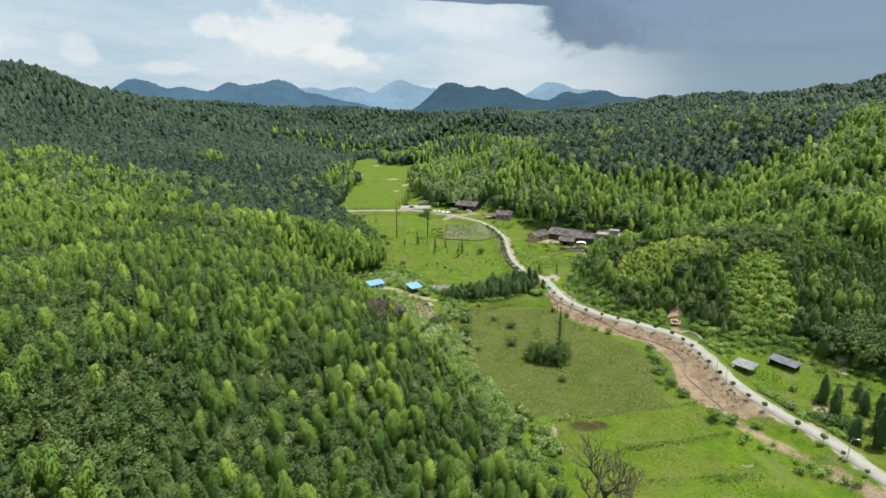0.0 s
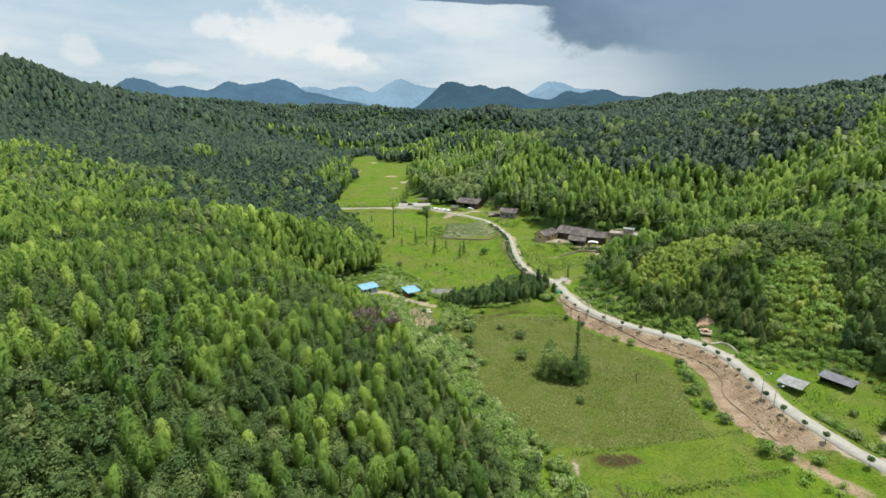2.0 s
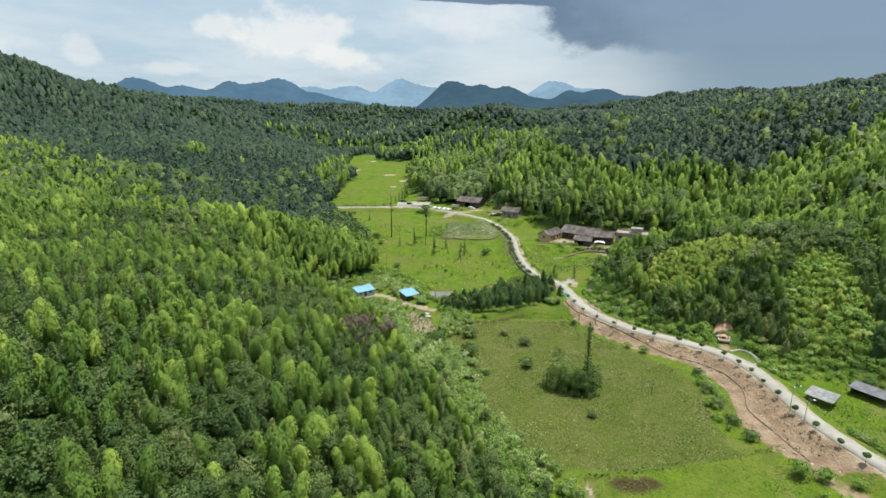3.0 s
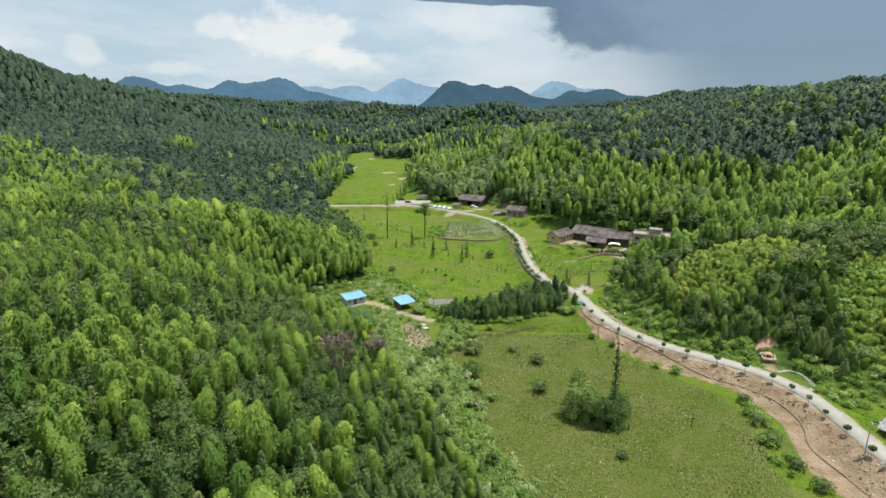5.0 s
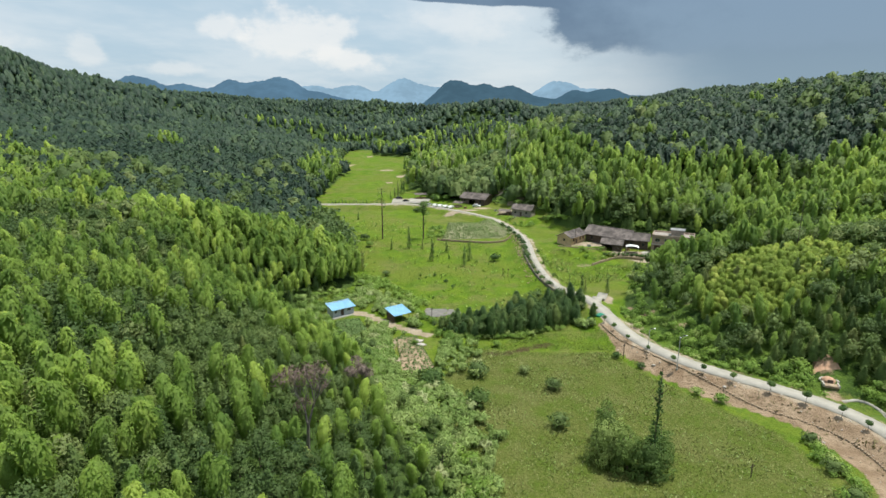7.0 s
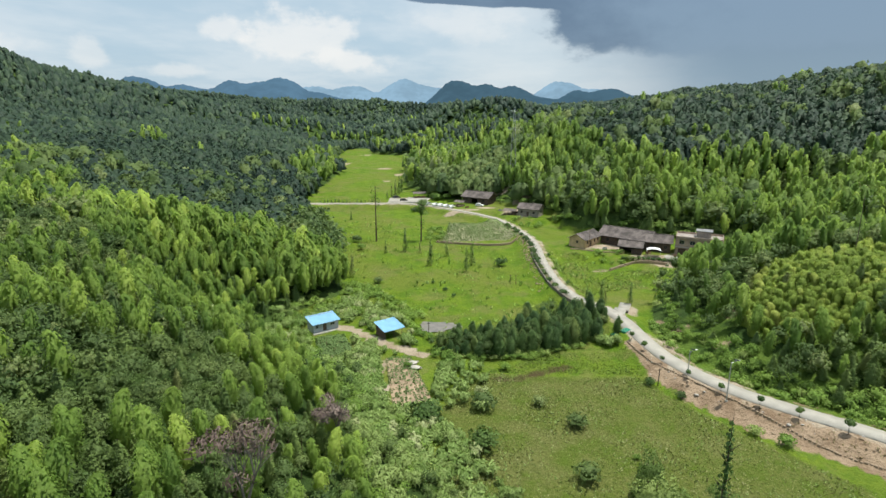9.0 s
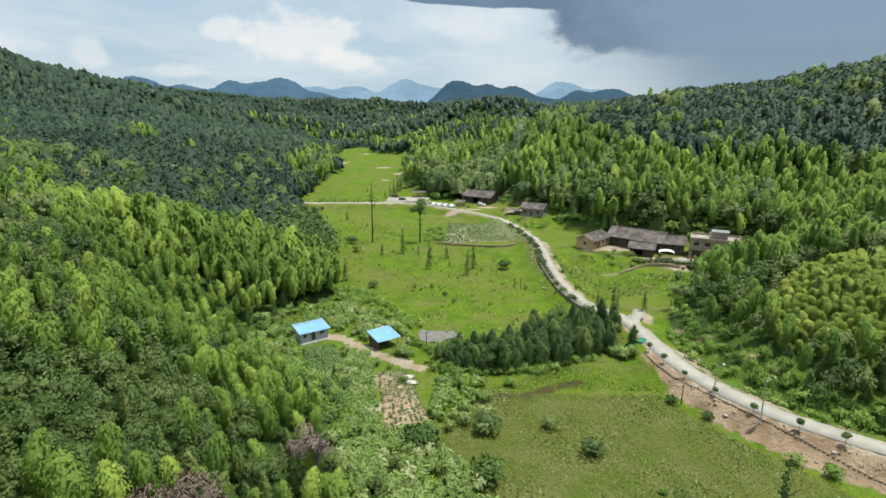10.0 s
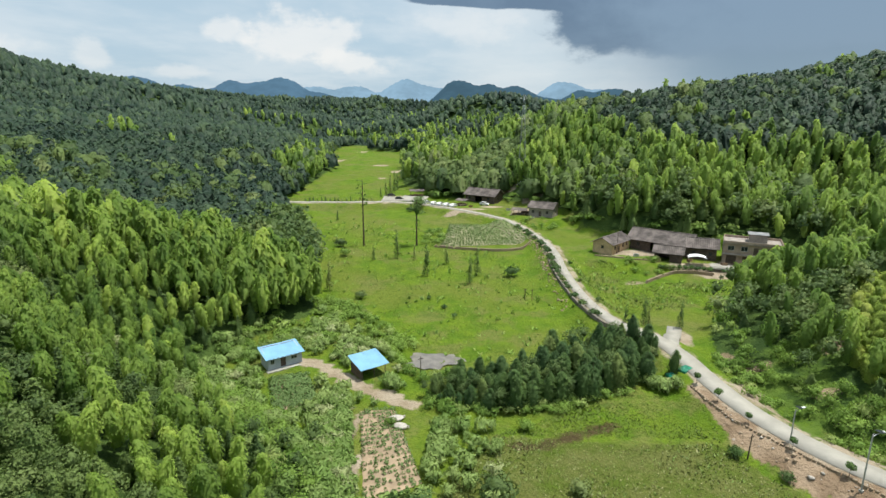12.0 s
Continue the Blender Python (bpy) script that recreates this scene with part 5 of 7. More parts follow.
def car(x, y, turn, paint, label):
    """A parked hatchback: lower body, cabin with windows, four wheels."""
    ob = thing("car", pose(x, y, gz(x, y), 0, 0, turn), label, "car", "parked cars")
    bm = bmesh.new()
    prof = [(-2.05, 0.35), (2.1, 0.35), (2.15, 0.75), (1.2, 0.95), (0.55, 1.45), (-1.3, 1.48), (-1.95, 1.0), (-2.1, 0.9)]
    a = [bm.verts.new((px, -0.85, pz)) for px, pz in prof]
    b = [bm.verts.new((px, 0.85, pz)) for px, pz in prof]
    bm.faces.new(a), bm.faces.new(list(reversed(b)))
    for i in range(len(prof)):
        j = (i + 1) % len(prof)
        bm.faces.new((a[j], a[i], b[i], b[j]))
    bmesh.ops.recalc_face_normals(bm, faces=bm.faces)
    bmesh.ops.bevel(bm, geom=list(bm.edges), offset=0.06, segments=2, affect="EDGES")
    part("body", bm, paint, ob)
    for s in (-1, 1):
        part("side_window", box((-1.25, s * 0.86 - 0.01, 1.0), (0.5, s * 0.86 + 0.01, 1.36)), GLASS, ob)
    part("windscreen", put_slant((0.62, -0.7, 1.38), (1.14, 0.7, 0.99)), GLASS, ob)
    for wx in (-1.3, 1.35):
        for wy in (-0.78, 0.78):
            w = part("wheel", add_tube(bmesh.new(), (wx, wy - 0.1, 0.32), (wx, wy + 0.1, 0.32), 0.32, 0.32, 14), BLACKPIPE, ob)
            part("rim", add_tube(bmesh.new(), (wx, wy + (0.1 if wy > 0 else -0.1), 0.32), (wx, wy + (0.12 if wy > 0 else -0.12), 0.32), 0.2, 0.18, 10), STEEL, w)
    return ob


def put_slant(a, b):
    """A thin pane between an upper and a lower edge."""
    bm = bmesh.new()
    top = [bm.verts.new((a[0] + e, y, a[2] + e)) for e in (0.05, 0.07) for y in (a[1], b[1])]
    low = [bm.verts.new((b[0] + e, y, b[2] + e)) for e in (0.05, 0.07) for y in (a[1], b[1])]
    for q in ((top[0], top[1], low[1], low[0]), (top[2], low[2], low[3], top[3]), (top[0], low[0], low[2], top[2]), (top[1], top[3], low[3], low[1]), (top[0], top[2], top[3], top[1]), (low[0], low[1], low[3], low[2])):
        bm.faces.new(q)
    bmesh.ops.recalc_face_normals(bm, faces=bm.faces)
    return bm


SILVER = plain("silver car paint", (0.55, 0.56, 0.57), 0.3, 0.05, spec=0.6)
car(-32.5, 402.5, 10, CARPAINT, "dark parked car on the pale forecourt")
car(-37.5, 411.5, 4, CARPAINT, "dark parked car on the pale forecourt")
car(-17.5, 374.0 + 7, 60, SILVER, "silver car parked beside the road")
for k in range(4):
    car(-13.8 + 2.9 * k, 377.8 - 1.7 * k, 62, WHITEPAINT, "white car parked in a row beside the road")
car(8.7, 377.5, -20, WHITEPAINT, "white car parked beside the old farmhouse")


def canopy(x, y, turn):
    """A white arched canopy on four posts."""
    ob = thing("canopy", pose(x, y, gz(x, y), 0, 0, turn), "white arched canopy on thin posts in the farmyard", "canopy")
    for px in (-2.2, 2.2):
        for py in (-1.4, 1.4):
            part("post", add_tube(bmesh.new(), (px, py, -0.3), (px, py, 2.1), 0.04, 0.04), STEEL, ob)
    bm = bmesh.new()
    rows = []
    for i in range(11):
        a = math.pi * i / 10
        rows.append([[bm.verts.new((-2.5 * math.cos(a), yy, 2.05 + e + 0.75 * math.sin(a))) for yy in (-1.6, 1.6)] for e in (0, 0.05)])
    for p, q in zip(rows, rows[1:]):
        for e in (0, 1):
            bm.faces.new((p[e][0], q[e][0], q[e][1], p[e][1]))
        for s in (0, 1):
            bm.faces.new((p[0][s], q[0][s], q[1][s], p[1][s]))
    bmesh.ops.recalc_face_normals(bm, faces=bm.faces)
    part("cover", bm, WHITEPAINT, ob)


canopy(67.0, 288.8, -15)

# ---- single trees and bushes in the valley ----
def crown_mesh(clumps, leaves, size, mat, seed, long=1.0, core=0.7, droop=0.0):
    rng = np.random.default_rng(seed)
    v, f, n = joined(leaf_cloud(clumps, leaves, size, rng, long, droop), core_of(clumps, core, 2))
    return mesh_np("crown", v, f, mat, normals=n)


def single_tree(name, x, y, stem, crown, label, category, group="", spin=0.0, s=(1, 1, 1), dz=0.0):
    ob = thing(name, pose(x, y, gz(x, y) - 0.1 + dz, 0, 0, spin) @ Matrix.Diagonal((*s, 1)), label, category, group)
    part("trunk", stem, None, ob)
    part("crown", crown, None, ob)
    return ob


def slender_clumps(seed, high, wide):
    rng = np.random.default_rng(seed)
    return [((rng.uniform(-0.3, 0.3) * wide, rng.uniform(-0.3, 0.3) * wide, high * (0.10 + 0.86 * u)), (wide * (1.05 - 0.75 * u) * rng.uniform(0.75, 1.1),) * 2 + (high * 0.075,)) for u in np.linspace(0, 1, 12)]


SLIM = crown_mesh(slender_clumps(3, 9, 1.15), 420, 0.30, FIR, 3, core=0.35)
SLIM_STEM = trunk_mesh("trunk", 9, 0.10, BARK)
for x, y, h in ((-28.1, 295.1, 0.55), (-21.0, 297.9, 1.0), (-15.7, 296.8, 0.55), (-10.7, 281.1, 1.02), (-5.6, 292.3, 0.7), (1.2, 274.6, 0.9), (3.3, 281.5, 0.95), (-35.2, 267.3, 0.85),
                (38.2, 244.5, 0.75), (39.6, 245.5, 0.55), (46.5, 246, 0.7), (34.0, 243.4, 0.45), (-52, 352, 0.5)):
    single_tree("cypress", x, y, SLIM_STEM, SLIM, "slender dark green cypress standing in the meadow", "cypress", "meadow cypresses", x * 40, (h, h, h))

for k in range(17):
    x = -76 + 2.0 * k
    single_tree("hedge_bush", x, 390.5 + 0.5 * math.sin(k * 2.1), SLIM_STEM, SLIM, "dark green hedge bush in a row beside the far road", "hedge bush", "far road hedge", k * 61, (0.75, 0.75, 0.28 + 0.06 * (k % 3)))
for x, y, h in ((-40.5, 414, 0.85), (-38.6, 418, 1.1), (-37.2, 424, 1.2), (-42.5, 408, 0.6), (-36.5, 430, 1.0)):
    single_tree("cypress", x, y, SLIM_STEM, SLIM, "slender dark green cypress beside the pale forecourt", "cypress", "forecourt cypresses", x * 40, (h, h, h))

# grove of conifers between the two meadows
GROVE = [(-8, 216), (-2, 212), (7, 210.5), (16, 214), (26, 218), (33, 223), (36, 230), (31, 237), (24, 234), (16, 227), (6, 221), (-2, 219)]
GROVE_CROWNS = []
for k in range(3):
    plan = Plume(np.random.default_rng(80 + k), (8.2, 7.4, 9.0)[k], 0.06, (1.9, 2.1, 1.7)[k], ((0, 0.8), (0.2, 1.0), (0.5, 0.88), (0.75, 0.62), (0.9, 0.36), (1, 0.1)), 0.4, 0.45)
    v, f, n = plan.crown(np.random.default_rng(90 + k), 0)
    GROVE_CROWNS.append(mesh_np("crown", v, f, DARKLEAF, normals=n))
grove_rng = random.Random(5)
placed = []
while len(placed) < 125:
    x, y = grove_rng.uniform(-10, 38), grove_rng.uniform(209, 240)
    if outside(np.array([x]), np.array([y]), GROVE)[0] < 0 and all((x - a) ** 2 + (y - b) ** 2 > 2.4 for a, b in placed):
        placed.append((x, y))
for k, (x, y) in enumerate(placed):
    s = grove_rng.uniform(0.5, 1.1) * (0.58 if x < -1 else 0.80 if x < 12 else 0.86)
    if k % 4 == 3:
        single_tree("broadleaf_tree", x, y, SLIM_STEM, KINDS["broad"].crowns[k % 3], "low rounded broadleaf tree among the grove conifers", "tree", "grove broadleaf trees", k * 77, (s * 0.75, s * 0.75, s * 0.72))
        continue
    single_tree("conifer", x, y, SLIM_STEM, GROVE_CROWNS[k % 3], "dark green conifer in the grove between the meadows", "conifer", "grove conifers", k * 77, (s * 1.15, s * 1.15, s * 0.92))

# the clump in the near field: two broad trees and a tall thin conifer
def spreading_clumps(seed, high, wide):
    """An uneven crown that reaches nearly to the grass: lumps of several sizes round a few limbs."""
    rng = np.random.default_rng(seed)
    out = []
    for limb in range(5):
        a, reach, top = limb * 1.26 + rng.uniform(-0.3, 0.3), wide * rng.uniform(0.35, 0.75), high * rng.uniform(0.62, 0.98)
        for k in range(6):
            u = k / 5
            s = wide * rng.uniform(0.16, 0.30)
            out.append(((reach * math.cos(a) * (0.5 + 0.5 * u) + rng.normal() * 0.4, reach * math.sin(a) * (0.5 + 0.5 * u) + rng.normal() * 0.4, 1.0 + (top - 1.0) * (1 - u) * rng.uniform(0.85, 1.05)), (s, s, s * 0.8)))
    return out


OAKS = [crown_mesh(spreading_clumps(k, 8.2, 5.4), 3200, 0.27, FIELDLEAF, k, core=0.66) for k in (9, 14)]
OAK_STEM = trunk_mesh("trunk", 8, 0.28, BARK, 7)
SPIRE = crown_mesh([((0.5 * math.cos(k * 2.4) * (1 - k / 30), 0.5 * math.sin(k * 2.4) * (1 - k / 30), 3.5 + k * 0.45), (1.1 * (1 - k / 32), 1.1 * (1 - k / 32), 0.35)) for k in range(26)], 420, 0.34, DARKLEAF, 12, core=0.25)
single_tree("conifer", 31.9, 158.5, trunk_mesh("trunk", 17, 0.2, BARK, 6), SPIRE, "tall thin conifer rising above the field trees", "conifer", "field trees", 0.0, (0.85, 0.85, 1.24))

for x, y, s, h, spin in ((25.2, 161.8, 0.95, 1.12, 20), (28.2, 159.6, 0.9, 1.0, 90), (31.4, 158.6, 0.95, 0.88, 210), (26.9, 168.0, 0.7, 0.95, 70), (34.6, 162.8, 0.72, 0.85, 130)):
    single_tree("broadleaf_tree", x, y, OAK_STEM, OAKS[int(spin) % 20 // 10], "spreading green tree in a clump in the open field", "tree", "field trees", spin, (s, s, h), -0.6)

# bushes in the fields
BUSH = [crown_mesh(shrub_clumps(np.random.default_rng(k), 3.2, 1.9, 10), 420, 0.32, (BROAD, SHRUB, DARKLEAF)[k % 3], k, core=0.72) for k in range(3)]
BUSH_STEM = trunk_mesh("stem", 2, 0.07, BARK, 4)
for x, y, s, k in ((18.8, 171.6, 1.1, 0), (20, 185.6, 1.0, 0), (14.5, 192.6, 0.75, 0), (27.8, 177.0, 0.35, 1), (4.0, 191.4, 1.25, 0), (3.6, 179.0, 1.35, 2), (-6.3, 186.5, 1.5, 2), (13.0, 281.0, 1.15, 2),
                   (31.0, 147.8, 0.6, 0), (63.5, 168, 0.8, 0), (62.5, 160, 0.9, 0), (61.5, 153, 0.9, 0), (62, 145.5, 0.8, 0), (62.8, 139.5, 0.9, 0), (66, 127.5, 1.1, 1), (70, 126, 1.0, 1), (75, 124, 0.8, 1),
                   (37.5, 201, 0.6, 2), (41.8, 196, 0.55, 0), (50, 184.5, 0.7, 1), (53.5, 181.5, 0.8, 1), (9, 206.5, 0.7, 1), (-11.5, 207, 0.5, 1), (92, 126, 1.4, 0), (96, 124, 1.5, 2), (88, 133, 1.0, 0), (85, 138, 0.8, 1),
                   (99, 138, 1.0, 1), (-26, 262, 0.8, 0), (-5, 256, 0.4, 2), (-2.5, 251, 0.4, 2), (-9, 262, 0.35, 2), (95, 143, 0.6, 0), (104, 163, 0.9, 0), (-38, 300, 1.0, 1), (-42, 312, 1.1, 0), (-20, 382 - 8, 1.5, 2), (-24, 372, 0.9, 0)):
    single_tree("bush", x, y, BUSH_STEM, BUSH[k], "rounded green bush growing in the grass", "bush", "field bushes", x * 31, (s, s, s))
for x, y, s in ((96, 127.5, 1.15), (99, 136.5, 1.0), (94.5, 118, 1.0), (99, 116, 1.2), (104, 123, 1.1), (122, 163, 1.0), (118, 173, 1.15), (112, 172, 0.95), (115, 176, 0.95), (101, 110, 1.1), (107, 115, 1.2), (122, 172, 0.9), (106, 131, 0.9), (109, 138, 0.8)):
    single_tree("conifer", x, y, SLIM_STEM, GROVE_CROWNS[int(x) % 3], "dark green conifer on the flat beside the road", "conifer", "roadside conifers", x * 53, (s, s, s * 1.05))
single_tree("conifer", 36.6, 222.5, SLIM_STEM, GROVE_CROWNS[1], "small dark conifer beside the road", "conifer", "roadside conifers", 10, (0.6, 0.6, 0.6))

# the two tall pines in the meadow, thin and nearly bare
for x, y, h, k in ((-34.3, 313.2, 22.5, 0), (-16.4, 314.0, 17.0, 1)):
    rng = np.random.default_rng(40 + k)
    if k == 0:
        cl = [((rng.uniform(-1.3, 1.3), rng.uniform(-1.3, 1.3), h * u), (0.9, 0.9, 0.45)) for u in np.linspace(0.62, 0.98, 11)]
    else:
        cl = [((rng.uniform(-1.6, 1.6), rng.uniform(-1.6, 1.6), h * u), (1.5, 1.5, 0.9)) for u in np.linspace(0.66, 0.97, 9)] + [((0.4, 0, h * u), (1.0, 1.0, 0.5)) for u in (0.42, 0.5)]
    bm = add_tube(bmesh.new(), (0, 0, -0.5), (0.15, 0, h), 0.34, 0.10, 8)
    for j in range(14):
        u, a = 0.45 + 0.52 * j / 14, j * 2.4
        add_tube(bm, (0, 0, h * u), (1.5 * math.cos(a), 1.5 * math.sin(a), h * u + 0.35), 0.06, 0.02, 4)
    single_tree("pine_tree", x, y, bm_mesh("trunk", bm, TIMBER), crown_mesh(cl, (130, 420)[k], 0.42, DARKLEAF, 50 + k, core=0.05 if k == 0 else 0.3), "tall thin pine with a bare trunk in the meadow", "pine tree", "meadow pines")


# leafless trees
def bare_tree(x, y, high, mat, label, seed, spread=1.0, twigs=False):
    """A dead tree: forked trunk and branching bare limbs."""
    rng = random.Random(seed)
    trunk, limbs = bmesh.new(), bmesh.new()

    def grow(p, d, l, r, depth):
        q = p + d * l
        add_tube(trunk if depth == 0 else limbs, p, q, r, r * 0.66, 7 if depth < 2 else 4)
        if depth == 5:
            return
        for _ in range(2 if depth < 1 else 3):
            e = (d + Vector((rng.uniform(-0.8, 0.8) * spread, rng.uniform(-0.8, 0.8) * spread, rng.uniform(-0.2, 0.4)))).normalized()
            grow(q - d * l * rng.uniform(0, 0.35), e, l * rng.uniform(0.55, 0.8), r * 0.6, depth + 1)

    grow(Vector((0, 0, -0.5)), Vector((0.05, 0.03, 1)).normalized(), high * 0.36, high * 0.022, 0)
    ob = thing("dead_tree", pose(x, y, gz(x, y)), label, "dead tree")
    part("trunk", trunk, mat, ob)
    part("crown", limbs, mat, ob)
    if twigs:
        r = np.random.default_rng(seed)
        plan = [((r.normal() * high * 0.10, r.normal() * high * 0.10, high * (0.55 + 0.38 * r.random())), (high * 0.10,) * 3) for _ in range(9)]
        v, f, n = leaf_cloud(plan, 900, 0.22, r, 3.0)
        tagged(part("twig_haze", mesh_np("twig_haze", v, f, GREYTWIG, normals=n), GREYTWIG, ob, "haze of fine pinkish brown twigs"), kind="stuff")


bare_tree(28.0, 90.0, 23, TIMBER, "leafless grey dead tree with spreading bare branches", 3)
bare_tree(31.5, 86.5, 22, TIMBER, "leafless grey dead tree with spreading bare branches", 8)
bare_tree(24.0, 84.0, 20, TIMBER, "leafless grey dead tree with spreading bare branches", 11)
bare_tree(-21, 143.5, 13, DEADWOOD, "pinkish grey leafless tree among the bamboo", 21, 0.45, True)
bare_tree(-17.5, 165.5, 9.5, DEADWOOD, "pinkish grey leafless tree among the bamboo", 27, 0.45, True)


# ---- along the road ----
def beside_road(y_from, y_to, every, off, sides=-1):
    """Points beside the road at even steps: off metres from its middle."""
    out, run = [], 0.0
    for (ax, ay), (bx, by) in zip(ROAD_LINE, ROAD_LINE[1:]):
        l = math.hypot(bx - ax, by - ay)
        run += l
        if run >= every and y_from <= ay <= y_to:
            run = 0.0
            nx, ny = (by - ay) / l, -(bx - ax) / l
            out.append((ax + sides * nx * off, ay + sides * ny * off))
    return out


ball = [((0, 0, 1.75), (0.62, 0.62, 0.6)), ((0.15, 0.1, 1.95), (0.45, 0.45, 0.45)), ((-0.2, -0.1, 1.6), (0.45, 0.45, 0.42))]
BALL = crown_mesh(ball, 220, 0.22, DARKLEAF, 77, core=0.95)
BALL_STEM = trunk_mesh("trunk", 1.7, 0.05, BARK)
tree_rng = random.Random(2)
for x, y in beside_road(88, 226, 5.2, 2.7):
    s = tree_rng.uniform(0.75, 1.25)
    single_tree("street_tree", x, y, BALL_STEM, BALL, "small round-headed dark green tree planted beside the road", "street tree", "roadside saplings", x * 99, (s, s, s))
HEDGE = [crown_mesh(shrub_clumps(np.random.default_rng(60 + k), 1.9, 1.0, 7), 200, 0.25, DARKLEAF, 60 + k, core=0.8) for k in range(2)]
for k, (x, y) in enumerate(beside_road(246, 335, 2.9, 2.2)):
    s = tree_rng.uniform(0.9, 1.35)
    single_tree("roadside_bush", x, y, BUSH_STEM, HEDGE[k % 2], "dark clipped bush in a row along the road", "bush", "roadside bush row", k * 50, (s, s, s * 0.9))
for k, (x, y) in enumerate(beside_road(240, 300, 14, 2.6, 1)):
    single_tree("roadside_bush", x, y, BUSH_STEM, HEDGE[k % 2], "small round bush beside the road", "bush", "roadside bush row", k * 50, (0.7, 0.7, 0.8))
for k in range(9):
    single_tree("yard_bush", 56.0 + 1.7 * k, 286.4 - 0.12 * k, BUSH_STEM, HEDGE[k % 2], "clipped dark bush at the edge of the farmyard", "bush", "farmyard bush row", k * 70, (0.95, 0.95, 0.95))


def street_lamp(x, y, turn, high, label="grey street lamp with a solar panel beside the road"):
    ob = thing("street_lamp", pose(x, y, gz(x, y), 0, 0, turn), label, "street lamp", "road lamps")
    part("pole", add_tube(bmesh.new(), (0, 0, -0.4), (0, 0, high), 0.11, 0.07, 8), GREYPOLE, ob)
    part("base_plate", box((-0.22, -0.22, -0.2), (0.22, 0.22, 0.12), bevel=0.02), KERB, ob)
    arm = part("arm", add_tube(bmesh.new(), (0, 0, high - 0.3), (1.2, 0, high + 0.1), 0.045, 0.035), STEEL, ob)
    part("lamp_head", box((1.0, -0.14, high + 0.05), (1.7, 0.14, high + 0.16), bevel=0.03), WHITEPAINT, arm)
    part("solar_panel", box((-0.5, -0.4, high + 0.25), (0.4, 0.4, high + 0.29), Matrix.Rotation(radians(8), 4, "Y"), bevel=0.01), GLASS, ob)


street_lamp(45.0, 201.5, 20, 5.0)
street_lamp(48.5, 192.3, 15, 7.8)
street_lamp(86.3, 108.5, -10, 5.0)
street_lamp(75.0, 147.0, 0, 6.5)
street_lamp(76.0, 143.2, 0, 5.2)


def utility_pole(x, y, high, lean, label):
    ob = thing("utility_pole", pose(x, y, gz(x, y), lean, -lean, 30), label, "pole", "valley poles")
    part("pole", add_tube(bmesh.new(), (0, 0, -0.5), (0, 0, high), 0.10, 0.07, 8), TIMBER, ob)
    part("crossarm", box((-0.5, -0.05, high - 0.5), (0.5, 0.05, high - 0.4), bevel=0.01), TIMBER, ob)


utility_pole(39.0, 200.5, 4.2, 5, "short dark leaning wooden pole on the sandy bank")
utility_pole(16.5, 262.0, 3.2, 2, "thin wooden pole in the meadow")
utility_pole(14.8, 262.5, 3.0, -2, "thin wooden pole in the meadow")
utility_pole(48.0, 158.0, 2.6, 1, "thin wooden pole in the field")
utility_pole(-8.0, 222.5, 4.0, 1, "thin wooden pole beside the pond")
utility_pole(46.8, 299.0, 7.0, 0, "pale pole beside the earth farmhouse")
utility_pole(95.0, 232.0, 15.0, 0, "bare tall pole on the hillside")


def lattice_tower(x, y, z, high):
    """A power pylon: four leaning legs, cross-bracing, three arms."""
    ob = thing("power_pylon", pose(x, y, z), "grey steel lattice power pylon rising above the bamboo", "pylon")
    w = lambda u: 1.7 * (1 - u) ** 1.1 + 0.3
    for sx in (-1, 1):
        for sy in (-1, 1):
            bm = bmesh.new()
            for k in range(8):
                a, b = k / 8, (k + 1) / 8
                add_tube(bm, (sx * w(a), sy * w(a), high * a), (sx * w(b), sy * w(b), high * b), 0.055, 0.055, 4)
            part("leg", bm, STEEL, ob)
    for k in range(9):
        a, b = k / 9, (k + 1) / 9
        for sx, sy, tx, ty in ((-1, -1, 1, -1), (1, -1, 1, 1), (1, 1, -1, 1), (-1, 1, -1, -1)):
            part("brace", add_tube(bmesh.new(), (sx * w(a), sy * w(a), high * a), (tx * w(b), ty * w(b), high * b), 0.03, 0.03, 4), STEEL, ob)
            part("brace", add_tube(bmesh.new(), (tx * w(a), ty * w(a), high * a), (sx * w(b), sy * w(b), high * b), 0.03, 0.03, 4), STEEL, ob)
    for u, l in ((0.74, 2.8), (0.85, 2.4), (0.96, 2.0)):
        bm = add_tube(bmesh.new(), (-l, 0, high * u), (l, 0, high * u), 0.05, 0.05, 4)
        add_tube(bm, (-l, 0, high * u), (0, 0, high * u + 1.2), 0.03, 0.03, 4), add_tube(bm, (l, 0, high * u), (0, 0, high * u + 1.2), 0.03, 0.03, 4)
        part("crossarm", bm, STEEL, ob)


lattice_tower(26.8, 396.0, gz(26.8, 396.0) - 0.5, 54.6 - gz(26.8, 396.0))


# a row of short stones that edges the dug strip
def stone_edging(points, label):
    line = smooth_line(points, 0.62)
    ob = thing("stone_edging", Matrix(), label, "edging")
    mesh = bm_mesh("stone", box((-0.24, -0.17, -0.25), (0.24, 0.17, 0.30), bevel=0.06), CLOD)
    rng = random.Random(8)
    for (x, y), (u, v) in list(zip(line, line[1:]))[:290]:
        put(part("stone", mesh, None, ob), pose(x, y, gz(x, y), rng.uniform(-8, 8), rng.uniform(-8, 8), math.degrees(math.atan2(v - y, u - x)) + rng.uniform(-10, 10)) @ Matrix.Scale(rng.uniform(0.75, 1.15), 4))


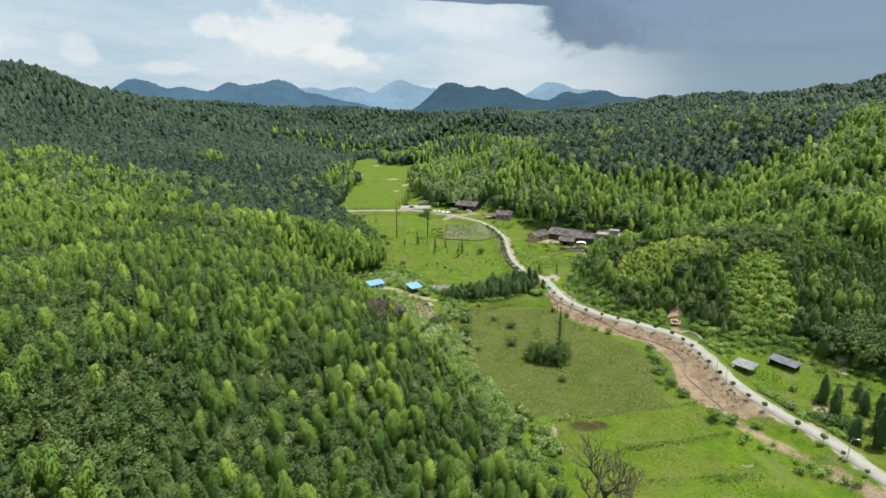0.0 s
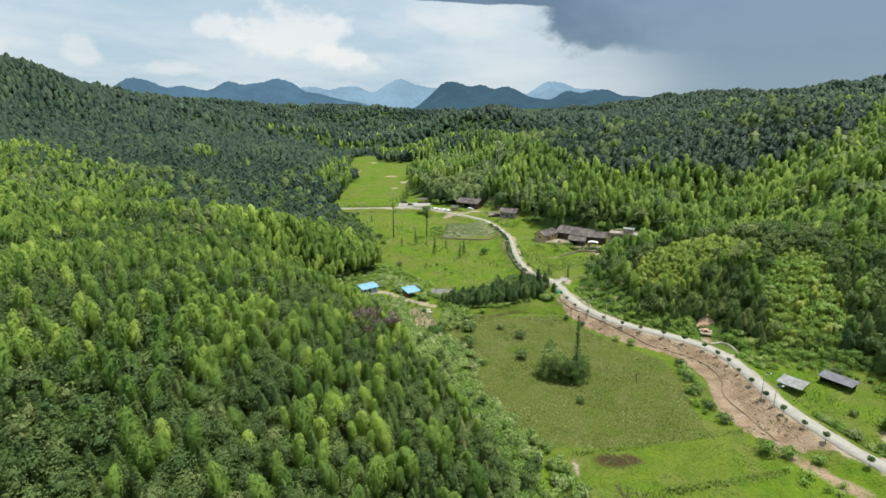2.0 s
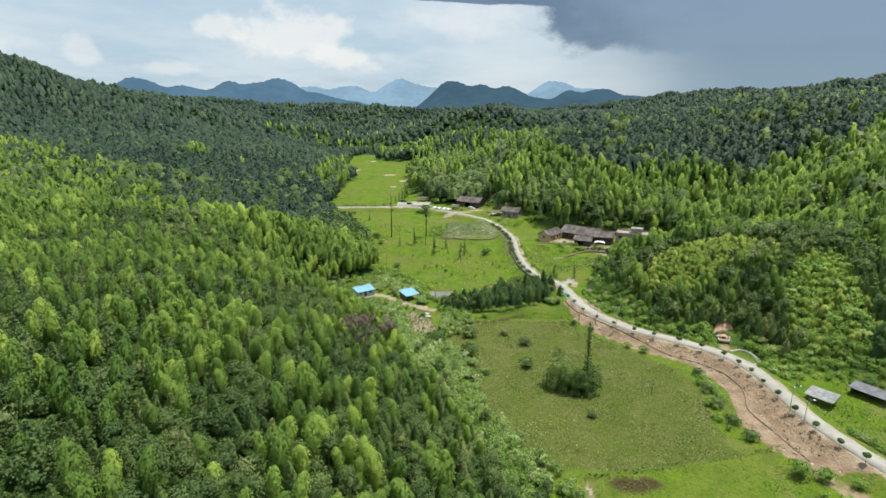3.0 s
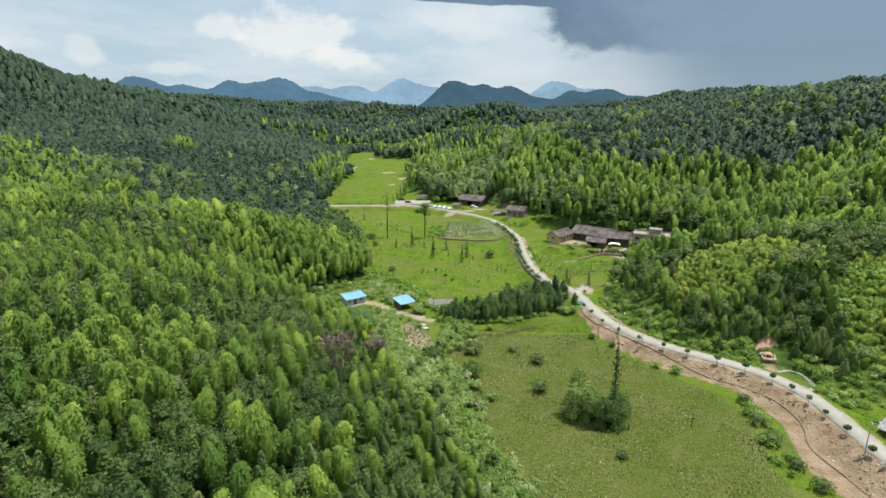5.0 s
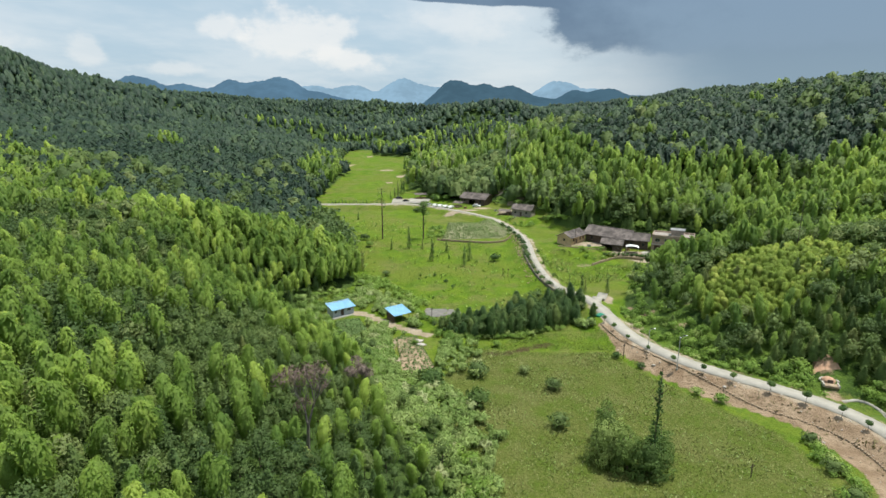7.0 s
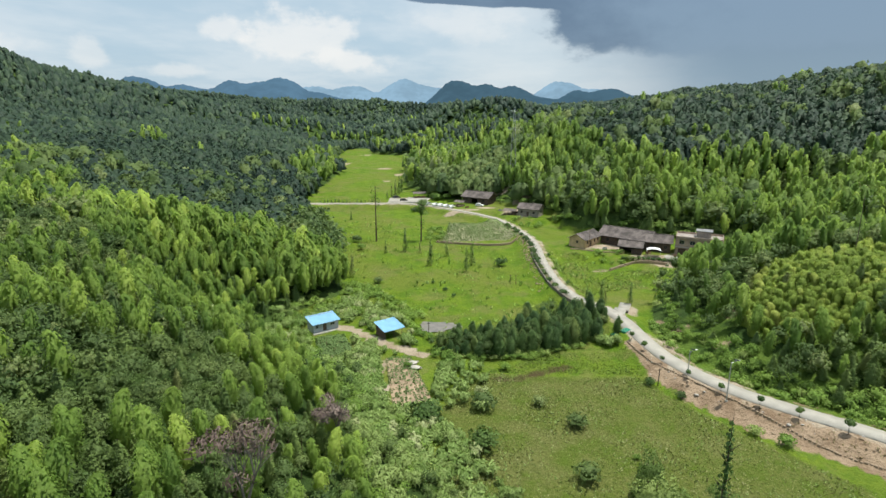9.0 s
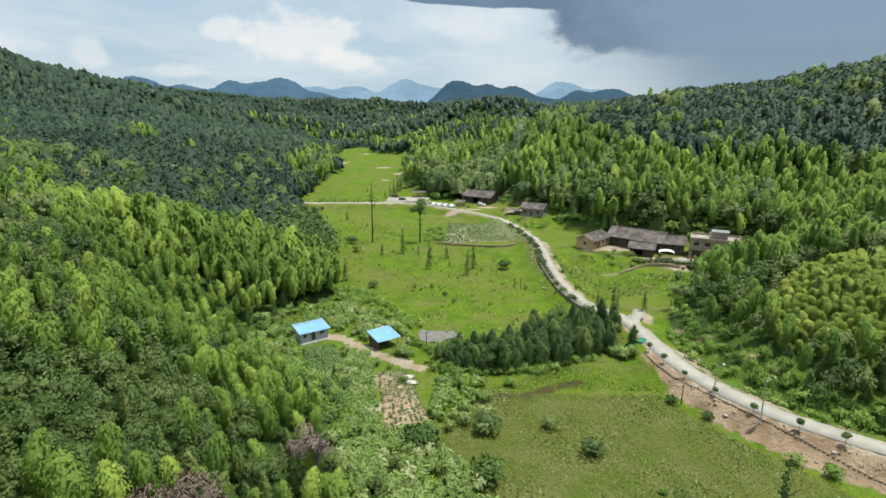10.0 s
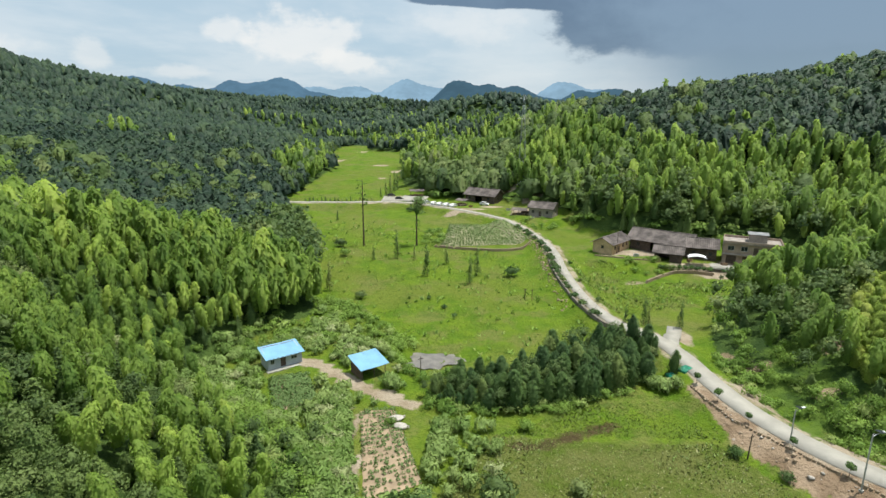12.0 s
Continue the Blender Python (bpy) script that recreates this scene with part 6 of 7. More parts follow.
CLOD = plain("earth clods", (0.27, 0.205, 0.14), 0.95, 0.3, 0.4)
stone_edging([(37.6, 217), (39.8, 207.5), (44.5, 199.5), (48.2, 194), (53.5, 187), (60.5, 178.8), (66.3, 174), (70.3, 168.5), (71.3, 160.3), (68.4, 151.5), (69.4, 143.4), (70, 137), (71, 131)], "long row of tan stones edging the dug sandy strip")

# rubble and clods over the dug strip and the bank
STRIP = SAND_EDGE + [(82, 124), (78.5, 143), (77.5, 160), (73, 173.5), (66.5, 180.5), (58.5, 186.5), (49, 194.5), (42, 206)]


def scatter_blobs(name, count, ring, size, mat, label, seed, lift=0.0):
    """Small uneven lumps strewn over an area, as one."""
    rng = np.random.default_rng(seed)
    xs, ys = np.array(ring).T
    bm = bmesh.new()
    bmesh.ops.create_icosphere(bm, subdivisions=1, radius=1.0)
    V0 = np.array([v.co[:] for v in bm.verts])
    F0 = np.array([[v.index for v in f.verts] for f in bm.faces])
    bm.free()
    x, y = rng.uniform(xs.min(), xs.max(), count * 6), rng.uniform(ys.min(), ys.max(), count * 6)
    ok = np.flatnonzero(outside(x, y, ring) < 0)[:count]
    x, y = x[ok], y[ok]
    z = ground_z(x, y)
    s = size * rng.gamma(2.0, 0.5, (len(x), 1, 1))
    V = V0[None] * (1 + rng.normal(0, 0.2, (len(x), len(V0), 1))) * s * np.array([1, 1, 0.55]) + np.stack([x, y, z + lift], 1)[:, None]
    F = F0[None] + (np.arange(len(x)) * len(V0))[:, None, None]
    me = mesh_np(name, V.reshape(-1, 3), F.reshape(-1, 3), mat, np.repeat(rng.random(len(x)), len(V0)))
    tagged(new(name, me), label, name.replace("_", " "), kind="stuff")


scatter_blobs("earth_clods", 260, STRIP, 0.14, CLOD, "clods of reddish earth strewn over the dug strip", 5)
scatter_blobs("pale_rubble", 160, STRIP, 0.15, STONE, "pale stones strewn over the dug strip", 6)
scatter_blobs("bank_stones", 260, [(22.6, 252), (24.4, 252), (24.6, 300), (23.5, 318), (21.5, 318), (22, 290)], 0.19, CLOD, "tan stones along the road's bank", 8)

# ---- rough stone walls ----
def stone_wall(points, high, thick, label, mat, seed):
    """A dry wall of rough blocks laid in courses along a line."""
    ob = thing("stone_wall", Matrix(), label, "wall", "rough stone walls")
    rng = random.Random(seed)
    shapes = []
    for _ in range(4):
        bm = box((-0.5, -0.5, -0.5), (0.5, 0.5, 0.5), bevel=0.12)
        for v in bm.verts:
            v.co *= 1 + rng.uniform(-0.10, 0.10)
        shapes.append(bm_mesh("stone", bm, mat))
    line, made = smooth_line(points, 0.8), 0
    for (x, y), (u, v) in zip(line, line[1:]):
        turn, l = math.degrees(math.atan2(v - y, u - x)), math.hypot(u - x, v - y)
        for row in range(max(1, round(high / 0.45))):
            if made >= 295 or (row and rng.random() < 0.06):
                continue
            made += 1
            shift = (row % 2) * 0.5 * l
            put(part("stone", shapes[rng.randrange(4)], None, ob), pose(x + shift * (u - x) / l, y + shift * (v - y) / l, gz(x, y) + 0.45 * row + 0.12, rng.uniform(-4, 4), rng.uniform(-4, 4), turn + rng.uniform(-6, 6)) @ Matrix.Diagonal((l * rng.uniform(0.85, 1.08), thick * rng.uniform(0.85, 1.15), 0.52, 1)))


WALLSTONE = plain("weathered wall stone", (0.20, 0.175, 0.145), 0.95, 0.35, 0.7, 0.4)
stone_wall(beside_road(234, 292, 6, 2.9), 0.9, 0.45, "dark rough stone wall holding the road's bank", WALLSTONE, 1)
stone_wall([(-10, 312), (-4, 310.5), (4, 308.5), (10, 307.5), (17, 309.5), (22, 313)], 0.9, 0.6, "low tan stone wall along the edge of the crop field", CLOD, 2)
stone_wall([(49, 276.5), (53, 280), (58, 284.2), (64, 284.6), (70, 283.6)], 0.9, 0.5, "low tan stone wall below the farmyard", CLOD, 3)
stone_wall([(40, 297), (46, 294.5), (52, 292.5), (56, 291.5)], 0.5, 0.5, "low tan stone edge of the farmhouse garden", CLOD, 4)


def lean_to(x, y, turn, L, W, h, label):
    """A rough lean-to: brown sheet roof on posts over stacked boards."""
    ob = thing("lean_to", pose(x, y, gz(x, y), 0, 0, turn), label, "lean-to", "lean-tos")
    for px in (-L / 2 + 0.15, 0, L / 2 - 0.15):
        for py, hh in ((-W / 2 + 0.15, h), (W / 2 - 0.15, h + 0.5)):
            part("post", add_tube(bmesh.new(), (px, py, -0.4), (px, py, hh), 0.07, 0.06), BARK, ob)
    put(part("roof_sheet", slope_bm(L + 0.6, W + 0.6, 0.6, 0.05, 0.3, 0.04), ROOFTILE, ob), pose(-L / 2 - 0.3, -W / 2 - 0.3, h))
    for k in range(4):
        part("board_stack", box((-L / 2 + 0.3 + k * (L - 0.6) / 4, -W / 2 + 0.5, -0.2), (-L / 2 + 0.2 + (k + 1) * (L - 0.6) / 4, W / 2 - 0.5, 0.5 + 0.3 * (k % 2)), bevel=0.04), TANWOOD, ob)


TANWOOD = plain("brown sawn timber", (0.26, 0.17, 0.10), 0.85, 0.3, 1.2)
lean_to(22.5, 358.5, -20, 6.0, 3.0, 2.0, "brown lean-to full of stacked timber beside the cottage")
lean_to(-1.5, 379.5, -30, 5.0, 2.6, 1.9, "small brown lean-to beside the old farmhouse")
lean_to(-24.5, 414.0, 10, 7.0, 3.5, 2.4, "open brown shed behind the pale forecourt")


def crate(x, y, turn, s, mat, label):
    """A slatted box."""
    ob = thing("crate", pose(x, y, gz(x, y), 0, 0, turn), label, "crate", "farmyard crates")
    part("base", box((-s, -0.7 * s, 0), (s, 0.7 * s, 0.06)), mat, ob)
    for k in range(3):
        z = 0.08 + k * 0.24
        for a, b in (((-s, -0.7 * s, z), (s, -0.7 * s + 0.04, z + 0.2)), ((-s, 0.7 * s - 0.04, z), (s, 0.7 * s, z + 0.2)), ((-s, -0.7 * s + 0.04, z), (-s + 0.04, 0.7 * s - 0.04, z + 0.2)), ((s - 0.04, -0.7 * s + 0.04, z), (s, 0.7 * s - 0.04, z + 0.2))):
            part("slat", box(a, b), mat, ob)


for x, y, turn, k in ((56.5, 291.0, 20, 0), (52.0, 296.5, -15, 1), (66.2, 291.8, 40, 0), (18.5, 366.5, 10, 1), (2.5, 373.5, 30, 0), (27.0, 351.5, 60, 1), (74.5, 288.0, 5, 0)):
    crate(x, y, turn, 0.8, (TANWOOD, STEEL)[k], ("brown wooden slatted crate in the yard", "grey metal slatted crate in the yard")[k])

# ---- garden beds ----
def bed_rows(name, corners, rows, per, size, soil, label, seed, leaf=CROPLEAF, gap=0.0):
    """A bed of soil ridges with rows of leafy crops. corners: far left, far right, near right, near left."""
    fl, fr, nr, nl = [Vector((*c, 0)) for c in corners]
    rng = np.random.default_rng(seed)
    at = lambda u, v: (fl.lerp(fr, u)).lerp(nl.lerp(nr, u), v)
    n = 24
    V, F = [], []
    for j in range(n + 1):
        for i in range(n + 1):
            p = at(i / n, j / n)
            V.append((p.x, p.y, gz(p.x, p.y) + (0.10 if 0 < i < n and 0 < j < n else -0.1)))
    for j in range(n):
        for i in range(n):
            a = j * (n + 1) + i
            F.append((a, a + n + 1, a + n + 2, a + 1))
    me = mesh_np(name, V, F, soil, smooth=True)
    ob = thing(name, Matrix(), label, "garden bed")
    part("soil", me, soil, ob)
    cl = []
    for r in range(rows):
        for k in range(per):
            if rng.random() < gap:
                continue
            p = at((k + 0.5 + rng.normal() * 0.08) / per, (r + 0.5 + rng.normal() * 0.08) / rows)
            s = size * rng.uniform(0.7, 1.25)
            cl.append(((p.x, p.y, gz(p.x, p.y) + 0.10 + s * 0.35), (s, s, s * 0.7)))
    v, f, nn = leaf_cloud(cl, len(cl) * 22, size * 0.62, rng)
    tint = np.full(len(v), 0.4)
    tagged(part("crop", mesh_np("crop", v, f, leaf, tint, normals=nn), leaf, ob, "rows of leafy green crop plants"), kind="stuff")


bed_rows("garden_bed", [(-17.0, 211.0), (-11.4, 211.6), (-5.4, 193.6), (-12.6, 188.8)], 20, 9, 0.34, SOIL, "tan soil bed with rows of young green crops", 3, gap=0.10)
bed_rows("garden_bed", [(-35.0, 220.6), (-28.5, 222.6), (-24.2, 212.4), (-30.5, 209.6)], 18, 15, 0.46, SOIL, "vegetable bed thick with dark green leaves below the shed", 4, gap=0.05)
bed_rows("garden_bed", [(-25.5, 236.0), (-20.5, 237.0), (-20, 230.0), (-25, 229.0)], 10, 8, 0.36, SOIL, "small green vegetable bed above the path", 6, gap=0.05)
bed_rows("crop_field", [(-6.0, 347.0), (15.5, 345.0), (23.5, 316.5), (-8.5, 312.5)], 26, 30, 0.42, plain("field soil", (0.27, 0.25, 0.15), 0.95), "crop field in pale green rows beside the road", 5, gap=0.03)

# a dry pond of grey mud
bm = bmesh.new()
bmesh.ops.create_circle(bm, cap_ends=True, segments=90, radius=1.0)
for v in bm.verts:
    a = math.atan2(v.co.y, v.co.x)
    ragged = 1 + 0.14 * math.sin(3 * a + 1) + 0.10 * math.sin(5 * a + 2) + 0.07 * math.sin(9 * a) + 0.05 * math.sin(14 * a + 1)
    v.co.x, v.co.y = v.co.x * 5.2 * ragged + 0.6 * v.co.y, v.co.y * 3.4 * ragged
pond = new("water", bm_mesh("water", bm, WATER))
pond.location = (-6.0, 229.5, float(land_z(np.array([-6.0]), np.array([229.5]))[0]) - 0.22)
tagged(pond, "shallow muddy grey pond in the meadow", "pond", kind="structure")


# sacks, tarpaulin, grave
def sack(x, y, turn, s):
    ob = thing("sack", pose(x, y, gz(x, y), 0, 0, turn), "full pale grey sack lying beside the garden bed", "sack", "pale sacks")
    bm = bmesh.new()
    bmesh.ops.create_uvsphere(bm, u_segments=14, v_segments=8, radius=1.0, matrix=Matrix.Translation((0, 0, 0.35 * s)) @ Matrix.Diagonal((1.25 * s, 0.85 * s, 0.30 * s, 1)))
    part("body", bm, STONE, ob)
    part("tied_neck", add_tube(bmesh.new(), (1.1 * s, 0, 0.4 * s), (1.45 * s, 0, 0.45 * s), 0.16 * s, 0.24 * s, 8), STONE, ob)


sack(-10.8, 208.4, 20, 1.0)
sack(-9.9, 206.4, -15, 0.95)


def tarpaulin(x, y, turn, w, d):
    bm = bmesh.new()
    bmesh.ops.create_grid(bm, x_segments=10, y_segments=10, size=0.5)
    for v in bm.verts:
        v.co = Vector((v.co.x * w, v.co.y * d, 0.25 + 0.5 * max(0, 1 - 4 * (v.co.x ** 2 + v.co.y ** 2)) + 0.08 * math.sin(v.co.x * 20) * math.cos(v.co.y * 17)))
    r = bmesh.ops.extrude_face_region(bm, geom=list(bm.faces))
    for v in [g for g in r["geom"] if isinstance(g, bmesh.types.BMVert)]:
        v.co.z -= 0.6
    bmesh.ops.recalc_face_normals(bm, faces=bm.faces)
    ob = new("tarpaulin", bm_mesh("tarpaulin", bm, GREENSHEET))
    ob.matrix_basis = pose(x, y, gz(x, y), 0, 0, turn)
    tagged(ob, "crumpled dark green tarpaulin over a heap beside the road", "tarpaulin", "roadside tarpaulins")


tarpaulin(38.6, 222.6, 40, 2.6, 1.5)
tarpaulin(36.0, 221.6, 10, 1.4, 1.8)


def grave(x, y, turn):
    """A horseshoe grave: curved stone wall round a mound, a dark niche, a forecourt with low side walls."""
    ob = thing("grave", pose(x, y, gz(x, y), 0, 0, turn) @ Matrix.Scale(0.72, 4), "horseshoe stone grave set into a cut of red earth", "grave")
    bm = bmesh.new()
    for k in range(9):
        a0, a1 = radians(180 * k / 9), radians(180 * (k + 1) / 9)
        for (p, q) in (((2.4, 2.4)),):
            add_tube(bm, (p * math.cos(a0), p * math.sin(a0), 0.4), (q * math.cos(a1), q * math.sin(a1), 0.4), 0.32, 0.32, 6)
    part("horseshoe_wall", bm, STONE, ob)
    bm = bmesh.new()
    bmesh.ops.create_uvsphere(bm, u_segments=16, v_segments=8, radius=1.0, matrix=Matrix.Translation((0, 0.8, 0.1)) @ Matrix.Diagonal((1.9, 1.7, 1.2, 1)))
    part("mound", bm, REDEARTH, ob, "mound of red earth")
    part("headstone", box((-0.7, -0.95, -0.2), (0.7, -0.75, 1.1), bevel=0.04), TIMBER, ob, "dark headstone niche")
    part("forecourt", box((-1.7, -2.9, -0.6), (1.7, -0.96, 0.05), bevel=0.03), CLOD, ob, "tan earthen forecourt")
    for s in (-1, 1):
        part("side_wall", box((s * 1.95 - 0.2, -2.9, -0.5), (s * 1.95 + 0.2, -0.4, 0.4), bevel=0.04), STONE, ob)


def earth_cut(x, y, turn):
    """A scooped cut in the bank: a shallow bowl of raw red earth standing against the slope."""
    bm = bmesh.new()
    rng = random.Random(4)
    rows = []
    for i in range(9):
        u = i / 8
        rows.append([bm.verts.new((3.4 * math.sin(math.pi * (k / 14 - 0.5)) * (1 - 0.30 * u ** 3) * 0.85 + rng.uniform(-0.15, 0.15), 1.3 * math.cos(math.pi * (k / 14 - 0.5)) + 3.4 * u + rng.uniform(-0.12, 0.12), -0.6 + 4.2 * u * (0.55 + 0.45 * math.cos(math.pi * (k / 14 - 0.5))))) for k in range(15)])
    for p, q in zip(rows, rows[1:]):
        for k in range(14):
            bm.faces.new((p[k], p[k + 1], q[k + 1], q[k]))
    r = bmesh.ops.extrude_face_region(bm, geom=list(bm.faces))
    for v in [g for g in r["geom"] if isinstance(g, bmesh.types.BMVert)]:
        v.co += Vector((0, 1.2, -0.3))
    bmesh.ops.recalc_face_normals(bm, faces=bm.faces)
    ob = new("earth_bank", bm_mesh("earth_bank", bm, REDEARTH))
    ob.matrix_basis = pose(x, y, gz(x, y), 0, 0, turn)
    tagged(ob, "scooped raw cut of reddish earth in the bank behind the grave", "earth bank")


grave(78.6, 187.0, -18)
earth_cut(79.2, 187.6, -18)
path = new("path", ribbon(smooth_line([(78.5, 182.3), (81.5, 182), (83.6, 179.5), (83.4, 175.5), (80.5, 171.5), (78.5, 170)], 0.8), 0.55, lambda x, y: gz(x, y) + 0.06, 0.3, CONCRETE, "path"))
tagged(path, "narrow pale concrete path to the grave", "path", kind="structure")
spur = new("road", ribbon(smooth_line([(39.8, 233), (41.4, 237), (43.6, 241.5), (45.6, 246.5)], 1.0), 1.5, lambda x, y: max(gz(x, y), gz(x - 1.2, y), gz(x + 1.2, y)) + 0.06, 0.5, CONCRETE, "road"))
tagged(spur, "short pale concrete branch of the road", "road", kind="structure")
yard = new("pavement", ribbon([(-41, 405), (-30, 405.5), (-19, 404)], 8.5, lambda x, y: max(gz(x - 5, y), gz(x + 5, y), gz(x, y + 7)) + 0.06, 0.7, CONCRETE, "pavement"))
tagged(yard, "pale concrete forecourt beside the road", "forecourt", kind="structure")
yard = new("pavement", ribbon(smooth_line([(70.5, 288.0), (77, 286.6), (82, 283.9)], 1.5), 2.5, lambda x, y: max(gz(x, y), gz(x + 1.2, y - 1.2), gz(x - 1.2, y + 1.2)) + 0.05, 0.6, CONCRETE, "pavement"))
tagged(yard, "pale concrete yard in front of the houses", "yard", kind="structure")


# timber stacked by the cottage
def timber_stack(x, y, turn, n):
    ob = thing("timber_stack", pose(x, y, gz(x, y), 0, 0, turn), "stack of brown timber beside the cottage", "timber stack", "timber stacks")
    for k in range(n):
        part("log", add_tube(bmesh.new(), (-2, (k % 4) * 0.36 - 0.5, 0.16 + (k // 4) * 0.3), (2, (k % 4) * 0.36 - 0.48, 0.16 + (k // 4) * 0.3), 0.17, 0.15, 8), BARK, ob)


timber_stack(23.5, 357.5, 20, 12)
timber_stack(25.5, 361.0, -10, 10)
timber_stack(-1.0, 376.5, 35, 8)


# ---- grass ----
def tufts(name, count, ring, height, mat, label, seed, avoid_road=3.2, hole=None, blades=2):
    """Tufts of grass blades over an area, as one."""
    rng = np.random.default_rng(seed)
    xs, ys = np.array(ring).T
    x, y = rng.uniform(xs.min(), xs.max(), count * 5), rng.uniform(ys.min(), ys.max(), count * 5)
    ok = (outside(x, y, ring) < 0) & (to_line(x, y, ROAD_LINE) > avoid_road) & (outside(x, y, VALLEY) < 1.5)
    for h in hole or []:
        ok &= outside(x, y, h) > 0.3
    ok = np.flatnonzero(ok)[:count]
    x, y = x[ok], y[ok]
    clump = patch_noise(x, y, 4.5, 0.7)
    h = height * rng.uniform(0.5, 1.2, len(x)) * (1 + 0.5 * clump)
    z = ground_z(x, y) - 0.03
    V = []
    for _ in range(blades):
        a = rng.uniform(0, 6.283, len(x))
        w = h * 0.42
        dx, dy = np.cos(a), np.sin(a)
        lx, ly = rng.normal(0, 0.45, (2, len(x))) * h
        V.append(np.stack([np.stack([x - dy * w, y + dx * w, z], 1), np.stack([x + dy * w, y - dx * w, z], 1), np.stack([x + lx, y + ly, z + h], 1)], 1))
    V = np.stack(V, 1).reshape(-1, 3, 3)
    down = np.cross(V[:, 1] - V[:, 0], V[:, 2] - V[:, 0])[:, 2] < 0
    V[down] = V[down][:, [1, 0, 2]]
    V = V.reshape(-1, 3)
    F = np.arange(len(V)).reshape(-1, 3)
    t = np.repeat(np.clip(0.42 + 0.3 * clump + 0.3 * patch_noise(x, y, 13, 2.1) + rng.normal(0, 0.15, len(x)), 0, 0.99), 3 * blades)
    up = np.tile(np.array([0.0, 0.0, 1.0]), (len(V), 1)) + rng.normal(0, 0.25, (len(V), 3))
    tagged(new(name, mesh_np(name, V, F, mat, t, normals=up / np.linalg.norm(up, axis=1)[:, None])), label, "grass", kind="stuff")


BEDS = [[(-17.4, 210.4), (-11.8, 211.0), (-5.8, 194.2), (-12.9, 189.5)], [(-35.0, 220.6), (-28.5, 222.6), (-24.2, 212.4), (-30.5, 209.6)], STRIP]
tufts("tall_grass", 30000, TALL_FIELD, 0.24, STRAW, "tall yellow-green seeding grass in the near field", 11, hole=BEDS)
tufts("seeding_grass", 3200, TALL_FIELD, 0.3, REED, "pale seed heads of tall grass over the near field", 31, hole=BEDS, blades=3)
tufts("meadow_grass", 9000, [(-34, 246), (-20, 234), (-2, 222), (30, 240), (25, 252), (23, 300), (8, 312), (-20, 340), (-55, 340), (-40, 290)], 0.24, GRASS, "bright green meadow grass", 12)
tufts("meadow_rushes", 420, [(-44, 262), (-20, 236), (-2, 224), (26, 240), (24, 300), (8, 306), (-20, 345), (-55, 360), (-60, 372), (-42, 290)], 0.75, SHRUB, "dark tufts of rushes scattered over the meadow", 18, blades=4)
tufts("yard_meadow_grass", 5000, [(32, 250), (60, 262), (78, 280), (50, 276), (42, 292), (29, 292), (29, 262)], 0.3, GRASS, "lush green grass below the farmhouses", 21)
tufts("yard_rushes", 160, [(32, 250), (60, 262), (78, 280), (50, 276), (42, 292), (29, 292), (29, 262)], 0.8, SHRUB, "dark weed tufts in the lush grass below the farmhouses", 22, blades=4)
tufts("paddy_grass", 8000, [(14, 92), (70, 92), (66, 131), (20, 128)], 0.24, GRASS, "bright green grass in the lower fields", 13, hole=BEDS)
tufts("verge_grass", 6000, [(-4, 200), (20, 214), (38, 216), (46, 196), (60, 180), (36, 205), (2, 205)], 0.26, GRASS, "green grass along the foot of the grove", 14, hole=BEDS)
tufts("flat_grass", 6000, [(82, 166), (84, 130), (110, 110), (124, 150), (100, 168)], 0.3, GRASS, "lush green grass on the flat beyond the road", 15)
tufts("bank_weeds", 800, [(39.8, 207.5), (44.5, 199.5), (48.2, 194), (53.5, 187), (60.5, 178.8), (65.3, 174.5), (69.9, 167), (70.2, 158), (70, 146), (69.8, 135), (77, 132), (75, 143), (74.5, 156), (74, 166), (71.5, 172.5), (65.5, 179.5), (57.5, 185.5), (48.5, 193.5), (42, 205)], 0.4, DRYWEED, "dry brownish weeds on the bank below the road", 16, 2.4)
for k, dike in enumerate(DIKES[:3]):
    (ax, ay), _, (bx, by) = dike
    tufts("dike_grass", 700, [(ax, ay - 1.3), (bx, by - 1.3), (bx, by + 1.3), (ax, ay + 1.3)], 0.35, GRASS, "rank dark grass on the field dike", 20 + k)


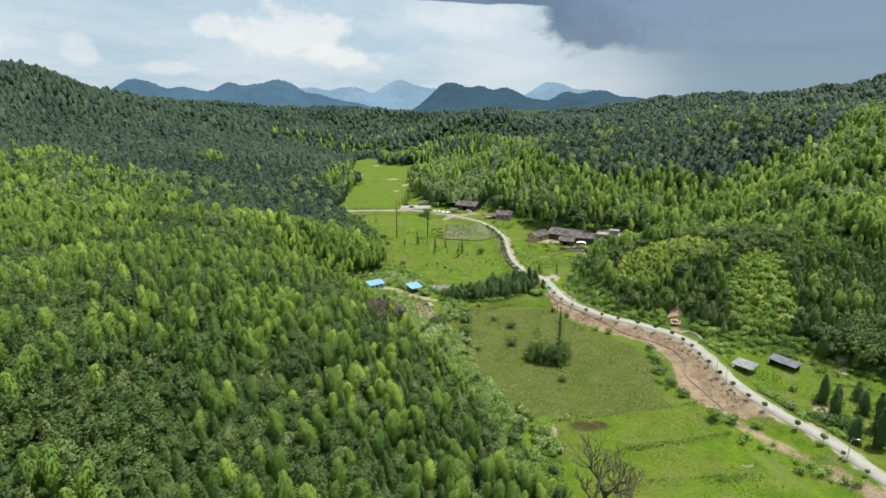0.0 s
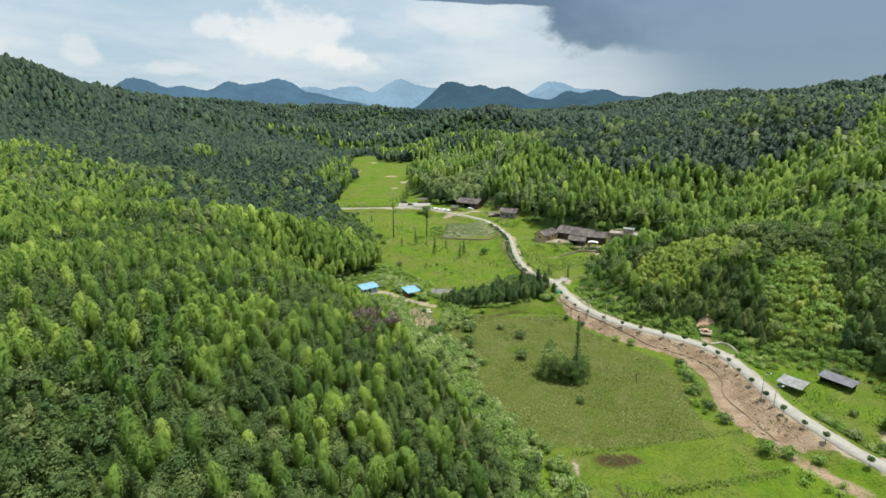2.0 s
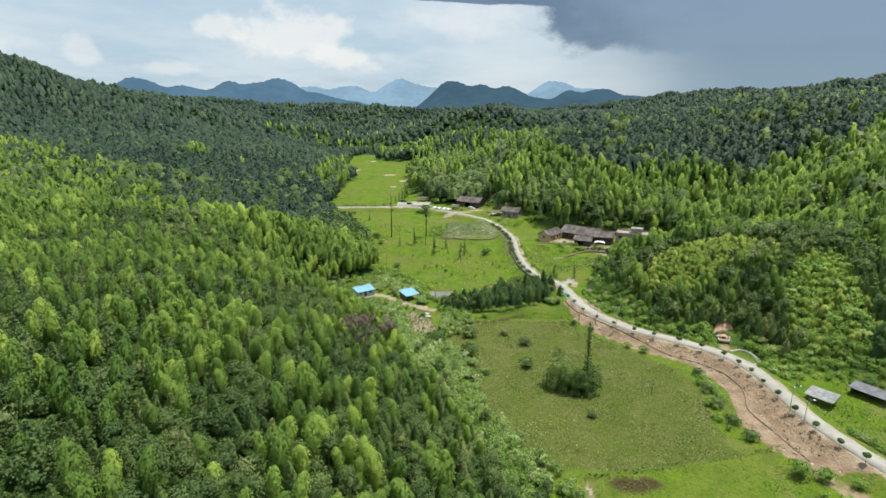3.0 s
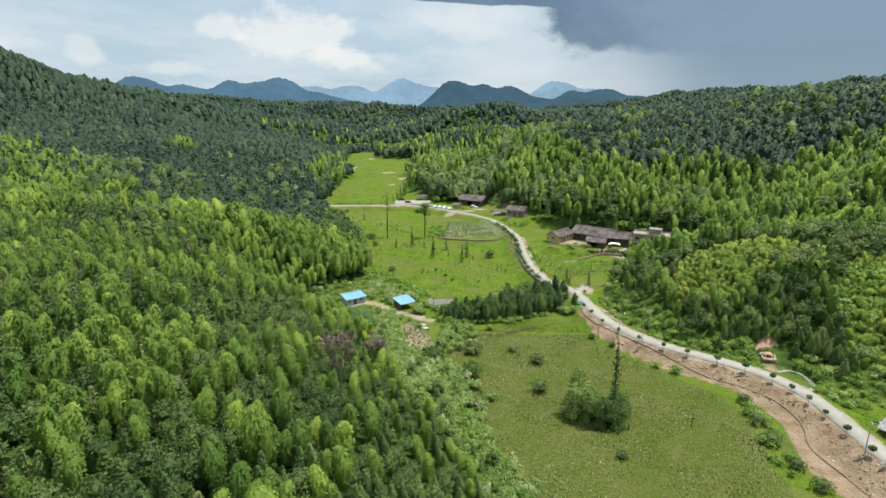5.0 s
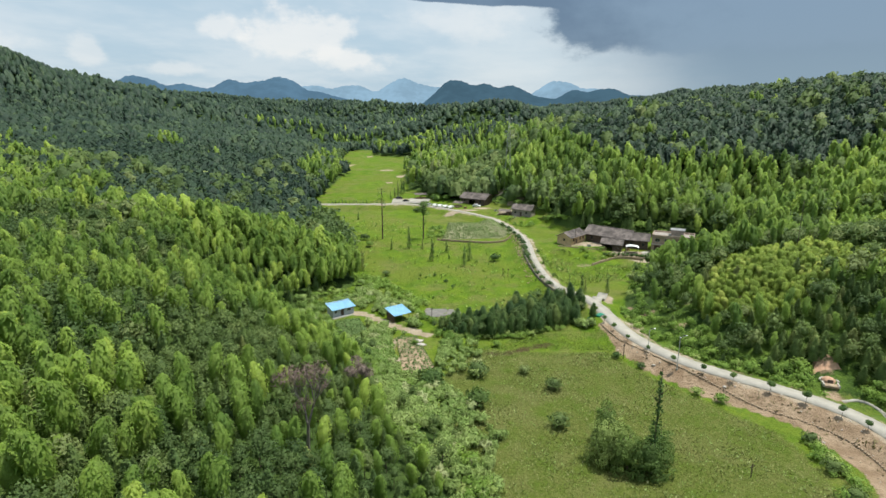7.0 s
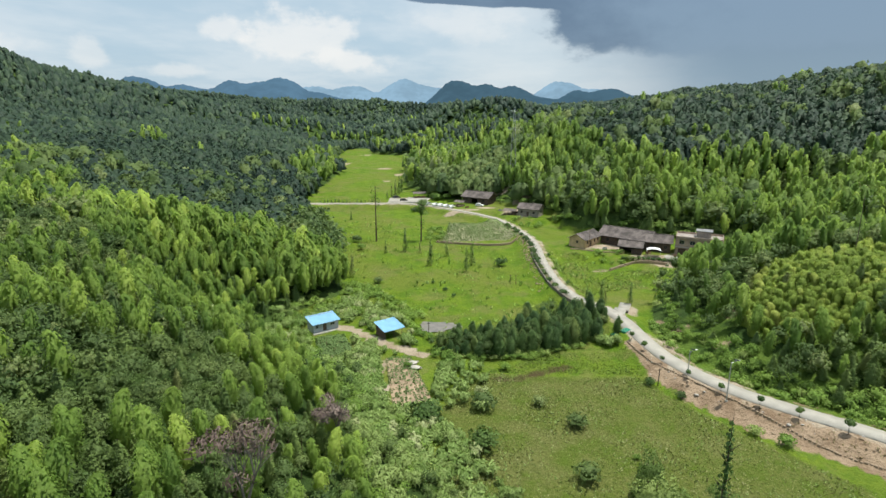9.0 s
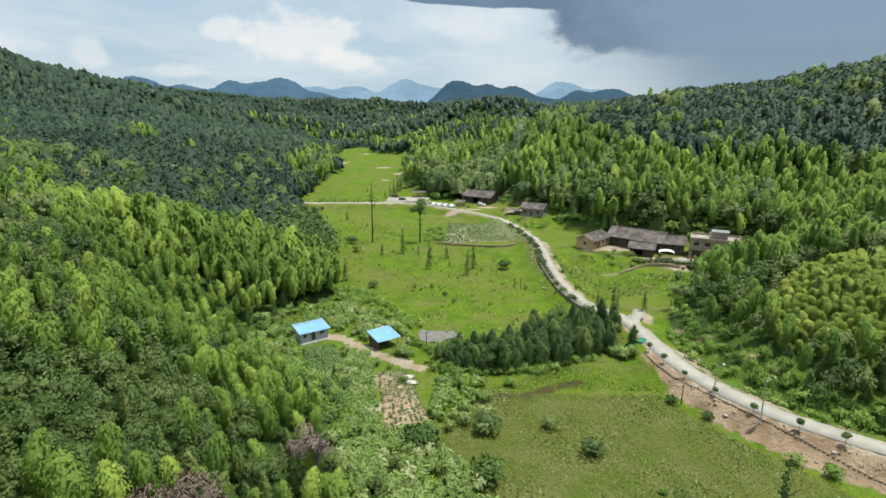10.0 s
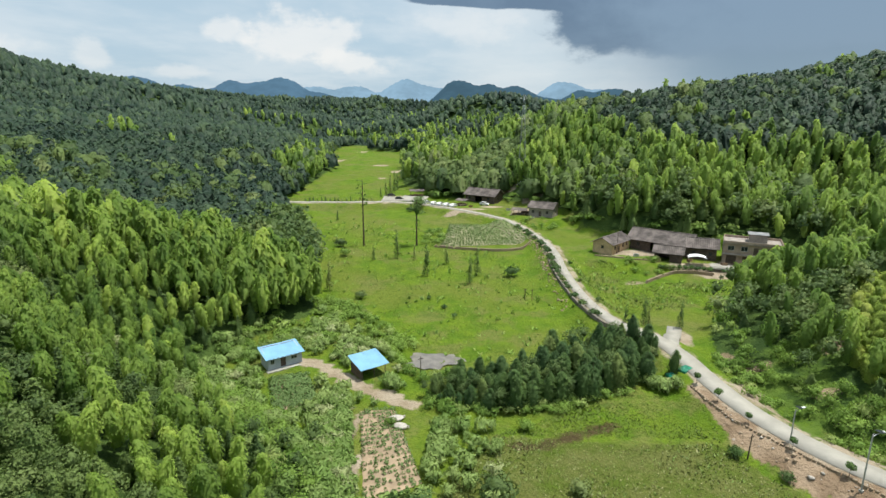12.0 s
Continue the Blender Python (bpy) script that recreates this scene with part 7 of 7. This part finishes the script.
def low_thicket(name, spots, label, seed, key, lv=1, big=1.0):
    """Shrubs or reeds along several lines, as one mass."""
    rng = np.random.default_rng(seed)
    kind = KINDS[key]
    VV, FF, TT, NN, k = [], [], [], [], 0
    for ring, n in spots:
        xs, ys = np.array(ring).T
        x, y = rng.uniform(xs.min(), xs.max(), n * 6), rng.uniform(ys.min(), ys.max(), n * 6)
        ok = (outside(x, y, ring) < 0) & (to_line(x, y, ROAD_LINE) > 3.2)
        for h in BEDS:
            ok &= outside(x, y, h) > 1.2
        ok &= to_line(x, y, PATH_LINE) > 2.7
        for cx, cy, r in ((-34.6, 226.6, 5.6), (-17.4, 223.2, 5.0), (-6, 229.5, 6.5)):
            ok &= np.hypot(x - cx, y - cy) > r
        for i in np.flatnonzero(ok)[:n]:
            V, F, N = kind.levels[lv][int(rng.integers(3))]
            a, s = rng.uniform(0, 6.28), big * rng.uniform(0.5, 1.0)
            c, sn = math.cos(a) * s, math.sin(a) * s
            VV.append(np.stack([V[:, 0] * c - V[:, 1] * sn + x[i], V[:, 0] * sn + V[:, 1] * c + y[i], V[:, 2] * s + gz(x[i], y[i]) - 0.1], 1))
            FF.append(F + k)
            TT.append(np.full(len(V), rng.random()))
            NN.append(np.stack([N[:, 0] * math.cos(a) - N[:, 1] * math.sin(a), N[:, 0] * math.sin(a) + N[:, 1] * math.cos(a), N[:, 2]], 1))
            k += len(V)
    tagged(new(name, mesh_np(name, np.concatenate(VV), np.concatenate(FF), kind.mat, np.concatenate(TT), normals=np.concatenate(NN))), label, name.replace("_", " "), kind="stuff")


low_thicket("reed_bed", [([(-24, 206), (-19, 208), (-13, 190), (-17, 172), (-4, 168), (2, 176), (-5, 191), (-14, 187)], 230), ([(-22, 209), (-18.5, 209.5), (-13.8, 189), (-16, 184), (-24, 196)], 110), ([(2, 178), (8, 168), (6, 152), (14, 138), (10, 134), (2, 150), (-4, 166)], 90), ([(14, 138), (20, 126), (26, 112), (22, 108), (14, 124), (8, 138)], 60), ([(-4, 208), (-2, 206), (-4, 194), (-6, 194)], 30), ([(-22, 216), (-18, 213), (-20, 210), (-24, 211)], 24),
                         ([(-26, 226), (-20, 221), (-12, 217), (-13, 222), (-20, 227)], 34), ([(30, 222), (38, 218), (40, 213), (34, 216)], 16), ([(-48, 222), (-40, 234), (-30, 248), (-22, 241), (-12, 226), (-9, 216), (-14, 212), (-20, 205), (-30, 205)], 170), ([(-4, 206), (6, 206), (4, 190), (-4, 190)], 30)], "pale silvery reeds round the sheds and garden beds", 31, "reed")
low_thicket("shrub_thicket", [([(-30, 245), (-24, 246), (-8, 219), (-2, 222), (-10, 235), (-22, 252), (-34, 262), (-36, 256)], 130), ([(-10, 213), (-2, 209.5), (14, 211), (30, 219), (20, 216), (4, 212), (-8, 216.5)], 90), ([(-46, 226), (-40, 222), (-30, 232), (-26, 236), (-30, 246), (-46, 244)], 95), ([(-38, 219), (-36, 222), (-31, 209), (-26, 206), (-30, 202), (-42, 214)], 80),
                              ([(44, 226), (48, 230), (57, 211), (67, 197), (78, 187), (74, 179), (70, 184), (62, 190), (53, 198), (47, 210)], 75), ([(81, 172), (88, 176), (100, 172), (110, 168), (104, 164), (84, 164)], 40), ([(63, 170), (66, 172), (64, 150), (60, 140), (58, 150)], 30), ([(83, 140), (88, 128), (92, 116), (95, 118), (92, 130), (86, 142)], 60), ([(106, 165), (126, 170), (124, 150), (112, 138), (108, 150)], 50), ([(85, 120), (90, 104), (94, 96), (92, 108)], 20),
                              ([(66, 120), (80, 98), (86, 100), (80, 112), (70, 126)], 18), ([(77, 176), (80, 172), (86, 176), (90, 172), (84, 166), (79, 168)], 14), ([(20, 345), (28, 352), (40, 345), (34, 335), (26, 338)], 20), ([(50, 282), (60, 286), (56, 296), (46, 292)], 14), ([(17, 384), (34, 382), (34, 400), (18, 402)], 45), ([(-14, 314), (-6, 318), (-8, 340), (-16, 332)], 30)],
            "green shrubs and weeds along paths and field edges", 32, "shrub")
